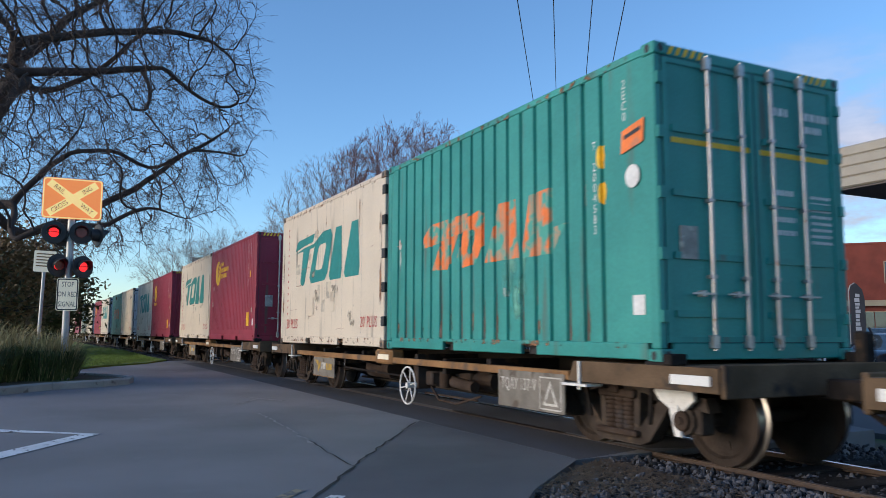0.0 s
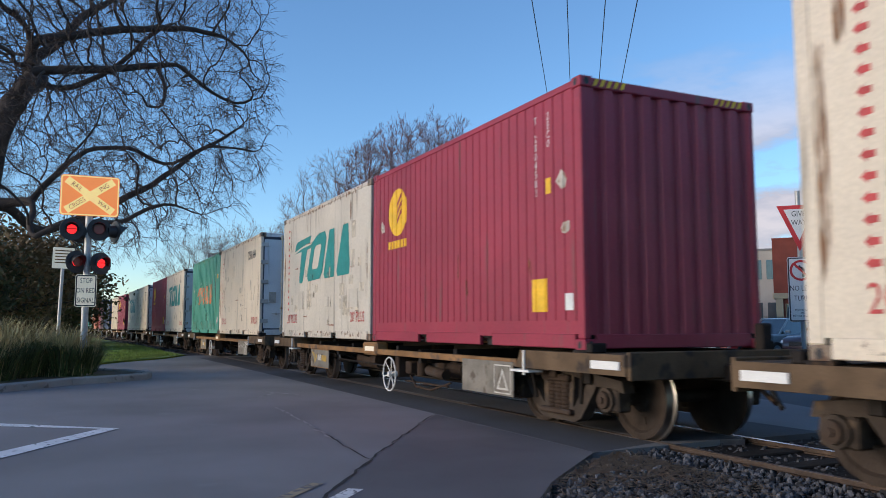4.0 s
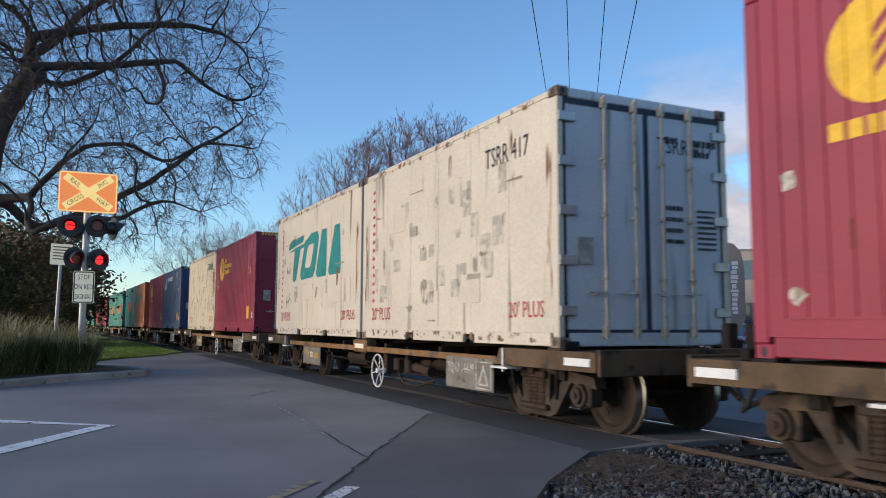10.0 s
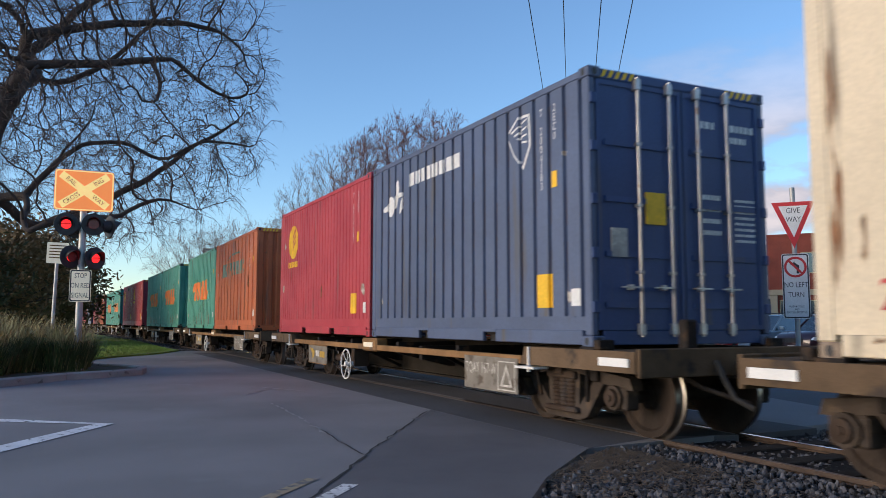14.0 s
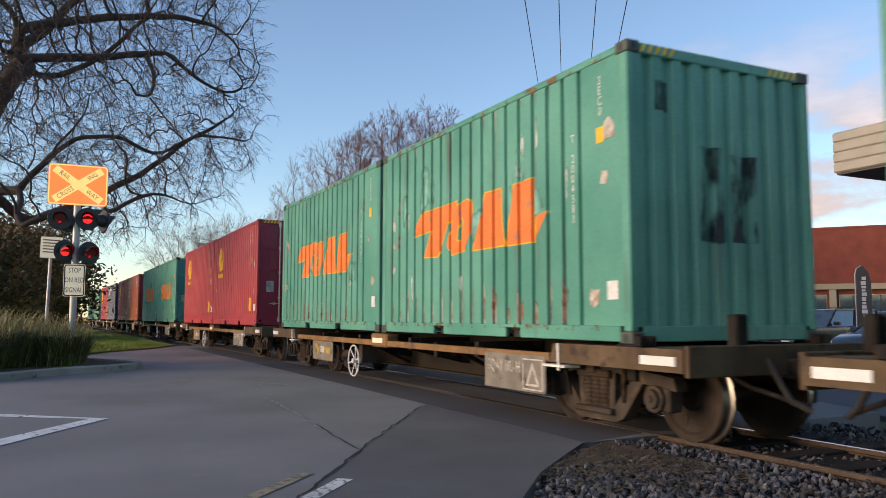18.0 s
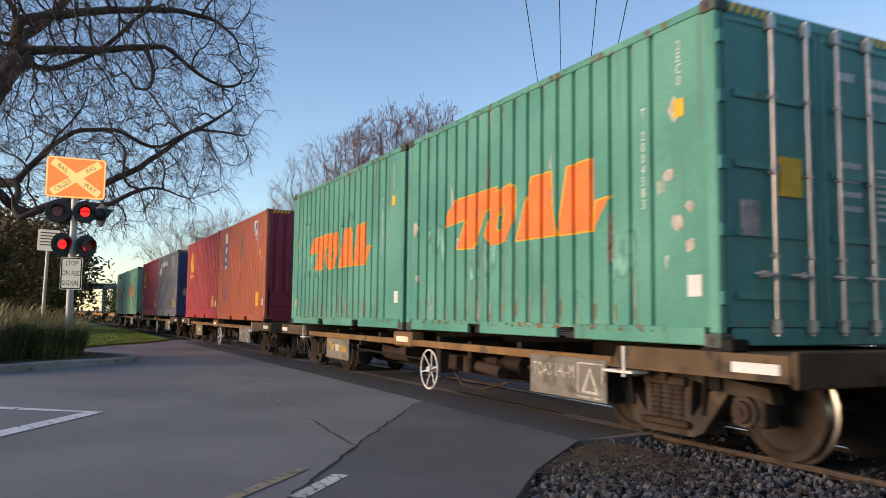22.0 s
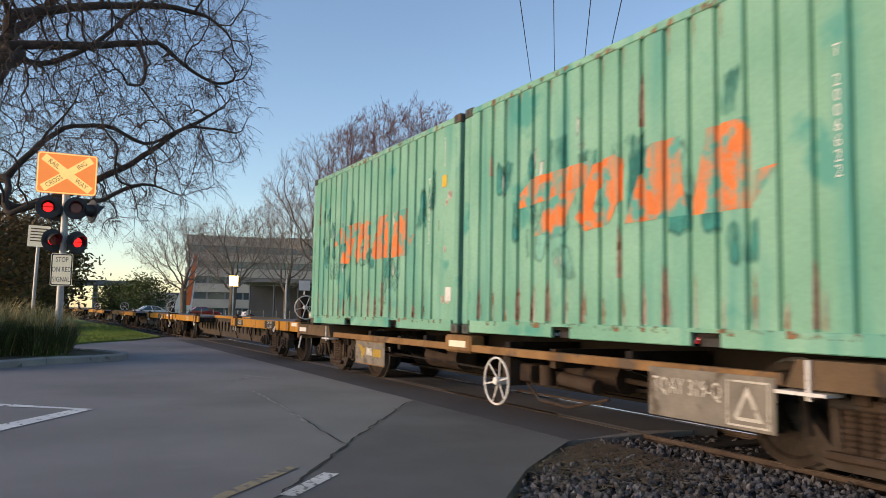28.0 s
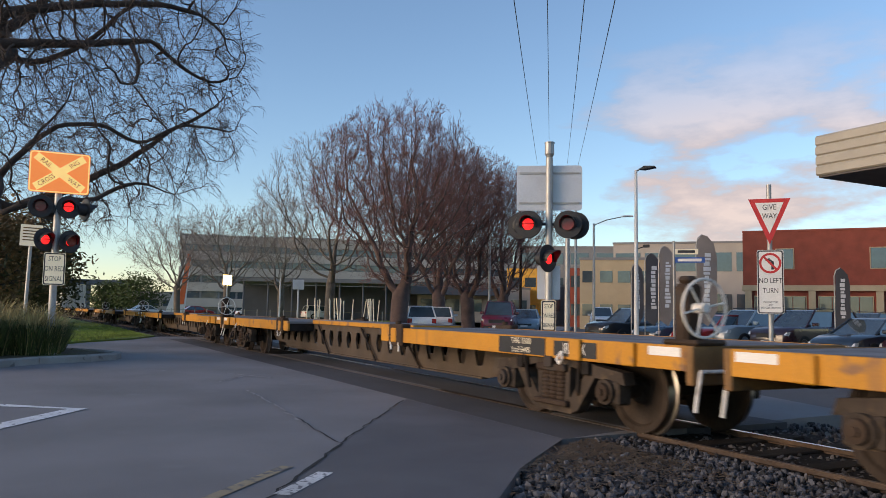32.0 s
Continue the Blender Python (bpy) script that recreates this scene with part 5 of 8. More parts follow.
    for sx in (-1, 1):
        w = part("wheelset", shared("wheelset", wheelset_mesh), None, b, at=(sx * 0.92, 0, 0.42))
        WHEELS.append(w)
    return b


WHEELS = []


def hand_wheel_geo(r):
    g = Geo()
    n = 28
    for i in range(n):
        a, b = 2 * math.pi * i / n, 2 * math.pi * (i + 1) / n
        g.cyl((r * math.cos(a), 0, r * math.sin(a)), (r * math.cos(b), 0, r * math.sin(b)), 0.0135, n=6, caps=False)
    for i in range(6):
        a = math.pi * i / 3 + 0.2
        g.cyl((0.03 * math.cos(a), 0.03, 0.03 * math.sin(a)), (r * math.cos(a), 0, r * math.sin(a)), 0.010, n=6)
    g.cyl((0, -0.02, 0), (0, 0.14, 0), 0.045, n=10)
    return g


def coupler_geo(sx):
    g = Geo().box(*sorted((sx * 6.6, sx * 7.40)), -0.09, 0.09, 0.62, 0.80, 0.02)
    g.box(*sorted((sx * 7.33, sx * 7.58)), -0.16, 0.14, 0.58, 0.84, 0.03)
    g.cyl((sx * 6.9, 0.45, 0.55), (sx * 7.3, 0.25, 0.42), 0.025, n=8)
    g.cyl((sx * 6.6, 0.45, 0.66), (sx * 6.9, 0.45, 0.55), 0.025, n=8)
    return g


def container_wagon():
    """Skeletal wagon for two boxes; leading end towards +x; origin on the railheads, amidships."""
    w = empty("container_wagon", "rust-brown skeletal container wagon with a white handbrake wheel", "wagon", "wagons of the train")
    L = w
    part("centre_sill", Geo().prism([(-6.7, 0.70), (-6.7, 0.90), (6.7, 0.90), (6.7, 0.70), (4.2, 0.68), (3.4, 0.30), (-3.4, 0.30), (-4.2, 0.68)], "y", -0.20, 0.20).box(-3.5, 3.5, -0.30, 0.30, 0.27, 0.30), M["sill_dust"], L, "dusty brown fish-belly sill")
    for sy in (-1, 1):
        ya, yb = sorted((sy * 1.16, sy * 1.25))
        part("side_sill", Geo().box(-4.9, 4.9, ya, yb, 0.70, 0.79, 0.008), M["wagon_tan"], L, "rusty yellow-brown side rail")
        for x in (-2.0, 2.0, 0.0):
            part("sill_bracket", Geo().box(x - 0.34, x + 0.34, *sorted((sy * 1.05, sy * 1.28)), 0.68, 0.90, 0.03) if x == 0 else Geo().box(x - 0.05, x + 0.05, *sorted((sy * 0.2, sy * 1.2)), 0.62, 0.82), M["wagon_tan"] if x == 0 else M["steel_dark"], L)
        part("reflector_strip", Geo().box(-0.20, 0.24, *sorted((sy * 1.27, sy * 1.287)), 0.75, 0.83), M["sign_cream"], L, "pale reflective strip")
        for sx in (-1, 1):
            part("reflector_strip", Geo().box(*sorted((sx * 6.42, sx * 6.86)), *sorted((sy * 1.285, sy * 1.302)), 0.755, 0.835), M["sign_white"], L, "white reflective strip")
            part("step_iron", Geo().box(*sorted((sx * 5.14, sx * 5.17)), *sorted((sy * 1.29, sy * 1.31)), 0.62, 0.90).box(*sorted((sx * 4.9, sx * 5.3)), *sorted((sy * 1.14, sy * 1.33)), 0.655, 0.68), M["white_paint"], L)
    for sx in (-1, 1):
        part("end_platform", Geo().prism([(sx * 4.95, 0.70), (sx * 5.05, 0.90), (sx * 6.94, 0.90), (sx * 6.94, 0.70)], "y", -1.285, 1.285).box(*sorted((sx * 6.94, sx * 6.99)), -1.27, 1.27, 0.66, 0.93, 0.01), M["platform_brown"], L, "brown rusted end platform")
        part("coupler", coupler_geo(sx), M["steel_dark"], L)
        part("end_post", Geo().box(*sorted((sx * 6.82, sx * 6.94)), 0.50, 0.66, 0.90, 1.20, 0.02), M["steel_dark"], L)
        part("air_hose", Geo().tube([(sx * 7.0, 0.35, 0.80), (sx * 7.12, 0.36, 0.62), (sx * 7.22, 0.34, 0.46), (sx * 7.36, 0.26, 0.38)], 0.028, 8), M["rubber"], L)
        for sy in (-1, 1):
            part("twistlock_bracket", Geo().box(sx * 6.36 - 0.05, sx * 6.36 + 0.05, *sorted((sy * 1.08, sy * 1.28)), 0.90, 1.0, 0.012).box(sx * 6.19 - 0.12, sx * 6.19 + 0.12, *sorted((sy * 1.10, sy * 1.27)), 0.88, 0.93, 0.01), M["steel_dark"], L)
    for x in (-3.2, -1.1, 1.1, 3.2):
        part("cross_bearer", Geo().prism([(-1.2, 0.68), (-1.2, 0.86), (1.2, 0.86), (1.2, 0.68), (0.3, 0.46), (-0.3, 0.46)], "x", x - 0.05, x + 0.05), M["steel_dark"], L)
    part("air_tank", Geo().cyl((-1.75, -0.72, 0.55), (-0.75, -0.72, 0.55), 0.17, n=16).cyl((-1.82, -0.72, 0.55), (-1.75, -0.72, 0.55), 0.08, 0.17, 16), M["steel_rust"], L, smooth=True)
    part("brake_cylinder", Geo().cyl((2.0, -0.62, 0.52), (2.5, -0.62, 0.52), 0.15, n=14).cyl((2.5, -0.62, 0.52), (2.95, -0.62, 0.50), 0.03, n=8).box(1.5, 2.0, -0.78, -0.46, 0.42, 0.64, 0.02), M["steel_rust"], L)
    part("brake_rod", Geo().cyl((-4.4, -0.5, 0.42), (4.4, -0.5, 0.42), 0.022, n=6).cyl((-4.2, -1.05, 0.55), (0.8, -1.1, 0.50), 0.016, n=6).cyl((0.3, -1.0, 0.30), (0.9, -1.0, 0.62), 0.02, n=6), M["steel_dark"], L)
    for sy in (-1, 1):
        part("handbrake_wheel", shared("handwheel", lambda: hand_wheel_geo(0.265).mesh("handbrake_wheel", M["white_paint"])), None, L, "white spoked wheel", at=pose(1.06, 1.32 * sy, 0.41, 0, 0, 0 if sy < 0 else 180))
        part("wheel_bracket", Geo().box(0.98, 1.14, *sorted((1.19 * sy, 0.9 * sy)), 0.36, 0.70, 0.01), M["steel_rust"], L)
        flip = pose(0, 0, 0, 0, 0, 0 if sy < 0 else 180)
        nb = part("number_board", shared("number_board", lambda: Geo().box(3.53, 4.85, -1.262, -1.245, 0.34, 0.75, 0.004).mesh("number_board", M["plate_grey"])), None, L, "grey hanging board with stencilled number", at=flip)
        for x in (3.58, 4.78):
            part("board_hanger", Geo().box(x - 0.02, x + 0.02, -1.245, -1.21, 0.5, 0.74), M["steel_rust"], L, at=flip)

        def triangle():
            g = Geo()
            def strip(pts):
                g.prism([(x + 0.74, z + 0.05) for x, z in pts], "y", -1.266, -1.2635)
            strip([(3.72, 0.36), (4.00, 0.36), (3.95, 0.385), (3.77, 0.385)])
            strip([(3.72, 0.36), (3.77, 0.385), (3.86, 0.56), (3.86, 0.62)])
            strip([(4.00, 0.36), (3.86, 0.62), (3.86, 0.56), (3.95, 0.385)])
            for x0, x1, z0, z1 in ((3.66, 4.06, 0.315, 0.33), (3.66, 4.06, 0.645, 0.66), (3.66, 3.675, 0.33, 0.645), (4.045, 4.06, 0.33, 0.645)):
                strip([(x0, z0), (x1, z0), (x1, z1), (x0, z1)])
            return g
        part("board_triangle", shared("board_triangle", lambda: triangle().mesh("board_triangle", M["stencil"])), None, nb)
        lb = part("livery_board", shared("livery_board", lambda: Geo().box(-3.68, -2.41, -1.262, -1.245, 0.32, 0.70, 0.004).mesh("livery_board", M["plate_grey"])), None, L, "grey board with a yellow wing shape", at=flip)
        part("wing_shape", shared("wing_shape", lambda: Geo().prism([(-3.60, 0.64), (-3.36, 0.62), (-3.28, 0.56), (-3.20, 0.62), (-3.24, 0.50), (-3.38, 0.40), (-3.40, 0.52)], "y", -1.266, -1.2635).mesh("wing_shape", M["wing_yellow"])), None, lb)
        part("yellow_bar", shared("yellow_bar", lambda: Geo().prism([(-2.88, 0.46), (-2.55, 0.46), (-2.55, 0.58), (-2.88, 0.58)], "y", -1.266, -1.2635).mesh("yellow_bar", M["wing_yellow"])), None, lb)
        part("pale_bar", shared("pale_bar", lambda: Geo().prism([(-3.16, 0.47), (-2.92, 0.47), (-2.92, 0.59), (-3.16, 0.59)], "y", -1.266, -1.2635).mesh("pale_bar", M["stencil"])), None, lb)
        part("board_edge", shared("board_edge", lambda: Geo().box(-3.68, -2.41, -1.266, -1.2635, 0.32, 0.335).box(-3.68, -2.41, -1.266, -1.2635, 0.685, 0.70).mesh("board_edge", M["wagon_tan"])), None, lb)
        part("brake_gear", Geo().cyl((1.55, sy * 0.95, 0.62), (1.55, sy * 0.95, 0.40), 0.09, n=10).cyl((1.9, sy * 1.0, 0.50), (2.5, sy * 1.0, 0.46), 0.075, n=10).box(1.2, 1.42, *sorted((sy * 0.85, sy * 1.1)), 0.42, 0.62, 0.02).cyl((1.1, sy * 1.05, 0.30), (2.6, sy * 1.02, 0.30), 0.014, n=6).tube([(1.3, sy * 1.05, 0.40), (1.6, sy * 1.08, 0.24), (2.1, sy * 1.06, 0.22), (2.7, sy * 1.02, 0.36)], 0.016, 6), M["steel_rust"], L, "dusty brake rigging", smooth=True)
        for x in (-2.6, 0.7):
            part("sill_strut", Geo().cyl((x, sy * 1.15, 0.72), (x + 0.25, sy * 0.28, 0.36), 0.028, n=6), M["steel_dark"], L)
    for x in (-5.36, 5.36):
        bogie(L, x)
    return w


def flat_wagon():
    """Long yellow spine wagon: broad ends over the bogies, a pierced fish-belly spine between; origin on the railheads, amidships."""
    w = empty("flat_wagon", "empty yellow flat wagon with a pierced brown centre sill", "wagon", "wagons of the train")
    for sx in (-1, 1):
        part("deck", Geo().box(*sorted((sx * 2.66, sx * 9.3)), -0.99, 0.99, 0.86, 0.915, 0.006), M["deck_grey"], w, "worn grey deck")
        for sy in (-1, 1):
            part("side_sill", Geo().box(*sorted((sx * 2.64, sx * 9.3)), *sorted((sy * 0.985, sy * 1.03)), 0.70, 0.92, 0.006), M["wagon_yellow"], w, "yellow side sill")
            for x in (8.6, 7.79, 3.21):
                part("stake_pocket", Geo().box(sx * x - 0.09, sx * x + 0.09, *sorted((sy * 1.03, sy * 1.075)), 0.70, 0.918, 0.012), M["wagon_yellow"], w)
            part("lashing_ring", Geo().tube([(sx * 7.55, sy * 1.05, 0.78), (sx * 7.50, sy * 1.08, 0.70), (sx * 7.55, sy * 1.08, 0.65), (sx * 7.60, sy * 1.08, 0.70), (sx * 7.55, sy * 1.05, 0.78)], 0.014, 6), M["white_paint"], w)
            part("securing_hook", Geo().cyl((sx * 3.05, sy * 1.04, 0.72), (sx * 3.15, sy * 1.07, 0.58), 0.018, n=6).cyl((sx * 3.38, sy * 1.05, 0.70), (sx * 3.38, sy * 1.05, 0.56), 0.018, n=6), M["white_paint"], w)
            part("pivot_block", Geo().box(*sorted((sx * 3.0, sx * 3.5)), *sorted((sy * 0.9, sy * 1.06)), 0.64, 0.98, 0.02).cyl((sx * 3.2, sy * 0.98, 0.98), (sx * 3.2, sy * 0.98, 1.03), 0.05, n=8), M["steel_rust"], w, "rusty container pivot")
    part("spine_flange", Geo().box(-2.64, 2.64, -0.46, 0.46, 0.865, 0.945, 0.006), M["wagon_yellow"], w, "yellow top flange")
    part("spine_top", Geo().box(-2.63, 2.63, -0.44, 0.44, 0.946, 0.952), M["deck_grey"], w)
    for sy in (-1, 1):
        g = Geo()
        ya, yb = sorted((sy * 0.385, sy * 0.42))
        half, zs = 0.26, (0.28, 0.43, 0.58, 0.745, 0.87)
        xs = [-5.4 + 0.03 + half + i * 2 * half for i in range(20)]
        g.prism([(-6.9, 0.87), (-5.37, 0.87), (-5.37, 0.36), (-5.7, 0.40)], "y", ya, yb)
        g.prism([(5.03, 0.87), (6.9, 0.87), (5.7, 0.40), (5.03, 0.28)], "y", ya, yb)
        for x in xs:
            a, b = x - half, x + half
            low = 0.28 if abs(x) < 4.9 else 0.36
            g.prism([(a, 0.87), (b, 0.87), (b, 0.745), (x + 0.09, 0.745), (x - 0.09, 0.745), (a, 0.745)], "y", ya, yb)
            g.prism([(a, 0.43), (x - 0.07, 0.43), (x + 0.07, 0.43), (b, 0.43), (b, low), (a, low)], "y", ya, yb)
            g.prism([(a, 0.745), (x - 0.09, 0.745), (x - 0.14, 0.59), (x - 0.07, 0.43), (a, 0.43)], "y", ya, yb)
            g.prism([(x + 0.09, 0.745), (b, 0.745), (b, 0.43), (x + 0.07, 0.43), (x + 0.14, 0.59)], "y", ya, yb)
        g.box(-4.9, 4.9, *sorted((sy * 0.36, sy * 0.46)), 0.255, 0.28)
        part("centre_sill", g, M["flat_brown"], w, "brown web with hexagonal holes")
        for x in (-2.2, 0.35, 2.2):
            part("tie_bar", Geo().cyl((x, sy * 0.47, 0.84), (x + 0.75, sy * 0.47, 0.27), 0.02, n=6), M["steel_dark"], w)
    for x in (-8.9, -6.0, -4.2, -2.7, 2.7, 4.2, 6.0, 8.9):
        part("cross_bearer", Geo().box(x - 0.04, x + 0.04, -0.98, 0.98, 0.70, 0.86), M["steel_dark"], w)
    for sx in (-1, 1):
        part("end_beam", Geo().box(*sorted((sx * 9.3, sx * 9.38)), -1.03, 1.03, 0.58, 0.92, 0.012), M["wagon_tan"], w)
        part("reflector_strip", Geo().box(*sorted((sx * 8.85, sx * 9.25)), -1.036, -1.031, 0.82, 0.90), M["sign_white"], w, "white reflective strip")
        part("uncoupling_lever", Geo().cyl((sx * 9.40, -0.95, 0.70), (sx * 9.40, -0.2, 0.70), 0.018, n=6).cyl((sx * 9.40, -0.95, 0.70), (sx * 9.40, -1.02, 0.36), 0.018, n=6), M["white_paint"], w)
        part("coupler", Geo().box(*sorted((sx * 9.2, sx * 9.59)), -0.14, 0.14, 0.58, 0.80, 0.02), M["steel_dark"], w)
    for x in (-7.3, 7.3):
        bogie(w, x)
    return w


M["flat_brown"] = mat("flat_brown", (0.066, 0.046, 0.030), 0.8, vary=0.25, scale=1.5, fine=40, bump=0.3, spots=((0.07, 0.055, 0.045), 0.25, 2.5))


def brake_stand(w, x):
    """Handwheel on a post at a flat wagon's end."""
    s = part("brake_post", Geo().box(x - 0.10, x + 0.06, -0.98, -0.76, 0.92, 1.46, 0.03).box(x - 0.22, x + 0.20, -1.0, -0.62, 0.92, 0.97, 0.02).box(x - 0.09, x + 0.05, -0.95, -0.79, 1.46, 1.53, 0.03), M["steel_rust"], w, "rusty post of a handbrake")
    part("handbrake_wheel", shared("handwheel_big", lambda: hand_wheel_geo(0.255).mesh("handbrake_wheel", M["white_paint"])), None, s, "white spoked wheel", at=pose(x + 0.17, -0.87, 1.245, 0, 0, 90))


TRAIN = []          # thing, its place behind the first leading edge, turned end for end
rnd = random.Random(5)
base_wagon = container_wagon()


def set_board(w, word, turned):
    """Stencilled number on the hanging board, kept upright and readable."""
    at = pose(0, 0, 0, 0, 0, 180 if turned else 0) @ Matrix.Translation((3.97, -1.266, 0.60)) @ FACE_NEAR
    part("lettering", letters(word, 0.19, M["stencil"], squeeze=0.72), None, w, "stencilled number", at=at)


NUMBERS = ["", "TQAY 137-V", "TQAY 052-C", "", "TQAY 161-Y", "", "TQAY 144-M", "TQAY 038-G", "TQAY 167-W", "TQAY 120-J", "TQAY 103-H", "TQAY 088-R", "TQAY 140-M", "TQAY 139-Q", "", "TQAY 319-Q", "", "", ""]
TURNED = (3, 4, 7, 8, 9, 10)
# how far the couplings of single wagons are stretched or pressed
SLACK = {0: 0.04, 1: 0.04, 4: -0.02, 5: -0.03, 6: -0.04, 8: -0.07, 9: 0.04, 11: -0.03, 12: 0.06, 14: 0.03}
for k in range(-1, 15):
    if k == -1:
        w = base_wagon
    else:
        w = copy_thing(base_wagon, Matrix())
        WHEELS.extend(o for o in w.children_recursive if o.name.startswith("wheelset"))
    TRAIN.append((w, -PITCH * k - HALF + SLACK.get(k, 0.0), k in TURNED))
for k in range(0, 15):
    w = TRAIN[k + 1][0]
    if NUMBERS[k + 1]:
        set_board(w, NUMBERS[k + 1], k in TURNED)
for k, pair in enumerate(LOADS):
    for j, spec in enumerate(pair):
        c = container(spec, rnd)
        TRAIN.append((c, -PITCH * k - HALF + SLACK.get(k, 0.0) + (3.176 if j == 0 else -3.176), False))
part("bearing_adapter", Geo().prism([(5.95, 0.66), (6.10, 0.80), (6.40, 0.78), (6.44, 0.60), (6.30, 0.50), (6.24, 0.56), (6.28, 0.28), (6.20, 0.28), (6.14, 0.52), (6.02, 0.58)], "y", -1.06, -1.02), M["white_paint"], TRAIN[1][0], "white-painted bearing adapter")
# the empty flats behind, then a few white boxes at the tail
FLAT = 19.12
flat0 = flat_wagon()
brake_stand(flat0, 9.2)
for k in range(6):
    w = flat0 if k == 0 else copy_thing(flat0, Matrix())
    if k:
        WHEELS.extend(o for o in w.children_recursive if o.name.startswith("wheelset"))
    TRAIN.append((w, -PITCH * 14 - 13.96 - FLAT * (k + 0.5), False))
second = TRAIN[-5][0]
for w, (xn, number), (xt, lines) in ((flat0, (3.8, "183935"), (7.0, "TARE 15600\nLoad 56400")), (second, (7.75, "IR139K"), (6.75, "TARE 15600\nLoad 56400"))):
    part("black_panel", Geo().box(xn - 0.36, xn + 0.36, -1.036, -1.031, 0.73, 0.89), M["black"], w, "black panel with white number")
    part("lettering", letters(number, 0.16, M["sign_white"], squeeze=0.8), None, w, at=Matrix.Translation((xn, -1.039, 0.81)) @ FACE_NEAR)
    part("black_panel", Geo().box(xt - 0.48, xt + 0.48, -1.036, -1.031, 0.715, 0.905), M["black"], w, "black panel with tare and load")
    part("lettering", letters(lines, 0.095, M["sign_cream"], squeeze=0.85), None, w, at=Matrix.Translation((xt, -1.039, 0.81)) @ FACE_NEAR)
part("chalk_word", letters("ENOH", 0.22, M["white_ink"], squeeze=0.85), None, flat0, "hand-painted white word", at=Matrix.Translation((-4.91, -1.035, 0.80)) @ FACE_NEAR)
tail0 = -PITCH * 14 - 13.96 - FLAT * 6
for k in range(3):
    w = copy_thing(base_wagon, Matrix())
    WHEELS.extend(o for o in w.children_recursive if o.name.startswith("wheelset"))
    TRAIN.append((w, tail0 - PITCH * (k + 0.5), False))
    for j in (3.176, -3.176):
        c = container(dict(paint="white_grey", style="deep", scuffs=1, label="plain off-white steel container"), rnd)
        TRAIN.append((c, tail0 - PITCH * (k + 0.5) + j, False))
LIFT = 0.92


def motions():
    """The whole train runs along the line, each wheel turning with it."""
    times = [float(t) for t in range(33)]
    for thing, back, turned in TRAIN:
        lift = LIFT if thing.name.startswith("shipping") else 0.0
        walk(thing, [(t, on_line(run(t) + back) @ pose(0, 0, lift, 0, 0, 180 if turned else 0)) for t in times])
    moving_wheels()


# ---- trees ----
class Wood:
    """Tapered round wood, one ring for each joint."""

    def __init__(self):
        self.v, self.f = [], []

    def limb(self, pts, radii, n):
        base = len(self.v)
        d = pts[1] - pts[0]
        u = d.orthogonal().normalized()
        for i, p in enumerate(pts):
            d = (pts[min(i + 1, len(pts) - 1)] - pts[max(i - 1, 0)]).normalized()
            u = (u - d * u.dot(d)).normalized()
            w = d.cross(u)
            r = radii[i]
            for k in range(n):
                t = 2 * math.pi * k / n
                self.v.append(p + u * (r * math.cos(t)) + w * (r * math.sin(t)))
        for i in range(len(pts) - 1):
            a, b = base + i * n, base + (i + 1) * n
            for k in range(n):
                self.f.append((a + k, a + (k + 1) % n, b + (k + 1) % n, b + k))
        self.f.append(tuple(range(base + (len(pts) - 1) * n, base + len(pts) * n)))


def spread_from(rnd, d, angle, turn):
    """A way that leaves d by angle, turned about it."""
    u = d.orthogonal().normalized()
    w = d.cross(u)
    return (d * math.cos(angle) + (u * math.cos(turn) + w * math.sin(turn)) * math.sin(angle)).normalized()


def stem(rnd, p, d, length, r0, r1, joints, wander, lift):
    pts, radii = [p.copy()], [r0]
    step = length / joints
    for i in range(joints):
        d = (d + Vector((rnd.gauss(0, wander), rnd.gauss(0, wander), rnd.gauss(0, wander) + lift))).normalized()
        p = p + d * step
        pts.append(p.copy())
        radii.append(r0 + (r1 - r0) * (i + 1) / joints)
    return pts, radii, d


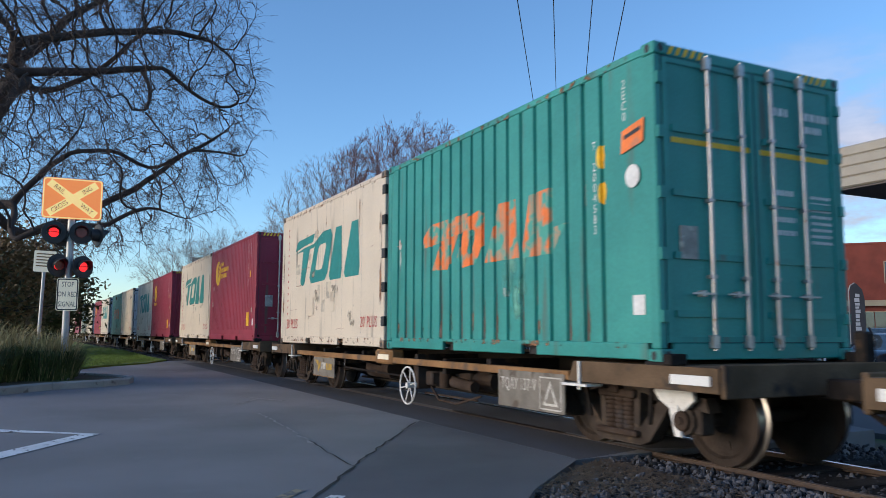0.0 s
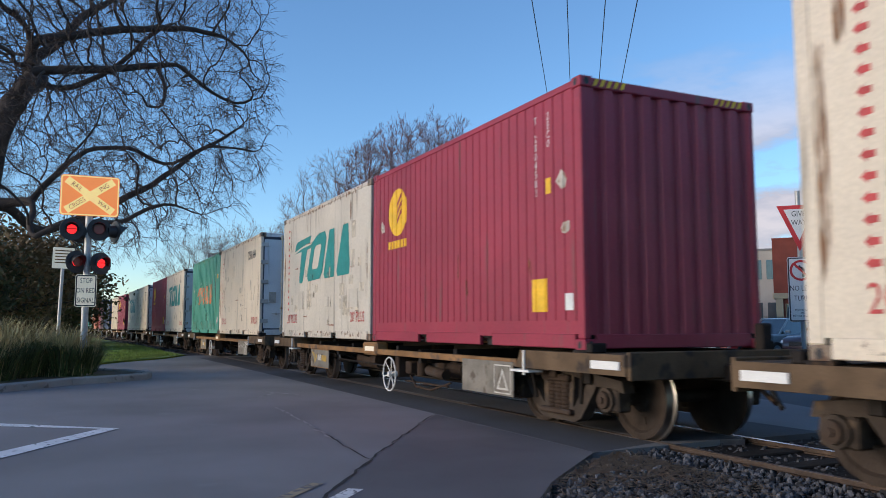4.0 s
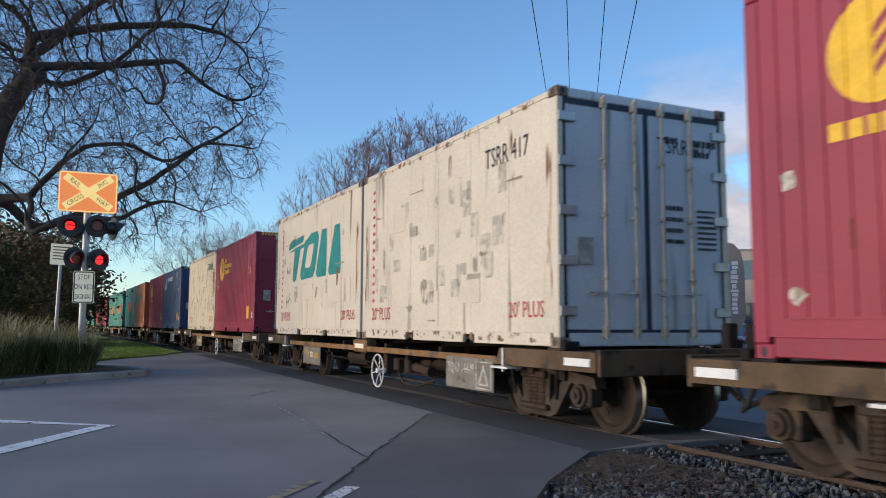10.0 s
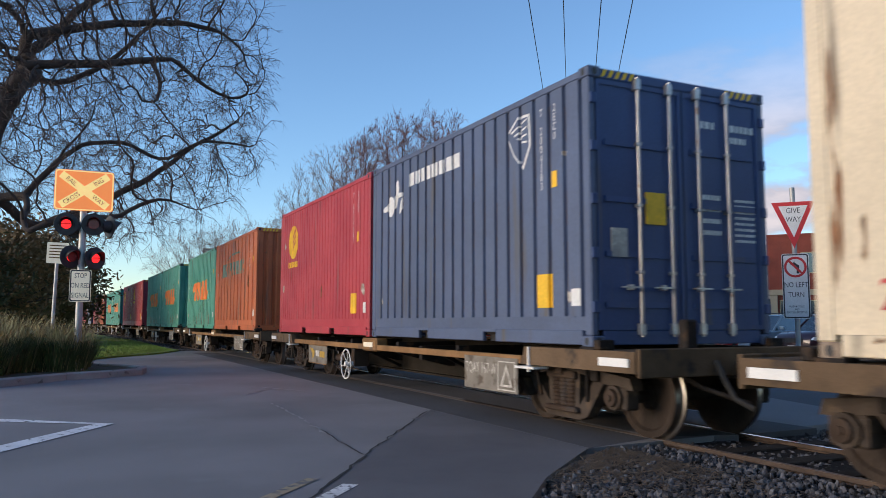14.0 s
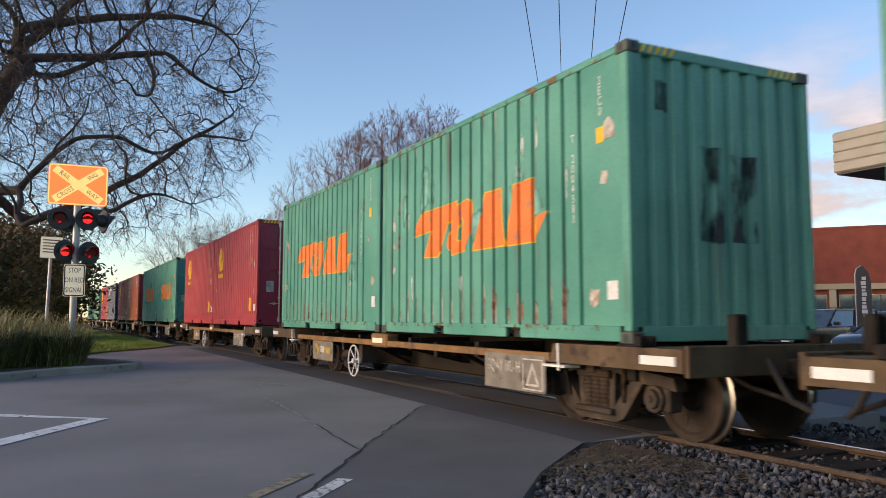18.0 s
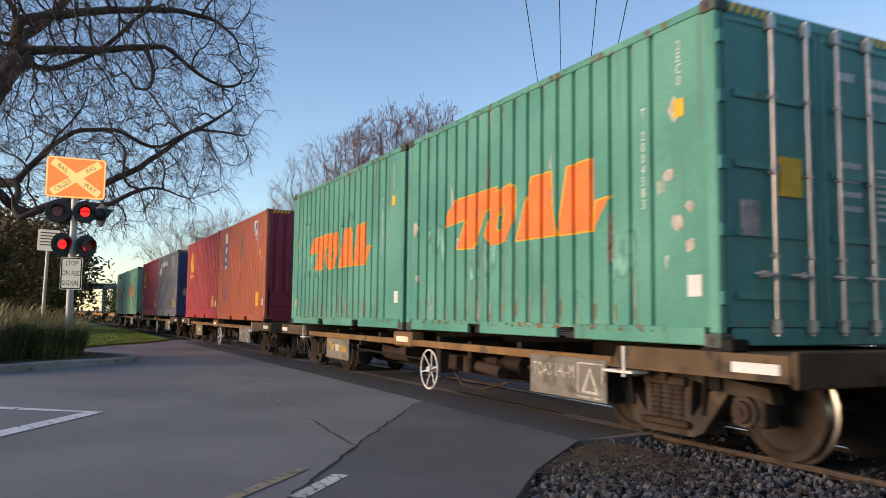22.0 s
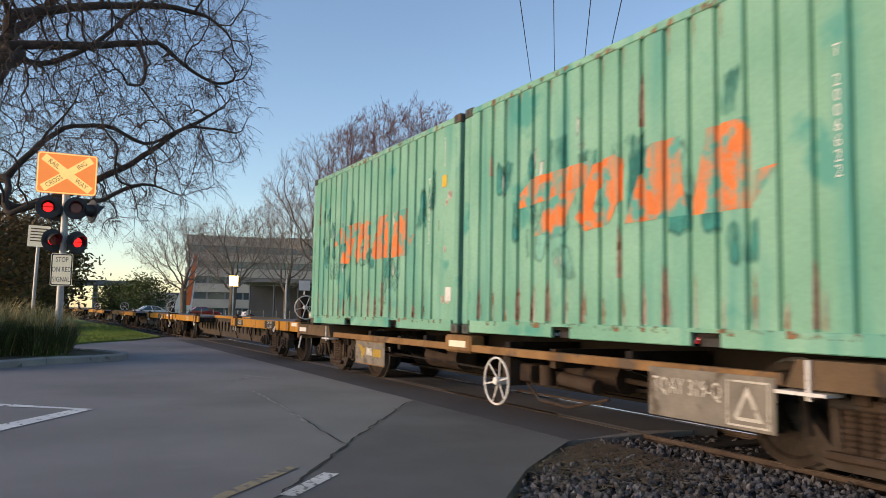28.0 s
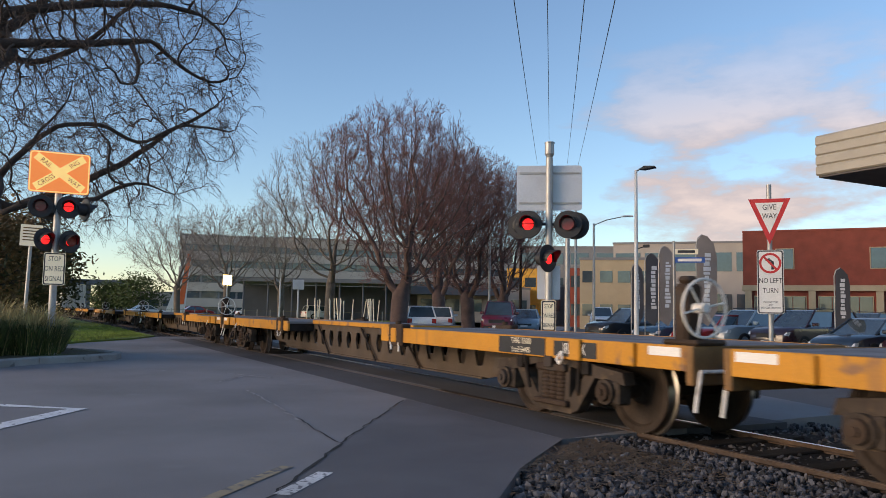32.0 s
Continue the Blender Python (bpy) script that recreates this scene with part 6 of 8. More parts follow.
def colonize(seed, trunk, targets, step, reach, kill, pull, wild=0.3, rounds=150, limbs=()):
    """Branches that grow towards scattered targets until each is met. Returns joints and each one's parent."""
    rng = np.random.default_rng(seed)
    pos = [np.array(p, float) for p in trunk]
    parent = [i - 1 for i in range(len(trunk))]
    for line in limbs:
        way = [np.array(p, float) for p in line]
        n = int(np.argmin([np.linalg.norm(p - way[0]) for p in pos]))
        for b in way:
            a = pos[n]
            cuts = max(1, round(np.linalg.norm(b - a) / step))
            for i in range(1, cuts + 1):
                pos.append(a + (b - a) * i / cuts + (rng.normal(0, 0.06, 3) if i < cuts else 0))
                parent.append(n)
                n = len(pos) - 1
    kids = [1] * len(pos)
    near = np.zeros(len(targets), int)
    dist = np.full(len(targets), 1e9)
    fresh = list(range(len(pos)))
    for _ in range(rounds):
        if not fresh or not len(targets):
            break
        p = np.array([pos[i] for i in fresh])
        d = np.sqrt(np.maximum((targets ** 2).sum(1)[:, None] + (p ** 2).sum(1)[None] - 2 * targets @ p.T, 0))
        k = d.argmin(1)
        best = d[np.arange(len(targets)), k]
        closer = best < dist
        near[closer], dist[closer] = np.array(fresh)[k[closer]], best[closer]
        alive = dist > kill
        targets, near, dist = targets[alive], near[alive], dist[alive]
        sel = dist < reach
        acc = {}
        for n, t, dd in zip(near[sel], targets[sel], dist[sel]):
            a = acc.setdefault(int(n), np.zeros(3))
            a += (t - pos[n]) / dd
        fresh = []
        for n, a in acc.items():
            if kids[n] > 3:
                continue
            ln = np.linalg.norm(a)
            if ln < 1e-3:
                continue
            a = a / ln + np.array((0, 0, pull)) + rng.normal(0, wild, 3)
            pos.append(pos[n] + a / np.linalg.norm(a) * step)
            parent.append(n)
            kids.append(0)
            kids[n] += 1
            fresh.append(len(pos) - 1)
    return pos, parent


def scatter(seed, n, inside, box):
    """Random targets inside a crown shape."""
    rng = np.random.default_rng(seed)
    lo, hi = np.array(box[0]), np.array(box[1])
    p = rng.uniform(lo, hi, (n * 4, 3))
    return p[inside(p)][:n]


def crown_tree(label, at, group, bark, twigs, seed, trunk, trunk_r, targets, step, reach, kill, pull, tip=0.008, twig_len=0.45, droop=-0.5, twig_count=2, twig_r=0.004, turn=0.0, store=None, wild=0.3, bud=0, limbs=()):
    """A bare tree: trunk and limbs as parts, boughs and fine twigs as two masses."""
    t = empty("tree", label, "tree", group, at=pose(*at, 0, 0, turn))
    if store and store in STORE:
        for nm, me, kind, lb in STORE[store]:
            o = part(nm, me, None, t, lb)
            if kind:
                o["kind"] = kind
        return t
    rnd = random.Random(seed)
    pos, parent = colonize(seed, trunk, targets, step, reach, kill, pull, wild, limbs=limbs)
    n = len(pos)
    kids = [[] for _ in range(n)]
    for i in range(1, n):
        kids[parent[i]].append(i)
    leaves = sum(1 for k in kids if not k)
    power = math.log(leaves) / math.log(trunk_r / tip)
    load = [0.0] * n
    for i in range(n - 1, -1, -1):
        if not kids[i]:
            load[i] = 1.0
        if i:
            load[parent[i]] += load[i]
    rad = [tip * w ** (1 / power) for w in load]
    vec = [Vector(p) for p in pos]
    paths, todo = [], [(0, None)]
    while todo:
        i, src = todo.pop()
        path = [src, i] if src is not None else [i]
        while kids[i]:
            ks = sorted(kids[i], key=lambda q: -load[q])
            todo += [(q, i) for q in ks[1:]]
            i = ks[0]
            path.append(i)
        if len(path) > 1:
            paths.append(path)
    boughs, fine = Wood(), Wood()
    made = []
    for j, path in enumerate(paths):
        pts = [vec[i] for i in path]
        for _ in range(1):
            pts = [pts[0]] + [(pts[k - 1] + pts[k] * 2 + pts[k + 1]) / 4 for k in range(1, len(pts) - 1)] + [pts[-1]]
        rr = [rad[i] for i in path]
        if len(path) > 2 and j:
            rr[0] = min(rr[0], rr[1] * 1.25)
        if j == 0 or rr[0] > 0.075:
            w = Wood()
            if j == 0:
                rr[0] *= 1.3
            w.limb(pts, rr, 12 if j == 0 else 8)
            nm = "limb" if j else "trunk"
            made.append((nm, quick(nm, w.v, w.f, bark, True), "", ""))
        elif rr[0] > 0.022:
            boughs.limb(pts, rr, 5)
        else:
            fine.limb(pts, rr, 3)
        # twigs along the thin wood
        for k in range(1, len(pts)):
            if rr[k] > tip * 3.2:
                continue
            d = (pts[k] - pts[k - 1]).normalized()
            for _ in range(twig_count + (1 if k == len(pts) - 1 else 0)):
                v = spread_from(rnd, d, rnd.uniform(0.3, 1.1), rnd.uniform(0, 6.283))
                ln = twig_len * rnd.uniform(0.4, 1.3)
                q = pts[k]
                tw = [q]
                for s in range(3):
                    v = (v + Vector((rnd.gauss(0, 0.22), rnd.gauss(0, 0.22), rnd.gauss(0, 0.2) + droop * 0.4))).normalized()
                    q = q + v * ln / 3
                    tw.append(q)
                fine.limb(tw, [twig_r * 1.5, twig_r * 1.2, twig_r, twig_r * 0.6], 3)
                for _ in range(bud):
                    s = rnd.choice((1, 2))
                    u = spread_from(rnd, v, rnd.uniform(0.4, 1.1), rnd.uniform(0, 6.283)) * ln * rnd.uniform(0.2, 0.45)
                    fine.limb([tw[s], tw[s] + u * 0.5 + Vector((0, 0, droop * 0.02)), tw[s] + u + Vector((0, 0, droop * 0.08))], [twig_r, twig_r * 0.9, twig_r * 0.6], 3)
    made.append(("branchwork", quick("branchwork", boughs.v, boughs.f, bark, True), "stuff", ""))
    made.append(("twig_mass", quick("twig_mass", fine.v, fine.f, twigs), "stuff", "mass of bare twigs"))
    for nm, me, kind, lb in made:
        o = part(nm, me, None, t, lb)
        if kind:
            o["kind"] = kind
    if store:
        STORE[store] = made
    return t


def leafy_tree(label, at, height, radius, trunk_r, leaf, bark, seed, clumps=60, leaves=70, size=0.16, squash=0.8, low=0.3):
    """Trunk, limbs and a crown of leaf clumps with gaps."""
    rnd = random.Random(seed)
    t = empty("tree", label, "tree", at=at)
    w = Wood()
    pts, rad, d = stem(rnd, Vector((0, 0, -0.15)), Vector((0, 0, 1)), height * 0.55, trunk_r, trunk_r * 0.6, 5, 0.06, 0.02)
    w.limb(pts, rad, 8)
    part("trunk", quick("trunk", w.v, w.f, bark, True), None, t)
    lw = Wood()
    v, f = [], []
    mid = Vector((0, 0, height * (low + (1 - low) / 2)))
    half = height * (1 - low) / 2
    for i in range(clumps):
        a, z = rnd.uniform(0, 6.283), rnd.uniform(-1, 1)
        rr = math.sqrt(max(0, 1 - z * z)) * rnd.uniform(0.55, 1.08)
        c = mid + Vector((math.cos(a) * rr * radius, math.sin(a) * rr * radius, z * half * rnd.uniform(0.8, 1.05)))
        if i < 14:
            q, qr, _ = stem(rnd, pts[rnd.choice((2, 3, 4))], (c - pts[3]).normalized(), (c - pts[3]).length, trunk_r * 0.35, 0.02, 4, 0.08, 0.0)
            lw.limb(q, qr, 5)
        cr = radius * rnd.uniform(0.16, 0.30)
        for _ in range(leaves):
            p = c + Vector((rnd.gauss(0, cr), rnd.gauss(0, cr), rnd.gauss(0, cr * squash)))
            n1 = Vector((rnd.gauss(0, 1), rnd.gauss(0, 1), rnd.gauss(0, 0.7))).normalized() * size * rnd.uniform(0.6, 1.4)
            n2 = n1.orthogonal().normalized() * size * rnd.uniform(0.3, 0.6)
            b = len(v)
            v += [p - n1, p - n2, p + n1, p + n2]
            f.append((b, b + 1, b + 2, b + 3))
    part("limbwork", quick("limbwork", lw.v, lw.f, bark, True), None, t)
    cr = part("crown", quick("crown", v, f, leaf), None, t, "crown of small leaves")
    cr["kind"] = "stuff"
    return t


def bearing(heading, dist):
    """The spot on the ground that many metres from the viewpoint."""
    a = radians(heading)
    return EYE[0] + dist * math.cos(a), EYE[1] + dist * math.sin(a)


# the wide old tree beside the road: its limbs reach over the crossing sign
tx, ty = bearing(186.5, 27)


def wide_crown(p):
    """A broad dome that hangs lower at its rim."""
    z = np.where(p[:, 2] > 8.6, (p[:, 2] - 8.6) / 7.5, (8.6 - p[:, 2]) / 5.7)
    r = (np.abs(p[:, 1]) / 9.3) ** 2.4 + (np.abs(p[:, 0]) / 6.2) ** 2.4 + z ** 2.4
    return (r < 1) & ((r > 0.1) | (p[:, 2] > 6)) & ((p[:, 2] > 5.2) | (p[:, 1] > 3.0))


def limb_way(dist, turns):
    """A limb's bends, each by its heading and climb seen from the road, that many metres off."""
    out = []
    for k, (heading, climb) in enumerate(turns):
        x, y = bearing(heading, dist)
        out.append((x - tx, y - ty, EYE[2] + dist * math.tan(radians(climb)) - 0.03))
    return out


MAIN_BOUGHS = [limb_way(25.5, ((183.3, 16.7), (180.0, 17.1), (175.4, 17.8), (174.0, 18.2), (172.0, 16.7), (170.0, 15.7), (168.1, 16.2))),
         limb_way(27.5, ((183.2, 15.8), (181.3, 15.6), (179.3, 16.6), (177.6, 17.8), (176.1, 19.6), (174.5, 20.8))),
         limb_way(29.0, ((183.3, 17.3), (181.5, 18.7), (180.2, 20.5), (177.5, 22.4))),
         limb_way(26.0, ((182.8, 8.3), (181.0, 10.7), (179.1, 13.5), (178.7, 15.4))),
         limb_way(28.0, ((182.0, 6.1), (177.5, 8.5), (174.7, 10.5), (172.6, 12.2), (169.6, 14.2))),
         limb_way(24.5, ((182.7, 5.8), (180.8, 6.9), (177.7, 7.1), (174.6, 8.6), (172.0, 7.9))),
         limb_way(26.5, ((183.4, 18.5), (178.4, 19.8), (173.7, 20.6), (171.0, 20.4), (169.0, 18.9)))]
MAIN_BOUGHS += [MAIN_BOUGHS[3][1:2] + limb_way(26.3, ((179.7, 11.9), (177.0, 12.2), (174.7, 11.2), (172.9, 12.2), (171.4, 12.8), (167.9, 12.6))),
          MAIN_BOUGHS[0][2:3] + limb_way(25.0, ((174.7, 16.5), (175.0, 15.0), (174.1, 13.8)))]
crown_tree("wide bare deciduous tree with drooping dark twigs", (tx, ty, 0.03), "", M["bark"], M["twig"], 11, [(0, 0.05 * i, -0.15 + 0.55 * i) for i in range(14)], 0.44,
           scatter(5, 6600, wide_crown, ((-6.2, -1.6, 2.9), (6.2, 9.3, 16.0))), 0.30, 2.2, 0.46, -0.05, tip=0.0080, twig_len=0.62, droop=-0.55, twig_count=2, twig_r=0.0042, wild=0.55, bud=2, limbs=MAIN_BOUGHS)


def dome(radius, height, low):
    """A rounded crown, narrow at its foot."""
    def inside(p):
        h = np.clip((p[:, 2] - low) / (height - low), 0, 1)
        w = radius * np.clip(h / 0.40, 0.30, 1) ** 0.7 * np.sqrt(np.clip(1 - ((h - 0.45) / 0.55).clip(0) ** 2.2, 0, 1))
        return (p[:, 0] ** 2 + p[:, 1] ** 2) < w * w
    return inside


# the park's vase-shaped trees
for hd, dist, hgt, rad_, low, tr, seed, turn, store in ((155.9, 41, 12.3, 5.0, 2.6, 0.46, 21, 0, "red_a"), (153.0, 48, 11.6, 4.6, 2.8, 0.42, 22, 0, "red_b"),
                                                        (150.7, 53, 12.3, 5.0, 2.6, 0.46, 21, 130, "red_a"), (148.2, 57, 11.6, 4.6, 2.8, 0.42, 22, 200, "red_b")):
    x, y = bearing(hd, dist)
    crown_tree("tall rounded bare tree with reddish brown twigs", (x, y, 0.0), "park trees", M["bark_red"], M["twig_red"], seed, [(0, 0.02 * i, -0.15 + 0.45 * i) for i in range(6)], tr,
               scatter(seed, 3600, dome(rad_, hgt, low), ((-rad_, -rad_, low), (rad_, rad_, hgt))), 0.30, 3.0, 0.46, 0.30, tip=0.007, twig_len=0.62, droop=0.55, twig_count=3, twig_r=0.0055, wild=0.35, bud=3, turn=turn, store=store)
for hd, dist, hgt, rad_, low, tr, seed, turn, store in ((161.0, 50, 12.4, 5.2, 3.2, 0.30, 31, 0, "pale_a"), (168.3, 66, 9.5, 5.0, 2.8, 0.28, 32, 0, "pale_b"),
                                                        (171.5, 74, 9.5, 5.0, 2.8, 0.28, 32, 140, "pale_b"), (164.4, 78, 12.4, 5.2, 3.2, 0.30, 31, 220, "pale_a")):
    x, y = bearing(hd, dist)
    crown_tree("slender pale bare tree in the park", (x, y, 0.0), "park trees", M["bark_pale"], M["twig_pale"], seed, [(0, 0.02 * i, -0.15 + 0.5 * i) for i in range(7)], tr,
               scatter(seed, 1900, dome(rad_, hgt, low), ((-rad_, -rad_, low), (rad_, rad_, hgt))), 0.4, 3.5, 0.60, 0.30, tip=0.008, twig_len=0.75, droop=0.5, twig_count=3, twig_r=0.0048, wild=0.35, bud=2, turn=turn, store=store)
# evergreens left of the line, and far ones
for hd, dist, h, r, leaf, seed in ((184.0, 48, 6.5, 3.6, "leaf_bronze", 41), (181.6, 58, 6.4, 3.2, "leaf_dark", 42), (188.0, 44, 5.0, 3.4, "leaf_dark", 43), (180.9, 90, 6.0, 3.0, "leaf_dark", 44), (183.2, 62, 7.6, 3.4, "leaf_bronze", 48)):
    x, y = bearing(hd, dist)
    leafy_tree("dense dark evergreen tree beside the lawn", (x, y, 0.0), h, r, 0.2, M[leaf], M["bark"], seed, clumps=80, leaves=90, size=0.17, low=0.14)
for hd, dist, h, r, seed in ((173.9, 150, 6.2, 4.4, 45), (176.0, 160, 5.2, 3.0, 46), (170.9, 150, 5.0, 2.2, 47)):
    x, y = bearing(hd, dist)
    leafy_tree("rounded green tree far behind the track", (x, y, 0.0), h, r, 0.3, M["leaf_green"], M["bark"], seed, clumps=70, leaves=60, size=0.24, low=0.1)


# ---- kerb island with tussocks ----
island = [(-15.4, -4.42), (-14.9, -4.95), (-14.33, -5.92), (-13.0, -7.0), (-11.6, -8.4), (-11, -10), (-17, -12), (-21, -8.4), (-19.5, -6.2), (-17.2, -4.6), (-16.2, -4.25)]
kerb = empty("kerb_island", "raised traffic island with a pale concrete kerb", "kerb", kind="structure")
for i in range(len(island)):
    a, b = Vector((*island[i], 0)), Vector((*island[(i + 1) % len(island)], 0))
    d = (b - a).normalized()
    n = Vector((-d.y, d.x, 0)) * 0.16
    g = Geo()
    e = d * 0.004
    n = -n
    pts = [a + e, b - e, b - e + n, a + e + n]
    k = 0.035
    g.add([(*p.xy, -0.05) for p in pts] + [(*p.xy, 0.12) for p in pts] + [(*(p + (n * (0.2 if j < 2 else -0.2))).xy, 0.15) for j, p in enumerate(pts)],
          [(0, 1, 5, 4), (1, 2, 6, 5), (2, 3, 7, 6), (3, 0, 4, 7), (4, 5, 9, 8), (5, 6, 10, 9), (6, 7, 11, 10), (7, 4, 8, 11), (8, 9, 10, 11)])
    part("kerbstone", g, M["concrete"], kerb)
sheet("island_soil", [(x + (-16 - x) * 0.03, y + (-7.5 - y) * 0.03) for x, y in island], 0.10, M["earth"], "bare soil of a planted traffic island", 0.1)
rnd = random.Random(8)


def tussock(at, r, h, n, leaf, dry, rnd):
    t = empty("tussock", "rounded clump of dark green grassy leaves with pale tips", "shrub", "tussocks on the island", at=at)
    for nm, m, cnt, up in (("foliage", leaf, n, 1.0), ("dry_growth", dry, n // 4, 1.35)):
        v, f = [], []
        for _ in range(cnt):
            a, q = rnd.uniform(0, 6.283), rnd.uniform(0.05, 0.55) * r
            p = Vector((math.cos(a) * q, math.sin(a) * q, 0))
            out = Vector((math.cos(a + rnd.gauss(0, 0.5)), math.sin(a + rnd.gauss(0, 0.5)), 0))
            ln = h * rnd.uniform(0.6, 1.15) * up
            bend = rnd.uniform(0.35, 1.0) * (1.0 if up == 1 else 0.5)
            side = Vector((-out.y, out.x, 0)) * 0.007
            b = len(v)
            m1 = p + out * ln * bend * 0.35 + Vector((0, 0, ln * 0.62))
            m2 = p + out * ln * bend * 0.95 + Vector((0, 0, ln * (0.95 - bend * 0.45)))
            v += [p - side, p + side, m1 + side, m1 - side, m2]
            f += [(b, b + 1, b + 2, b + 3), (b + 3, b + 2, b + 4)]
        o = part(nm, quick(nm, v, f, m), None, t)
        o["kind"] = "stuff"
    return t


for x, y, r, h in ((-16.3, -6.1, 1.1, 1.0), (-16.0, -7.2, 1.3, 1.15), (-17.6, -6.9, 1.2, 1.15), (-15.0, -7.6, 1.2, 1.0), (-18.6, -7.9, 1.3, 1.25), (-16.6, -8.5, 1.4, 1.3), (-14.0, -8.4, 1.1, 1.0), (-17.3, -5.9, 0.9, 0.95)):
    tussock((x, y, 0.1), r, h * 0.92, 1900, M["tussock"], M["tussock_dry"], rnd)


# ---- signs and signals ----
def facing(x, y, z, heading):
    """A frame whose local -y looks along heading (degrees)."""
    return pose(x, y, z, 0, 0, heading + 90)


ADDED_SHUTTERS = []


def lamp_unit(parent, x, z, lit, turn=0.0, y=-0.12, name="signal_lamp", flash=0):
    """Round black target with a hooded lens; local -y is its front."""
    at = Matrix.Translation((x, y, z)) @ pose(0, 0, 0, 0, 0, turn)
    t = part(name, shared("target", lambda: Geo().lathe([(0.0, 0.012), (0.25, 0.012), (0.255, 0.0), (0.25, -0.012), (0.15, -0.014), (0.0, -0.014)], (0, 0, 0), "y", 28).lathe([(0.0, 0.22), (0.12, 0.20), (0.15, 0.012)], (0, 0, 0), "y", 16).mesh("signal_lamp", M["black"], smooth=True)), None, parent, "black round target", at=at)
    def hood():
        g = Geo()
        v, n = [], 14
        for i in range(n + 1):
            a = math.pi * (-0.12 + 1.24 * i / n)
            v += [(0.155 * math.cos(a), -0.014, 0.155 * math.sin(a)), (0.15 * math.cos(a), -0.10 - 0.16 * max(0, math.sin(a)), 0.15 * math.sin(a) - 0.01)]
        g.add(v, [(2 * i, 2 * i + 1, 2 * i + 3, 2 * i + 2) for i in range(n)])
        return g
    part("hood", shared("hood", lambda: hood().mesh("hood", M["black"])), None, t)
    part("lens", shared(("lens", lit), lambda: Geo().lathe([(0.0, -0.045), (0.065, -0.038), (0.105, -0.018)], (0, 0, 0), "y", 20).mesh("lens", M[lit], smooth=True)), None, t, "red lens")
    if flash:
        # added disc covers the lens by turns, instead of the lamp switching
        sh = part("shutter", shared("shutter", lambda: Geo().cyl((0, -0.004, 0), (0, 0.004, 0), 0.112, n=18).mesh("shutter", M["lens_off"])), None, t, "dark red disc added over the lens to mimic flashing", at=(0, -0.06, 0))
        ADDED_SHUTTERS.append((sh, flash))
    return t


def round_corners(w, h, r, n=4):
    out = []
    for cx, cz, a0 in ((w / 2 - r, h / 2 - r, 0), (-w / 2 + r, h / 2 - r, 90), (-w / 2 + r, -h / 2 + r, 180), (w / 2 - r, -h / 2 + r, 270)):
        for i in range(n + 1):
            a = radians(a0 + 90 * i / n)
            out.append((cx + r * math.cos(a), cz + r * math.sin(a)))
    return out


def board(parent, name, w, h, z, m, y=-0.06, x=0.0, rim=None, r=0.05, label=""):
    b = part(name, Geo().prism([(x + a, z + c) for a, c in round_corners(w, h, r)], "y", y, y + 0.012), m, parent, label)
    if rim:
        g = Geo()
        o, i = round_corners(w - 0.02, h - 0.02, r), round_corners(w - 0.07, h - 0.07, r * 0.7)
        n = len(o)
        g.add([(x + a, y - 0.0015, z + c) for a, c in o] + [(x + a, y - 0.0015, z + c) for a, c in i], [(k, (k + 1) % n, n + (k + 1) % n, n + k) for k in range(n)])
        part("border", g, rim, b)
    return b


def words(parent, body, size, m, x, z, y, squeeze=0.8, turn=0.0):
    part("lettering", letters(body, size, m, squeeze=squeeze), None, parent, at=Matrix.Translation((x, y, z)) @ FACE_NEAR @ pose(0, 0, 0, 0, 0, turn))


sig = empty("crossing_signal", "railway crossing signal with glowing orange board and red lamps", "signal", "crossing signals", at=facing(-16.1, -5.73, 0.1, -1))
part("post", Geo().cyl((0, 0, 0), (0, 0, 4.3), 0.075, n=16).cyl((0, 0, 0), (0, 0, 0.03), 0.16, n=14), M["pole"], sig, "grey steel post", smooth=True)
xb = board(sig, "cross_board", 1.22, 0.92, 4.03, M["sign_orange_glow"], y=-0.12, rim=M["sign_glow"], r=0.07, label="orange board whose emission stands in for headlamp light")
for turn in (36, -36):
    a = radians(turn)
    g = Geo()
    c, s = math.cos(a), math.sin(a)
    pts = [(-0.60, -0.085), (0.60, -0.085), (0.60, 0.085), (-0.60, 0.085)]
    yy = -0.1235 if turn > 0 else -0.1265
    g.add([(p * c - q * s, yy, 4.03 + p * s + q * c) for p, q in pts], [(0, 1, 2, 3)])
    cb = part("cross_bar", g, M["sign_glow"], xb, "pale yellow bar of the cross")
    for body, off in ((("RAIL", -0.34), ("WAY", 0.36)) if turn < 0 else (("CROSS", -0.32), ("ING", 0.36))):
        words(cb, body, 0.15, M["sign_ink"] if "sign_ink" in M else M["wagon_tan"], off * c, 4.03 + off * s, yy - 0.0015, 0.85, turn)
part("lamp_arm", Geo().cyl((-0.42, 0, 3.27), (0.52, 0, 3.27), 0.03, n=8).cyl((-0.02, 0, 2.62), (0.36, 0.05, 2.62), 0.025, n=8), M["black"], sig)
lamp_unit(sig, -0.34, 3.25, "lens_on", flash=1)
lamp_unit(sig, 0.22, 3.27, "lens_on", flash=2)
lamp_unit(sig, 0.56, 3.25, "lens_off", 115, y=0.02)
lamp_unit(sig, -0.14, 3.22, "lens_off", 175, y=0.12)
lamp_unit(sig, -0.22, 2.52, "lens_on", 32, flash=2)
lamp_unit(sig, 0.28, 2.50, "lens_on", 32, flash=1)
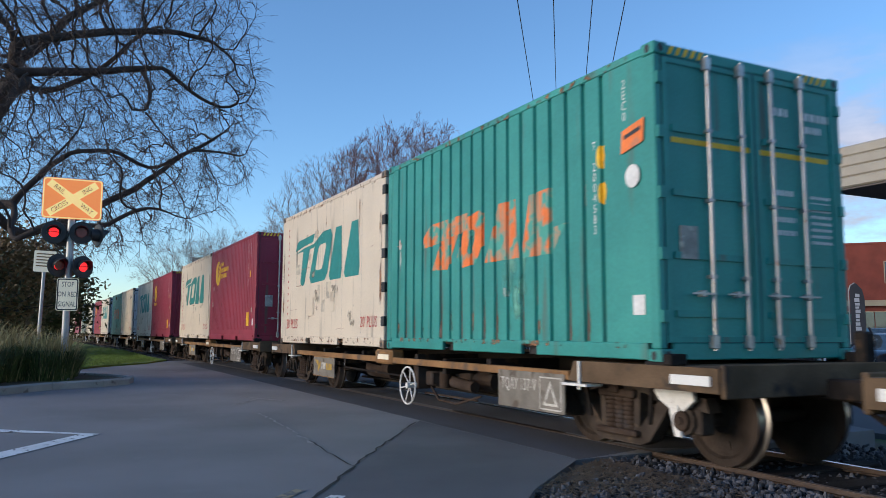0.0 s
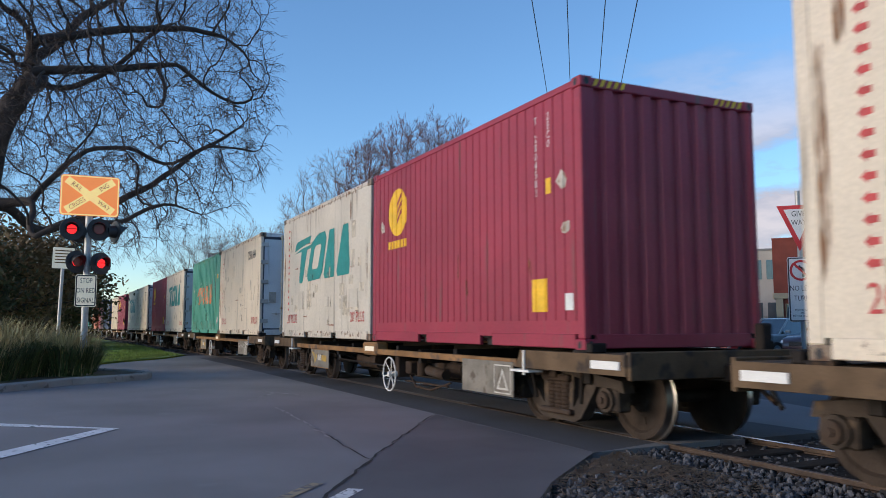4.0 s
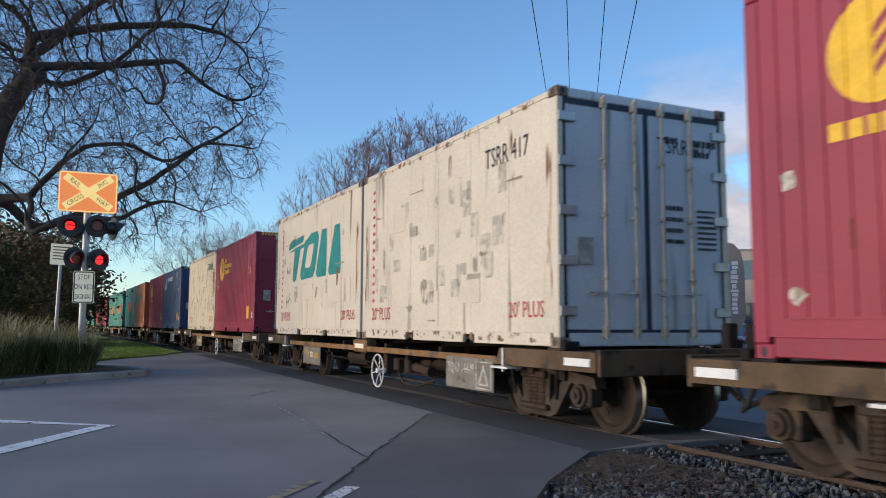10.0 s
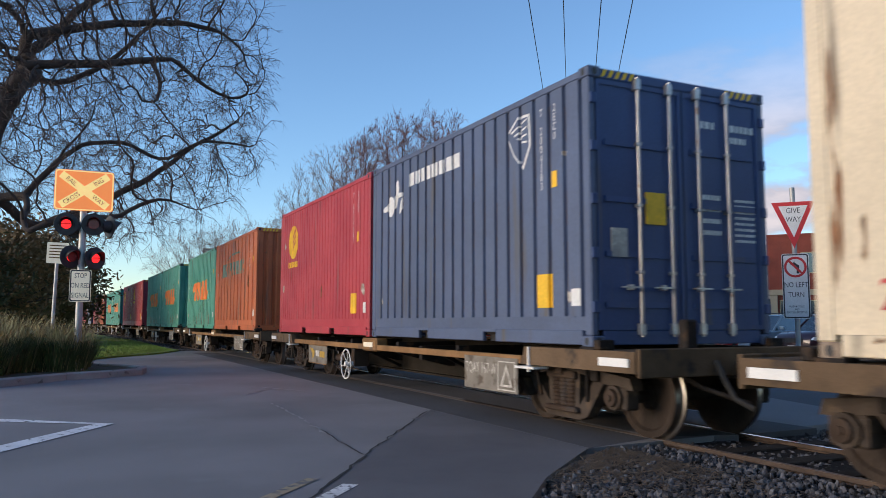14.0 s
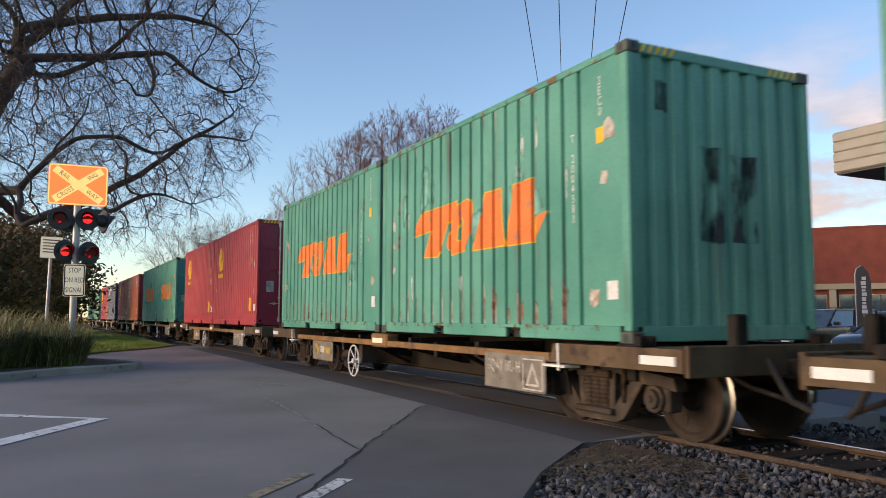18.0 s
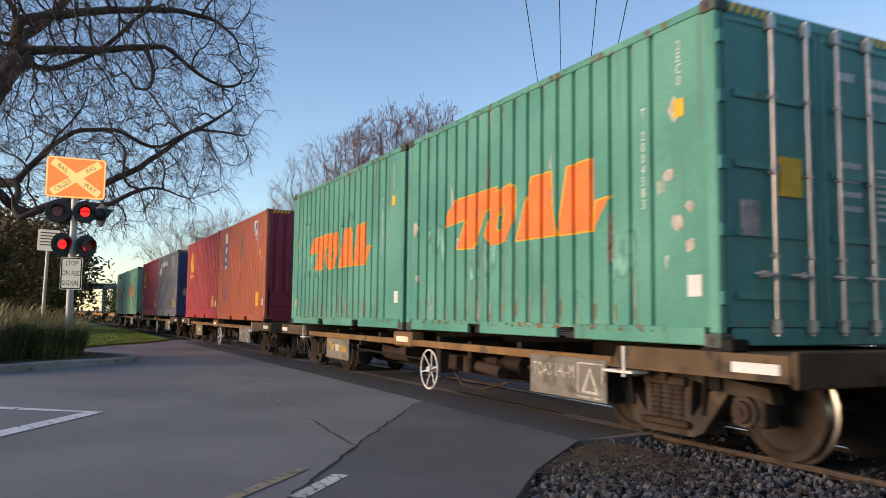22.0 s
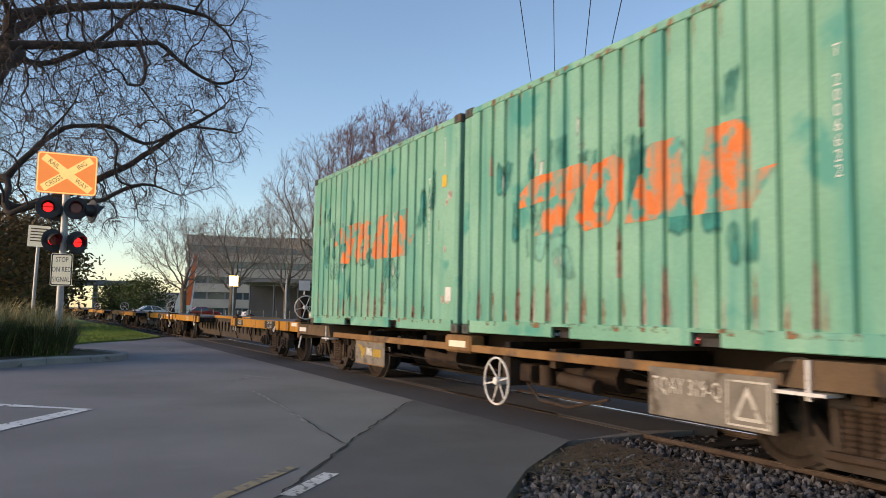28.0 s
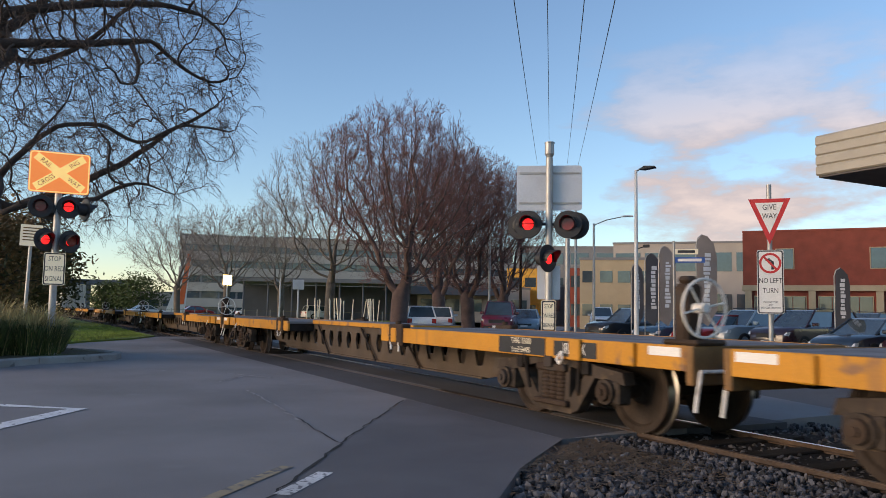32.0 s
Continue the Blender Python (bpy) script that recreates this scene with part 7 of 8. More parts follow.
sb = board(sig, "stop_sign", 0.44, 0.72, 1.88, M["sign_retro_glow"], y=-0.10, rim=M["black_ink"], r=0.04, label="cream plate with black words")
for body, z in (("STOP", 2.10), ("ON RED", 1.88), ("SIGNAL", 1.66)):
    words(sb, body, 0.16, M["black_ink"], 0, z, -0.103, 0.66)

px, py = bearing(180.95, 23)
rs = empty("notice_post", "white notice plate on a pale leaning post", "sign", at=facing(px, py, 0.0, 1) @ pose(0, 0, 0, 0, 1.2, 0))
part("post", Geo().cyl((0, 0, 0), (0, 0, 3.25), 0.045, n=10), M["pole"], rs, smooth=True)
nb = board(rs, "plate", 0.52, 0.56, 3.0, M["sign_retro_glow"], r=0.03)
for k in range(5):
    g = Geo()
    g.add([(-0.2, -0.062, 3.18 - k * 0.08), (0.2 - 0.03 * (k % 2), -0.062, 3.18 - k * 0.08), (0.2 - 0.03 * (k % 2), -0.062, 3.21 - k * 0.08), (-0.2, -0.062, 3.21 - k * 0.08)], [(0, 1, 2, 3)])
    part("unreadable_line", g, M["wagon_tan"], nb)

fs = empty("crossing_signal", "railway crossing signal seen from behind its blank grey board", "signal", "crossing signals", at=facing(-8.5, 2.25, 0.0, -35))
part("post", Geo().cyl((0, 0, 0), (0, 0, 4.05), 0.065, n=16), M["pole"], fs, "grey steel post", smooth=True)
part("bell", Geo().cyl((0, 0, 4.05), (0, 0, 4.12), 0.05, 0.09, 12).cyl((0, 0, 4.12), (0, 0, 4.32), 0.09, 0.085, 12).cyl((0, 0, 4.32), (0, 0, 4.34), 0.095, 0.095, 12), M["pole"], fs, "warning bell")
bb = board(fs, "cross_board", 1.2, 0.84, 3.50, M["sign_back"], y=0.08, r=0.06, label="grey unpainted back of a crossing board")
for z in (3.22, 3.78):
    part("stiffener", Geo().box(-0.55, 0.55, 0.055, 0.08, z - 0.02, z + 0.02, 0.004), M["pole"], bb)
part("lamp_arm", Geo().cyl((-0.4, 0, 2.82), (0.4, 0, 2.82), 0.03, n=8), M["black"], fs)
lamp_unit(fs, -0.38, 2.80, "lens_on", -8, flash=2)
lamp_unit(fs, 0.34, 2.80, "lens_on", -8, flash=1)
lamp_unit(fs, -0.02, 2.18, "lens_on", 52)
lamp_unit(fs, 0.48, 2.80, "lens_off", 170, y=0.1)
lamp_unit(fs, -0.52, 2.80, "lens_off", 170, y=0.1)
sb = board(fs, "stop_sign", 0.27, 0.56, 1.14, M["sign_cream"], y=-0.08, rim=M["black_ink"], r=0.03)
for body, z in (("STOP", 1.31), ("ON RED", 1.14), ("SIGNAL", 0.97)):
    words(sb, body, 0.11, M["black_ink"], 0, z, -0.083, 0.6)
board(fs, "blank_plate", 0.42, 0.62, 1.75, M["sign_back"], y=0.08, r=0.03)

gw = empty("give_way_sign", "red and white give way triangle over a turn ban plate", "sign", at=facing(-7.77, 7.2, -0.02, -48))
part("post", Geo().cyl((0, 0, 0), (0, 0, 3.92), 0.05, n=12), M["pole"], gw, smooth=True)
tri = part("triangle", Geo().prism([(-0.40, 3.62), (0.40, 3.62), (0.0, 2.68)], "y", -0.07, -0.055), M["sign_red"], gw, "red-bordered white triangle")
part("field", Geo().prism([(-0.27, 3.54), (0.27, 3.54), (0.0, 2.90)], "y", -0.074, -0.0715), M["sign_white"], tri)
words(tri, "GIVE", 0.16, M["black_ink"], 0, 3.44, -0.077, 0.8)
words(tri, "WAY", 0.15, M["black_ink"], 0, 3.26, -0.077, 0.8)
nl = board(gw, "no_left_turn", 0.50, 1.30, 1.92, M["sign_white"], y=-0.07, rim=M["black_ink"], r=0.04)
g = Geo()
for i in range(20):
    a, b = 2 * math.pi * i / 20, 2 * math.pi * (i + 1) / 20
    g.add([(r * math.cos(t), -0.073, 2.30 + r * math.sin(t)) for r, t in ((0.21, a), (0.21, b), (0.165, b), (0.165, a))], [(0, 1, 2, 3)])
g.add([(-0.14, -0.075, 2.42), (-0.11, -0.075, 2.45), (0.14, -0.075, 2.18), (0.11, -0.075, 2.15)], [(0, 1, 2, 3)])
part("red_ring", g, M["sign_red"], nl)
part("arrow", Geo().prism([(0.02, 2.17), (0.07, 2.17), (0.07, 2.33), (0.0, 2.38), (-0.02, 2.36), (0.02, 2.31)], "y", -0.0738, -0.0725).prism([(-0.10, 2.36), (-0.01, 2.41), (0.0, 2.31)], "y", -0.0738, -0.0725), M["black_ink"], nl)
words(nl, "NO LEFT", 0.15, M["black_ink"], 0, 1.94, -0.073, 0.74)
words(nl, "TURN", 0.15, M["black_ink"], 0, 1.74, -0.073, 0.74)
words(nl, "MOTORCYCLES\nAND\nBICYCLES EXCEPTED", 0.055, M["black_ink"], 0, 1.45, -0.073, 0.7)


# ---- street furniture behind the line ----
x, y = bearing(138.6, 28)
lp = empty("street_lamp", "tall white street lamp with a flat head", "lamp", at=facing(x, y, -0.02, -50))
part("pole", Geo().cyl((0, 0, 0), (0, 0, 6.35), 0.09, 0.05, 14).cyl((0, 0, 0), (0, 0, 0.25), 0.13, n=12), M["sign_white"], lp, smooth=True)
part("arm", Geo().cyl((0, 0, 6.30), (0.22, 0, 6.42), 0.03, n=8), M["pole"], lp)
part("head", Geo().prism([(0.12, 6.36), (0.32, 6.46), (0.66, 6.44), (0.70, 6.40), (0.30, 6.34)], "y", -0.16, 0.16), M["black"], lp, "dark lamp head")
part("camera_arm", Geo().cyl((0, 0, 3.52), (0.3, 0, 3.62), 0.02, n=6).box(0.24, 0.46, -0.06, 0.06, 3.58, 3.68, 0.02), M["black"], lp)
for hd, dist, h, r, m, lab in ((143.5, 24, 3.95, 0.09, "pole", "plain grey steel street pole"), (142.9, 30, 5.2, 0.06, "pole", "slim grey pole beside the street"), (146.9, 60, 8.6, 0.12, "timber", "tall timber utility pole")):
    x, y = bearing(hd, dist)
    p = empty("pole", lab, "pole", at=(x, y, -0.02))
    part("shaft", Geo().cyl((0, 0, 0), (0, 0, h), r, r * 0.8, 12), M[m], p, smooth=True)
    if m == "timber":
        part("crossarm", Geo().box(-0.9, 0.9, -0.06, 0.06, h - 0.8, h - 0.68), M["timber"], p)
x, y = bearing(149.2, 52)
p = empty("street_lamp", "grey street lamp with a long curved arm", "lamp", at=facing(x, y, 0, -40))
part("pole", Geo().cyl((0, 0, 0), (0, 0, 8.2), 0.09, 0.06, 10), M["pole"], p, smooth=True)
part("arm", Geo().tube([(0, 0, 8.2), (-0.6, 0, 8.5), (-1.6, 0, 8.6)], 0.035, 6), M["pole"], p)
part("head", Geo().box(-2.2, -1.55, -0.12, 0.12, 8.56, 8.66, 0.03), M["sign_white"], p)
x, y = bearing(141.6, 45)
p = empty("street_lamp", "grey street lamp with a long outreach arm", "lamp", at=facing(x, y, 0, -40))
part("pole", Geo().cyl((0, 0, 0), (0, 0, 6.4), 0.09, 0.06, 10), M["pole"], p, smooth=True)
part("arm", Geo().tube([(0, 0, 6.3), (0.7, 0, 6.6), (1.7, 0, 6.8)], 0.03, 6), M["pole"], p)
part("head", Geo().box(1.6, 2.2, -0.1, 0.1, 6.76, 6.86, 0.03), M["sign_white"], p)
x, y = bearing(136.0, 26)
p = empty("street_name_sign", "pole with two narrow street name plates", "sign", at=facing(x, y, 0, -45))
part("post", Geo().cyl((0, 0, 0), (0, 0, 3.6), 0.04, n=10), M["pole"], p, smooth=True)
for z, m, m2, x1 in ((3.25, "sign_cream", "black_ink", 0.75), (2.98, "blue_ink", "sign_white", 0.95)):
    q = part("name_plate", Geo().box(0.03, x1, -0.02, 0.0, z - 0.09, z + 0.09, 0.004), M[m], p)
    part("unreadable_bar", Geo().box(0.12, x1 - 0.1, -0.0235, -0.0215, z - 0.045, z + 0.045), M[m2], q)
# overhead wires, over the road
wires = empty("overhead_wires", "four thin dark wires high over the road", "wires")
# heading and climb of each wire's far and near end, seen from the road
for h0, e0, h1, e1 in ((145.74, 11.04, 148.25, 26.33), (144.87, 12.27, 145.14, 26.25), (143.53, 11.02, 141.89, 26.09), (142.82, 10.6, 139.14, 25.9)):
    far = Vector((*bearing(h0, 70), EYE[2] + 70 * math.tan(radians(e0))))
    near = Vector((*bearing(h1, 13), EYE[2] + 13 * math.tan(radians(e1))))
    pts = [far.lerp(near, i / 10) - Vector((0, 0, 0.12 * (1 - (2 * i / 10 - 1) ** 2))) for i in range(11)]
    step = near - far
    pts.append(near + step * 0.6 + Vector((0, 0, 0.4)))
    part("wire", Geo().tube(pts, 0.011, 5), M["black"], wires)

# park: stakes, fence, sign posts, lit panel, pylon, shelter
fence = empty("park_fence", "low green mesh fence with grey posts", "fence")
fa, fb = Vector((*bearing(175.5, 62), 0)), Vector((*bearing(152.5, 47), 0))
for i in range(26):
    p = fa.lerp(fb, i / 25)
    part("fence_post", shared("fence_post", lambda: Geo().cyl((0, 0, 0), (0, 0, 1.15), 0.03, n=6).mesh("fence_post", M["pole"])), None, fence, at=p)
for z in (0.35, 0.7, 1.05):
    part("fence_wire", Geo().cyl(fa + Vector((0, 0, z)), fb + Vector((0, 0, z)), 0.012, n=4), M["leaf_dark"], fence)
rnd = random.Random(3)
for i in range(22):
    hd = 155.8 + rnd.uniform(0, 7.0)
    x, y = bearing(hd, rnd.uniform(36, 46))
    s = new("stake", shared("stake", lambda: Geo().cyl((0, 0, 0), (0, 0, 1.75), 0.028, n=6).mesh("stake", M["sign_cream"])))
    s.matrix_basis = pose(x, y, 0, rnd.gauss(0, 3), rnd.gauss(0, 4), 0)
    tagged(s, "pale wooden stake guarding a young tree", "stake", "tree stakes")
for hd, dist, h, w, hh, m, lab in ((164.5, 44, 2.9, 0.0, 0, "sign_white", "plain white post in the park"), (163.2, 44, 2.85, 0.62, 0.55, "sign_back", "blank grey plate on a white post"), (168.2, 58, 3.6, 0.62, 0.75, "panel_glow", "panel glowing yellow on a post")):
    x, y = bearing(hd, dist)
    p = empty("post_sign", lab, "sign", at=facing(x, y, 0, hd - 180))
    part("post", Geo().cyl((0, 0, 0), (0, 0, h), 0.045, n=8), M["sign_white"], p)
    if w:
        part("plate", Geo().box(-w / 2, w / 2, -0.07, -0.045, h - hh, h, 0.006), M[m], p)
x, y = bearing(171.6, 100)
p = empty("pylon_sign", "leaning white pylon with an orange stripe", "sign", at=facing(x, y, 0, -8))
part("body", Geo().prism([(-1.4, 0), (1.0, 0), (1.6, 7.8), (1.1, 7.8)], "y", -0.3, 0.3), M["sign_white"], p)
part("stripe", Geo().prism([(0.2, 1.6), (0.9, 1.6), (1.55, 7.8), (1.1, 7.8)], "y", -0.32, -0.302), M["orange_sign"], p)


# ---- buildings ----
def wall_box(parent, name, w, d, z0, z1, m, x=0.0, y=0.0):
    return part(name, Geo().box(x - w / 2, x + w / 2, y, y + d, z0, z1), M[m], parent)


def window(parent, x, z, w, h, m="glass", frame_m="sign_back", y=0.0, mullions=1):
    """A recessed pane in a proud frame, on a wall facing local -y at y."""
    f = part("window", Geo().box(x - w / 2 - 0.06, x + w / 2 + 0.06, y - 0.05, y - 0.005, z - 0.06, z).box(x - w / 2 - 0.06, x + w / 2 + 0.06, y - 0.05, y - 0.005, z + h, z + h + 0.06)
             .box(x - w / 2 - 0.06, x - w / 2, y - 0.05, y - 0.005, z, z + h).box(x + w / 2, x + w / 2 + 0.06, y - 0.05, y - 0.005, z, z + h), M[frame_m], parent)
    n = mullions + 1
    for i in range(n):
        a = x - w / 2 + w * i / n
        part("pane", Geo().box(a + 0.03, a + w / n - 0.03, y - 0.03, y - 0.008, z, z + h), M[m], f)
    return f


# brick corner building: front along (0.8, 0.6), flank running back
bk = empty("brick_building", "two-storey red brick building with a cream ground floor", "building", at=facing(-40.0, 43.0, -0.02, -53))
part("upper_wall", Geo().box(0, 46, 0, 20, 3.7, 7.85), M["brick"], bk, "red brick upper storey")
part("lower_wall", Geo().box(0.15, 45.85, 0.25, 19.8, -0.3, 3.3), M["brick"], bk)
part("band", Geo().box(-0.12, 46.1, -0.12, 20.1, 3.3, 3.72), M["cream_wall"], bk, "cream concrete band")
part("parapet", Geo().box(-0.05, 46.05, -0.05, 20.05, 7.85, 8.0), M["brick"], bk)
part("roof", Geo().box(0.2, 45.8, 0.2, 19.8, 7.7, 7.84), M["grey_wall"], bk)
for i in range(10):
    x = 0.35 + i * 4.5
    part("column", Geo().box(x - 0.25, x + 0.25, -0.06, 0.3, -0.3, 3.3, 0.02), M["cream_wall"], bk)
    if i < 9:
        window(bk, x + 2.25, 1.6, 3.6, 1.25, "glass", "cream_wall", 0.24, 3)
for x, w, m in ((3.0, 1.2, "glass"), (9.5, 1.4, "glass"), (22, 1.4, "glass"), (27, 1.4, "glass")):
    window(bk, x, 5.0, w, 1.5, m, "cream_wall", 0.0, 0)
window(bk, 15.6, 4.0, 6.4, 3.0, "glass_sunset", "cream_wall", 0.0, 3)
flank = part("flank", Geo().box(-0.06, 0.0, 0.3, 20, 3.75, 7.8), M["brick"], bk)
for y in (2.5, 5.0, 7.5, 10.5):
    part("window", Geo().box(-0.10, -0.062, y, y + 0.9, 4.6, 6.3), M["glass"], bk)
for y in (2, 6, 10, 14):
    part("window", Geo().box(0.05, 0.148, y, y + 2.6, 0.8, 2.9), M["glass_sunset"], bk)
part("aerial", Geo().cyl((14, 4, 8), (14, 4, 9.6), 0.03, n=5).cyl((13.6, 4, 9.2), (14.4, 4, 9.2), 0.02, n=5), M["pole"], bk)

# showroom with a slatted fascia
sr = empty("showroom", "car showroom with a slatted stone-coloured fascia", "building", at=pose(-12.45, 15.0, -0.02))
for i in range(4):
    part("fascia_slat", Geo().prism([(0.0, 5.56 + i * 0.31), (-0.05, 5.60 + i * 0.31), (-0.05, 5.82 + i * 0.31), (0.0, 5.87 + i * 0.31)], "x", 0, 26), M["awning"], sr)
    part("fascia_slat", Geo().prism([(0.0, 5.56 + i * 0.31), (-0.05, 5.60 + i * 0.31), (-0.05, 5.82 + i * 0.31), (0.0, 5.87 + i * 0.31)], "x", 0, 14), M["awning"], sr, at=pose(0, 14, 0, 0, 0, -90))
part("canopy_roof", Geo().box(0.02, 26, 0.02, 14, 5.56, 6.78), M["awning"], sr)
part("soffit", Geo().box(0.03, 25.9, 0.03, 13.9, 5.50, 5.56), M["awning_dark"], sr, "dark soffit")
for x in (2.15, 9, 16, 23):
    part("column", Geo().box(x - 0.2, x + 0.2, 1.2, 1.6, -0.3, 5.5, 0.02), M["cream_wall"], sr)
part("back_wall", Geo().box(3.0, 25, 8, 8.3, -0.3, 5.5), M["cream_wall"], sr)

# office block behind the trees
of = empty("office_block", "long five-storey concrete office block with window bands", "building", at=facing(*bearing(171.4, 142), -0.9, -10))
part("wall", Geo().box(0, 62, 0, 16, 0, 13.4), M["grey_wall"], of)
for k in range(5):
    part("floor_band", Geo().box(-0.3, 62.3, -0.35, 16.3, 2.3 + k * 2.75, 3.8 + k * 2.75), M["office_band"], of, "pale concrete band")
    for i in range(20):
        part("pane", Geo().box(0.6 + i * 3.05, 3.3 + i * 3.05, -0.03, -0.004, 3.85 + k * 2.75 - 2.75, 5.0 + k * 2.75 - 2.75), M["glass"], of)
part("roof_plant", Geo().box(18, 44, 4, 12, 14.8, 15.6), M["grey_wall"], of)
part("roof_slab", Geo().box(-0.4, 62.4, -0.5, 16.4, 14.85, 15.0), M["office_band"], of)

sh = empty("park_shelter", "long low dark pavilion with a thin flat roof", "building", at=facing(*bearing(167.5, 92), 0, -16))
part("roof", Geo().prism([(0, 4.3), (0, 4.7), (20, 4.9), (20, 4.4)], "y", -2, 9), M["grey_wall"], sh, "thin pale roof")
part("back_wall", Geo().box(0.5, 26, 6, 6.3, 0, 4.2), M["dark_wall"], sh)
for i in range(8):
    part("column", Geo().cyl((0.8 + i * 2.7, -1.5, 0), (0.8 + i * 2.7, -1.5, 4.35), 0.10, n=8), M["dark_wall"], sh)
part("roof_wing", Geo().box(20, 31, -1, 8, 3.3, 4.2), M["dark_wall"], sh)
br = empty("road_bridge", "distant concrete road bridge on dark piers", "bridge", at=facing(*bearing(181.5, 260), 0, 0))
part("deck", Geo().box(-10, 32, 0, 9, 7.8, 9.4), M["dark_wall"], br)
for i in range(5):
    part("pier", Geo().box(-8 + i * 9, -6.8 + i * 9, 2, 7, 0, 7.8), M["dark_wall"], br)


def block(name, label, heading, dist, w, d, h, m, face, storeys, bays, glass="glass", wh=1.3, roof="grey_wall", gaps=0.3):
    """A plain far building: wall, storeys of windows, parapet and roof."""
    b = empty(name, label, "building", at=facing(*bearing(heading, dist), -0.02, face))
    part("wall", Geo().box(0, w, 0, d, -0.3, h), M[m], b)
    part("parapet", Geo().box(-0.1, w + 0.1, -0.1, d + 0.1, h, h + 0.25), M[roof], b)
    sh = h / storeys
    for s in range(storeys):
        for i in range(bays):
            ww = w / bays
            part("window", Geo().box(i * ww + ww * gaps / 2, (i + 1) * ww - ww * gaps / 2, -0.04, -0.006, s * sh + sh * 0.32, s * sh + sh * 0.32 + wh), M[glass], b)
    return b


block("commercial_building", "wide grey building with bands of glass", 147.2, 125, 40, 20, 11.8, "grey_wall", -38, 3, 10, wh=1.8)
block("corner_shop", "cream two-storey corner building", 142.6, 82, 9, 10, 6.9, "cream_wall", -42, 2, 5, wh=1.2)
block("corner_house", "orange-brown building with arched frontage", 143.4, 95, 5, 8, 6.8, "brick", -42, 2, 3, wh=1.4)
block("yellow_building", "bright yellow rendered building", 147.9, 100, 6, 8, 7.0, "yellow_wall", -36, 2, 3, wh=1.2)
block("white_shed", "low white shed behind the park", 154.5, 96, 14, 8, 4.2, "pale_wall", -26, 1, 5, wh=1.5)
block("low_shop", "low grey shop with a dark front", 149.6, 110, 14, 8, 5.0, "dark_wall", -32, 1, 5, wh=1.6)
block("grey_hall", "grey hall beside the street", 140.2, 105, 30, 18, 10.6, "pale_wall", -46, 2, 8, wh=2.4, gaps=0.15)
block("far_house", "far low white buildings along the line", 176.2, 190, 24, 8, 4.6, "pale_wall", -4, 1, 8, wh=1.4)
block("lawn_house", "small pale cottage beyond the lawn", 186.4, 62, 4.5, 5, 2.2, "pale_wall", 6, 1, 2, wh=0.9)


# ---- feather flags ----
def feather(heading, dist, h, w, m, face, ink):
    x, y = bearing(heading, dist)
    f = empty("feather_flag", "tall feather banner on a bent pole", "flag", "feather flags", at=facing(x, y, 0, face))
    part("pole", Geo().tube([(0, 0, -0.24), (0, 0, h * 0.9), (0.06, 0, h * 0.97), (0.2, 0, h)], 0.02, 6), M["pole"], f)
    outline = [(0.02, h * 0.28), (w * 0.55, h * 0.22), (w, h * 0.36), (w, h * 0.80), (w * 0.86, h * 0.92), (w * 0.55, h * 0.985), (0.2, h), (0.04, h * 0.95)]
    part("banner", Geo().prism(outline, "y", -0.006, 0.006), M[m], f, "dark printed cloth")
    rr = random.Random(int(heading * 10))
    z = h * 0.40
    while z < h * 0.84:
        d = rr.uniform(0.07, 0.15)
        x0, x1 = w * rr.uniform(0.34, 0.42), w * rr.uniform(0.60, 0.72)
        part("unreadable_bar", Geo().add([(x0, -0.009, z), (x1, -0.009, z), (x1, -0.009, z + d), (x0, -0.009, z + d)], [(0, 1, 2, 3)]), M[ink], f)
        z += d + 0.035


feather(138.95, 33, 3.35, 0.50, "flag_dark", -45, "sign_back")
feather(138.0, 31, 3.6, 0.62, "flag_dark", -45, "sign_back")
feather(137.05, 29, 3.7, 0.60, "flag_grey", -48, "sign_back")
feather(134.5, 27, 3.9, 0.66, "flag_grey", -42, "sign_back")
feather(125.8, 31, 3.0, 0.5, "flag_dark", -50, "sign_back")


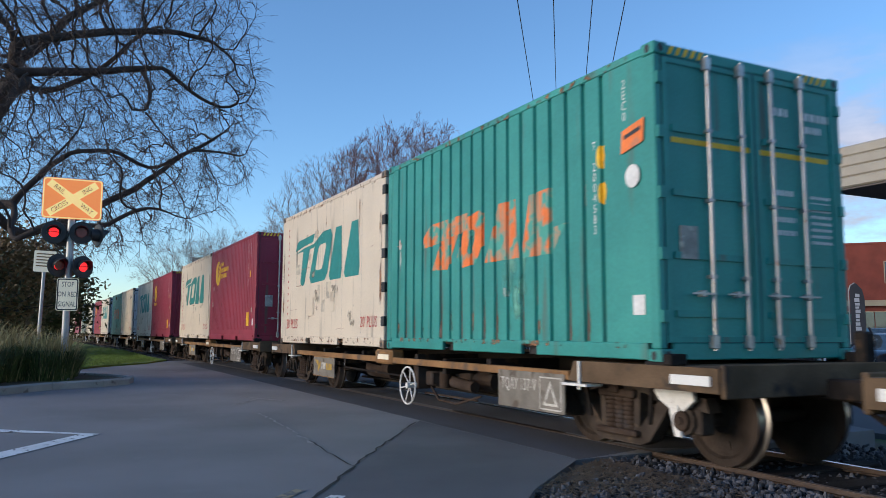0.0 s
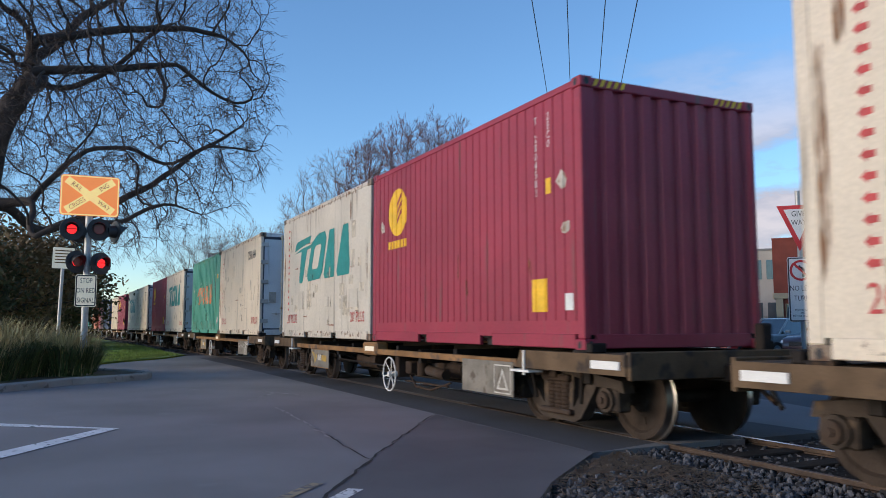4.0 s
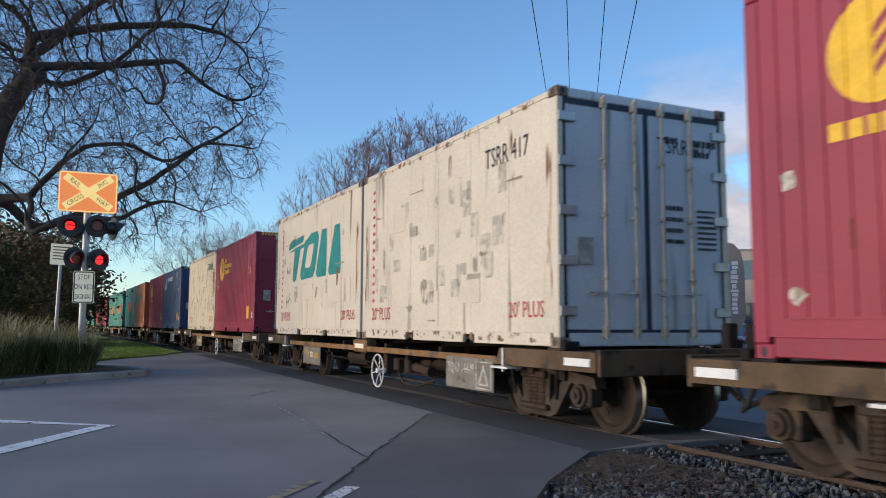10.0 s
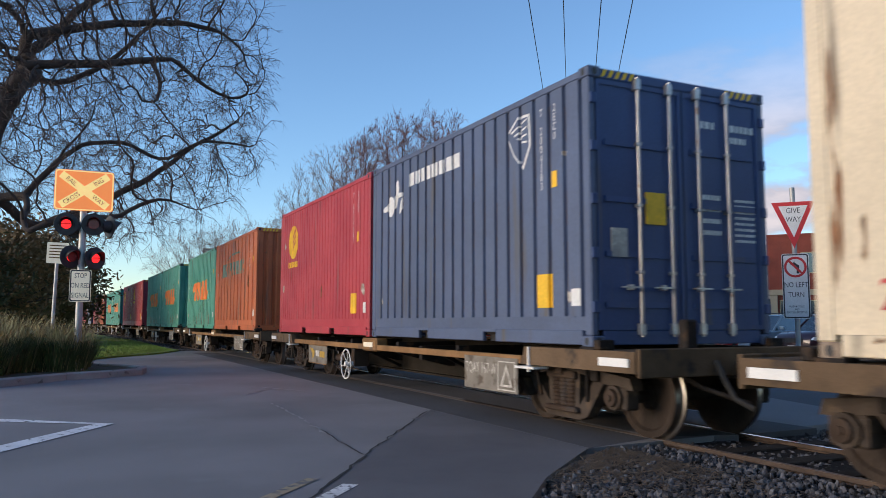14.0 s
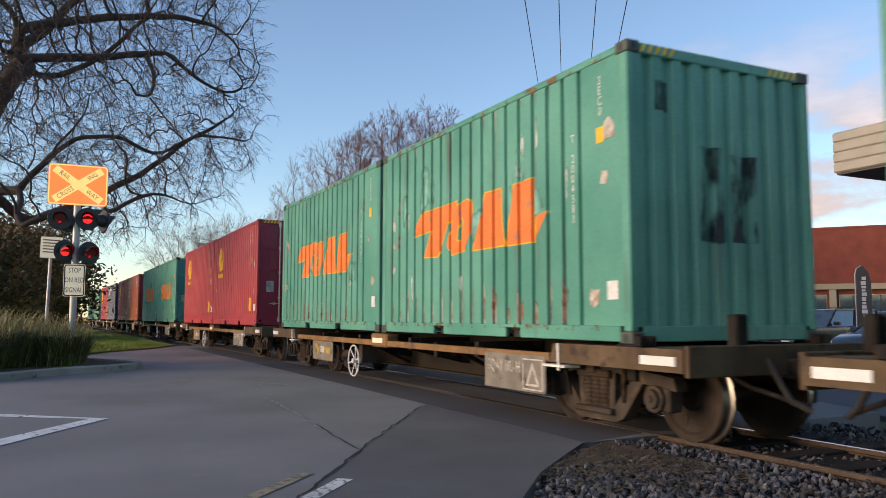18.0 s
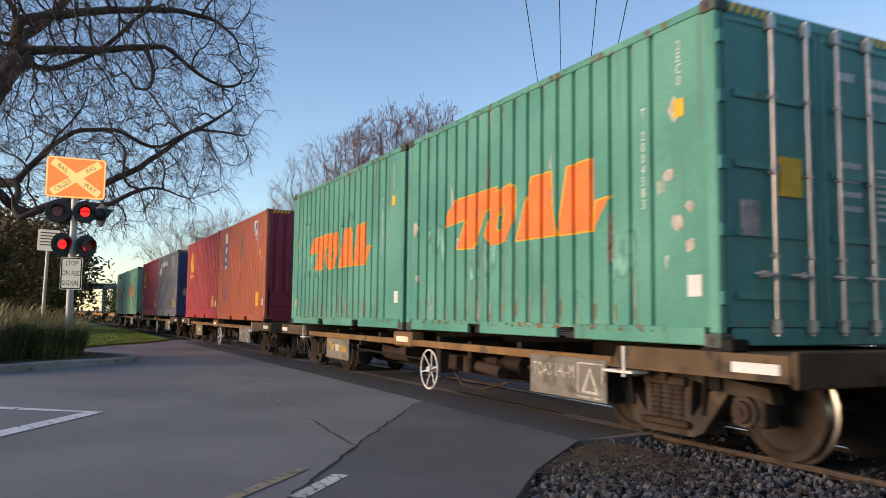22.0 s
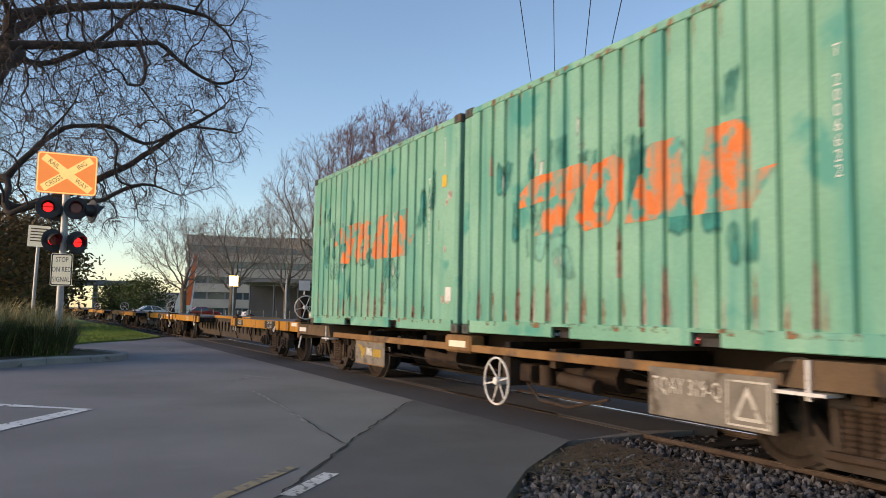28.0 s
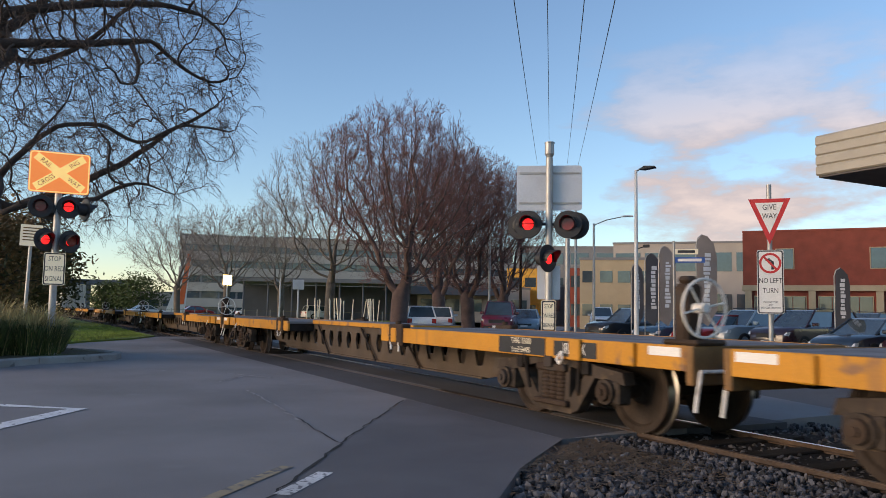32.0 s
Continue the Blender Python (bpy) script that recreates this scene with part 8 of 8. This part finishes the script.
# ---- cars ----
def car(heading, dist, face, body, kind, label, z=-0.02):
    """kind: hatch, sedan, suv, box. Local +x is the nose; origin on the ground under the middle."""
    L, W, H, belt, hood, cab0, cab1, roof0, roof1 = {
        "hatch": (3.95, 1.70, 1.50, 0.92, 0.86, -1.85, 0.95, -1.45, 0.20), "sedan": (4.65, 1.80, 1.45, 0.92, 0.84, -1.75, 1.15, -0.95, 0.25),
        "estate": (4.8, 1.84, 1.60, 0.98, 0.94, -2.25, 1.15, -1.95, 0.30), "suv": (4.75, 1.88, 1.74, 1.08, 1.06, -2.25, 1.15, -1.95, 0.40), "box": (4.5, 1.78, 1.85, 1.10, 1.08, -2.15, 0.75, -2.0, 0.25), "ute": (5.1, 1.85, 1.78, 1.08, 1.08, -0.75, 1.25, -0.55, 0.50)}[kind]
    x, y = bearing(heading, dist)
    c = empty("car", label, "car", "parked cars", at=pose(x, y, z, 0, 0, face))
    hx, hy = L / 2, W / 2
    bm = M[body]
    # lower body: stations along the length, each a ring from sill to shoulder
    st = [(-hx, 0.45, belt - 0.18, 0.82), (-hx + 0.10, 0.26, belt - 0.02, 0.94), (-hx + 0.7, 0.24, belt, 1.0), (0, 0.24, belt, 1.0), (cab1 + 0.1, 0.24, belt - 0.02, 1.0),
          (hx - 0.55, 0.24, hood, 0.97), (hx - 0.12, 0.26, hood - 0.12, 0.90), (hx, 0.36, hood - 0.28, 0.78)]
    if kind == "ute":
        st[2] = (-hx + 0.3, 0.3, belt, 1.0)
    g = Geo()
    pts = []
    for sx, z0, z1, k in st:
        w = hy * k
        pts += [(sx, -w * 0.93, z0), (sx, -w, z0 + (z1 - z0) * 0.45), (sx, -w * 0.985, z1 - 0.06), (sx, -w * 0.90, z1), (sx, w * 0.90, z1), (sx, w * 0.985, z1 - 0.06), (sx, w, z0 + (z1 - z0) * 0.45), (sx, w * 0.93, z0)]
    f = [(8 * i + j, 8 * i + (j + 1) % 8, 8 * i + 8 + (j + 1) % 8, 8 * i + 8 + j) for i in range(len(st) - 1) for j in range(8)]
    f += [tuple(range(8))[::-1], tuple(range(8 * (len(st) - 1), 8 * len(st)))]
    g.add(pts, f)
    part("body", g, bm, c, smooth=True)
    # glasshouse
    a, b = 0.88 * hy, 0.70 * hy
    lo = [(cab0, -a), (cab1, -a), (cab1, a), (cab0, a)]
    hi = [(roof0, -b), (roof1, -b), (roof1, b), (roof0, b)]
    g = Geo().add([(p, q, belt - 0.03) for p, q in lo] + [(p, q, H - 0.05) for p, q in hi], [(0, 1, 5, 4), (1, 2, 6, 5), (2, 3, 7, 6), (3, 0, 4, 7)])
    for nm, face_ in (("side_window", (0, 1, 5, 4)), ("windscreen", (1, 2, 6, 5)), ("side_window", (2, 3, 7, 6)), ("rear_window", (3, 0, 4, 7))):
        part(nm, Geo().add([g.v[i] for i in face_], [(0, 1, 2, 3)]), M["glass"], c, "tinted glass")
    g = Geo().prism([(roof0 - 0.04, H - 0.07), (roof0 + 0.1, H - 0.01), ((roof0 + roof1) / 2, H), (roof1 - 0.1, H - 0.02), (roof1 + 0.04, H - 0.07)], "y", -b - 0.03, b + 0.03)
    part("roof", g, bm, c, smooth=True)
    for sy in (-1, 1):
        for (p0, q0), (p1, q1) in (((cab0, a), (roof0, b)), ((cab1, a), (roof1, b)), ((cab0 * 0.3 + cab1 * 0.7 - 0.55, a), (roof0 * 0.35 + roof1 * 0.65 - 0.3, b))):
            part("pillar", Geo().cyl((p0, sy * (q0 + 0.005), belt - 0.03), (p1, sy * (q1 + 0.005), H - 0.04), 0.045, 0.04, 6), bm, c)
        part("mirror", Geo().box(cab1 - 0.42, cab1 - 0.27, *sorted((sy * hy * 0.92, sy * (hy + 0.17))), belt + 0.02, belt + 0.16, 0.03), bm, c)
        part("headlight", Geo().prism([(hx - 0.42, hood - 0.16), (hx - 0.10, hood - 0.20), (hx - 0.03, hood - 0.30), (hx - 0.16, hood - 0.34)], "y", *sorted((sy * hy * 0.56, sy * hy * 0.915))), M["headlight"], c, "clear headlight")
        part("tail_light", Geo().box(-hx - 0.012, -hx + 0.14, *sorted((sy * hy * 0.62, sy * hy * 0.90)), belt - 0.34, belt - 0.10, 0.02), M["tail"], c, "red tail light")
        for sx in (-1, 1):
            wx, r = sx * L * 0.295, 0.33 if kind in ("hatch", "sedan") else 0.38
            arch = part("wheel", shared(("tyre", r), lambda: Geo().lathe([(r * 0.62, -0.10), (r * 0.94, -0.11), (r, -0.08), (r, 0.08), (r * 0.94, 0.11), (r * 0.62, 0.10)], (0, 0, 0), "y", 22).mesh("wheel", M["rubber"], smooth=True)), None, c, at=(wx, sy * (hy - 0.10), r))
            part("rim", shared(("rim", r, sy), lambda: Geo().lathe([(0.0, sy * 0.06), (r * 0.25, sy * 0.085), (r * 0.5, sy * 0.05), (r * 0.62, sy * 0.10)], (0, 0, 0), "y", 10).mesh("rim", M["galv"])), None, arch)
    part("grille", Geo().box(hx - 0.06, hx + 0.015, -hy * 0.48, hy * 0.48, hood - 0.42, hood - 0.24, 0.02), M["black"], c, "dark grille")
    part("bumper", Geo().box(hx - 0.10, hx + 0.05, -hy * 0.80, hy * 0.80, 0.30, 0.50, 0.04), bm if kind != "box" else M["black"], c)
    part("rear_bumper", Geo().box(-hx - 0.05, -hx + 0.10, -hy * 0.82, hy * 0.82, 0.32, 0.52, 0.04), bm if kind != "box" else M["black"], c)
    for sx in (-1, 1):
        part("number_plate", Geo().box(*sorted((sx * (hx + 0.052), sx * (hx + 0.06))), -0.2, 0.2, 0.42, 0.53), M["sign_white"], c)
    if kind in ("suv", "box", "estate"):
        for sy in (-1, 1):
            part("roof_bar", Geo().cyl((roof0 + 0.1, sy * b, H + 0.04), (roof1 - 0.1, sy * b, H + 0.04), 0.018, n=6), M["black"], c)
    if kind == "ute":
        part("tray_rail", Geo().box(-hx + 0.1, cab0, -hy * 0.9, hy * 0.9, belt - 0.02, belt + 0.03, 0.01), M["black"], c)
    return c


for hd, dist, face, body, kind, lab in (
        (154.4, 43, 160, "car_white", "hatch", "white hatchback parked under the trees"), (152.75, 47, 150, "car_white", "hatch", "white hatchback with a dark rear window"),
        (148.4, 43, -36, "car_maroon", "box", "maroon four-wheel drive facing the crossing"), (146.5, 47, -36, "car_silver", "sedan", "pale blue sedan in the queue"),
        (138.6, 40, 266, "car_black", "ute", "black utility with bright headlights"), (136.6, 43, 268, "car_blue", "ute", "dark blue double-cab utility"),
        (135.3, 37, 268, "car_blue", "estate", "dark blue wagon in the yard"), (133.2, 35.5, 270, "car_red", "hatch", "low red hatchback in the yard"),
        (131.0, 36, 270, "car_silver", "suv", "silver-blue four-wheel drive in the yard"), (127.5, 34, 271, "car_plum", "suv", "dark plum estate car in the yard"),
        (129.3, 46, 268, "car_silver", "suv", "silver wagon in the second row"), (123.6, 30, 271, "car_navy", "sedan", "dark navy sedan in the yard"),
        (119.6, 30, 270, "car_plum", "sedan", "dark sedan at the yard's end"), (134.6, 48, 268, "car_red", "ute", "red utility behind the front row"),
        (123.6, 44, 268, "car_black", "suv", "black wagon in the second row"), (173.5, 105, 100, "car_white", "sedan", "white car far across the park"),
        (170.2, 108, 95, "car_red", "sedan", "red car far across the park"), (166.2, 100, 95, "car_white", "sedan", "white car beyond the shelter"),
        (161.5, 98, 95, "car_white", "suv", "white wagon beyond the park"), (141.0, 62, -40, "car_white", "ute", "pale truck down the street")):
    car(hd, dist, face, body, kind, lab, -0.22 if 115 < hd < 140 else -0.0)


# ---- markings on the road ----
def strip(parent, pts, w, m, z=0.006, name="line"):
    a, b = Vector((*pts[0], 0)), Vector((*pts[1], 0))
    n = (b - a).normalized().cross(Vector((0, 0, 1))) * (w / 2)
    return part(name, Geo().add([(*(a + n).xy, z), (*(b + n).xy, z), (*(b - n).xy, z), (*(a - n).xy, z)], [(0, 1, 2, 3)]), m, parent)


marks = empty("road_markings", "worn white and yellow lines on the asphalt", "road marking", kind="structure")
part("line", Geo().add([(-6.66, -5.42, 0.006), (-7.72, -6.62, 0.006), (-12.0, -11.6, 0.006), (-11.75, -11.7, 0.006), (-7.41, -6.59, 0.006), (-6.72, -5.62, 0.006)], [(0, 1, 4, 5), (1, 2, 3, 4)]), M["line_white"], marks, "white edge line")
part("line", Geo().add([(-6.66, -5.42, 0.0065), (-6.72, -5.62, 0.0065), (-5.30, -6.55, 0.0065), (-2.3, -8.6, 0.0065), (-2.1, -8.45, 0.0065), (-5.08, -6.38, 0.0065)], [(0, 1, 2, 5), (5, 2, 3, 4)]), M["line_white"], marks, "white edge line")
strip(marks, ((-2.62, -4.25), (-1.2, -5.55)), 0.10, M["line_yellow"], name="faded_line")
strip(marks, ((-2.30, -4.06), (-1.75, -4.54)), 0.12, M["line_worn"], 0.0065, "worn_line")
# cracks and a sealed seam
cr = random.Random(2)


def crack(pts, w, m, z):
    g = Geo()
    path = []
    for (ax, ay), (bx, by) in zip(pts, pts[1:]):
        n = max(3, int(math.hypot(bx - ax, by - ay) / 0.12))
        path += [(ax + (bx - ax) * i / n + cr.gauss(0, 0.014), ay + (by - ay) * i / n + cr.gauss(0, 0.014)) for i in range(n)]
    path.append(pts[-1])
    v = []
    for i, p in enumerate(path):
        q, r = path[max(i - 1, 0)], path[min(i + 1, len(path) - 1)]
        d = Vector((r[0] - q[0], r[1] - q[1])).normalized()
        ww = w * cr.uniform(0.35, 1.0) * (0.3 if i in (0, len(path) - 1) else 1)
        v += [(p[0] - d.y * ww, p[1] + d.x * ww, z), (p[0] + d.y * ww, p[1] - d.x * ww, z)]
    g.add(v, [(2 * i, 2 * i + 1, 2 * i + 3, 2 * i + 2) for i in range(len(path) - 1)])
    return part("crack", g, m, marks)


crack([(-6.3, -1.62), (-4.9, -2.55), (-3.43, -3.54)], 0.014, M["crack"], 0.006)
crack([(-3.43, -3.54), (-2.75, -3.95), (-1.4, -4.85), (0.2, -6.2)], 0.022, M["crack"], 0.006)
crack([(-3.43, -3.54), (-4.39, -3.49), (-5.2, -3.42)], 0.013, M["crack"], 0.0065)
crack([(-4.4, -3.48), (-6.6, -3.32), (-8.2, -3.25)], 0.022, M["seal"], 0.006)
for pts in (((-9.5, -3.4), (-10.6, -2.7)), ((-12.4, -4.1), (-11.7, -3.6)), ((-13.8, -3.2), (-13.0, -2.9)), ((-11.2, -2.9), (-9.9, -2.3))):
    crack(list(pts), 0.035, M["seal"], 0.006)
crack([(-12, -9), (-9.4, -7.4), (-7.0, -7.1)], 0.016, M["crack"], 0.006)

# ---- gravel shoulder: bed, loose stones, dry litter ----
EDGE = [(-3.05, -0.62), (-2.80, -1.45), (-2.42, -2.02), (-2.18, -2.42), (-1.76, -2.76), (-1.32, -3.1), (0.1, -4.6)]
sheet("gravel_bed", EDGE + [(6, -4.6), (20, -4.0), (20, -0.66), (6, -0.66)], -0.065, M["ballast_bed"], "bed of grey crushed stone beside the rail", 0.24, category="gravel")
rnd = random.Random(12)


def outside(x, y):
    """Right of the asphalt's edge."""
    for (ax, ay), (bx, by) in zip(EDGE, EDGE[1:]):
        if by <= y <= ay:
            return x > ax + (bx - ax) * (y - ay) / (by - ay) + 0.02
    return y > EDGE[0][1] and x > -2.95


ICO = [(0, 0, 1), (0.89, 0, 0.45), (0.28, 0.85, 0.45), (-0.72, 0.53, 0.45), (-0.72, -0.53, 0.45), (0.28, -0.85, 0.45), (0.72, 0.53, -0.45), (-0.28, 0.85, -0.45), (-0.89, 0, -0.45), (-0.28, -0.85, -0.45), (0.72, -0.53, -0.45), (0, 0, -1)]
ICF = [(0, 1, 2), (0, 2, 3), (0, 3, 4), (0, 4, 5), (0, 5, 1), (1, 6, 2), (2, 7, 3), (3, 8, 4), (4, 9, 5), (5, 10, 1), (6, 7, 2), (7, 8, 3), (8, 9, 4), (9, 10, 5), (10, 6, 1), (11, 7, 6), (11, 8, 7), (11, 9, 8), (11, 10, 9), (11, 6, 10)]


def stones(name, label, count, spot, lo, hi):
    v, f = [], []
    made = 0
    while made < count:
        p = spot()
        if p is None:
            continue
        x, y, z = p
        s = rnd.uniform(lo, hi)
        ax, ay, az = s * rnd.uniform(0.7, 1.3), s * rnd.uniform(0.6, 1.1), s * rnd.uniform(0.45, 0.8)
        rot = Euler((rnd.uniform(0, 6), rnd.uniform(0, 6), rnd.uniform(0, 6))).to_matrix()
        b = len(v)
        for q in ICO:
            k = rnd.uniform(0.72, 1.15)
            w = rot @ Vector((q[0] * ax * k, q[1] * ay * k, q[2] * az * k))
            v.append((x + w.x, y + w.y, z + w.z))
        f += [(b + i, b + j, b + k) for i, j, k in ICF]
        made += 1
    return tagged(new(name, quick(name, v, f, M["stone"])), label, "gravel", kind="stuff")


def near_spot():
    x, y = rnd.uniform(-3.1, 2.6), rnd.uniform(-3.4, -0.66)
    return (x, y, -0.05 + rnd.uniform(-0.012, 0.022)) if outside(x, y) else None


def between_spot():
    x, y = rnd.uniform(-3.3, 5.0), rnd.uniform(-0.47, 2.3)
    return (x, y, -0.08 + rnd.uniform(-0.01, 0.02)) if abs(y - 0.53) > 0.08 else None


def far_spot():
    s = rnd.uniform(-28.2, -75)
    m = on_line(s)
    p = m @ Vector((0, rnd.uniform(-1.9, 1.9), -0.05))
    return p.x, p.y, p.z


stones("gravel", "loose angular grey gravel beside the rail", 6800, near_spot, 0.013, 0.044)
stones("track_ballast", "dark ballast stones between the rails", 4200, between_spot, 0.02, 0.042)
stones("line_ballast", "brown ballast stones along the lawn", 3000, far_spot, 0.03, 0.06)


def litter():
    v, f = [], []
    for _ in range(7000):
        y = -1.2 - abs(rnd.gauss(0, 0.9))
        x = -2.9 + abs(rnd.gauss(0, 0.8))
        if not outside(x, y) or y < -3.6:
            continue
        a, ln = rnd.uniform(0, 6.283), rnd.uniform(0.03, 0.13)
        p = Vector((x, y, -0.03 + rnd.uniform(0, 0.03)))
        d = Vector((math.cos(a), math.sin(a), rnd.uniform(-0.15, 0.15))) * ln
        n = Vector((-d.y, d.x, 0)).normalized() * 0.004
        b = len(v)
        v += [p - n, p + n, p + d + n, p + d - n]
        f.append((b, b + 1, b + 2, b + 3))
    return quick("dry_litter", v, f, M["straw"])


tagged(new("dry_litter", litter()), "dry straw and leaf litter over the gravel's edge", "litter", kind="stuff")


# ---- grass blades of the lawn's nearer part ----
def blades(name, label, count, spot, h):
    v, f = [], []
    for _ in range(count):
        p = spot()
        if p is None:
            continue
        x, y, z = p
        a = rnd.uniform(0, 6.283)
        ln = h * rnd.uniform(0.5, 1.3)
        s = Vector((math.cos(a), math.sin(a), 0)) * 0.012
        lean = Vector((rnd.gauss(0, 0.4), rnd.gauss(0, 0.4), 1)) * ln
        q = Vector((x, y, z))
        b = len(v)
        v += [q - s, q + s, q + lean]
        f.append((b, b + 1, b + 2))
    return tagged(new(name, quick(name, v, f, M["blade"])), label, "grass", kind="stuff")


def lawn_spot():
    x = -23 - abs(rnd.gauss(0, 14))
    y = rnd.uniform(-9, -2.2)
    return (x, y, 0.05) if y < -5.55 - (x + 22.6) * 0.53 and y < -1.95 + (x + 30) * 0.022 and y > -8.3 + (x + 32) * 0.1 else None


blades("lawn_grass", "short green grass blades of the lawn", 26000, lawn_spot, 0.07)


def moving_wheels():
    """Wheelsets roll; discs added over the signal lenses turn in place of lamps switching."""
    step = 1 / 15
    rows = []
    for i in range(round(32 / step) + 1):
        t = i * step
        rows.append((t, math.degrees(run(t) / 0.42)))
    for w in WHEELS:
        x = w.matrix_basis.translation.copy()
        turned = w.parent.parent in BACKWARDS
        walk(w, [(t, pose(x.x, x.y, x.z, 0, -a if turned else a, 0)) for t, a in rows])
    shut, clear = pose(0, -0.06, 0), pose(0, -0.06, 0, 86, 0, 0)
    for sh, side in ADDED_SHUTTERS:
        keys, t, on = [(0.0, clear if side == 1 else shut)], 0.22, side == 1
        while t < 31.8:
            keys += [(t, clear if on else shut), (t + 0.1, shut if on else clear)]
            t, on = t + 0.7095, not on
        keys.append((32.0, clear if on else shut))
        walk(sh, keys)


BACKWARDS = {thing for thing, back, turned in TRAIN if turned}
motions()
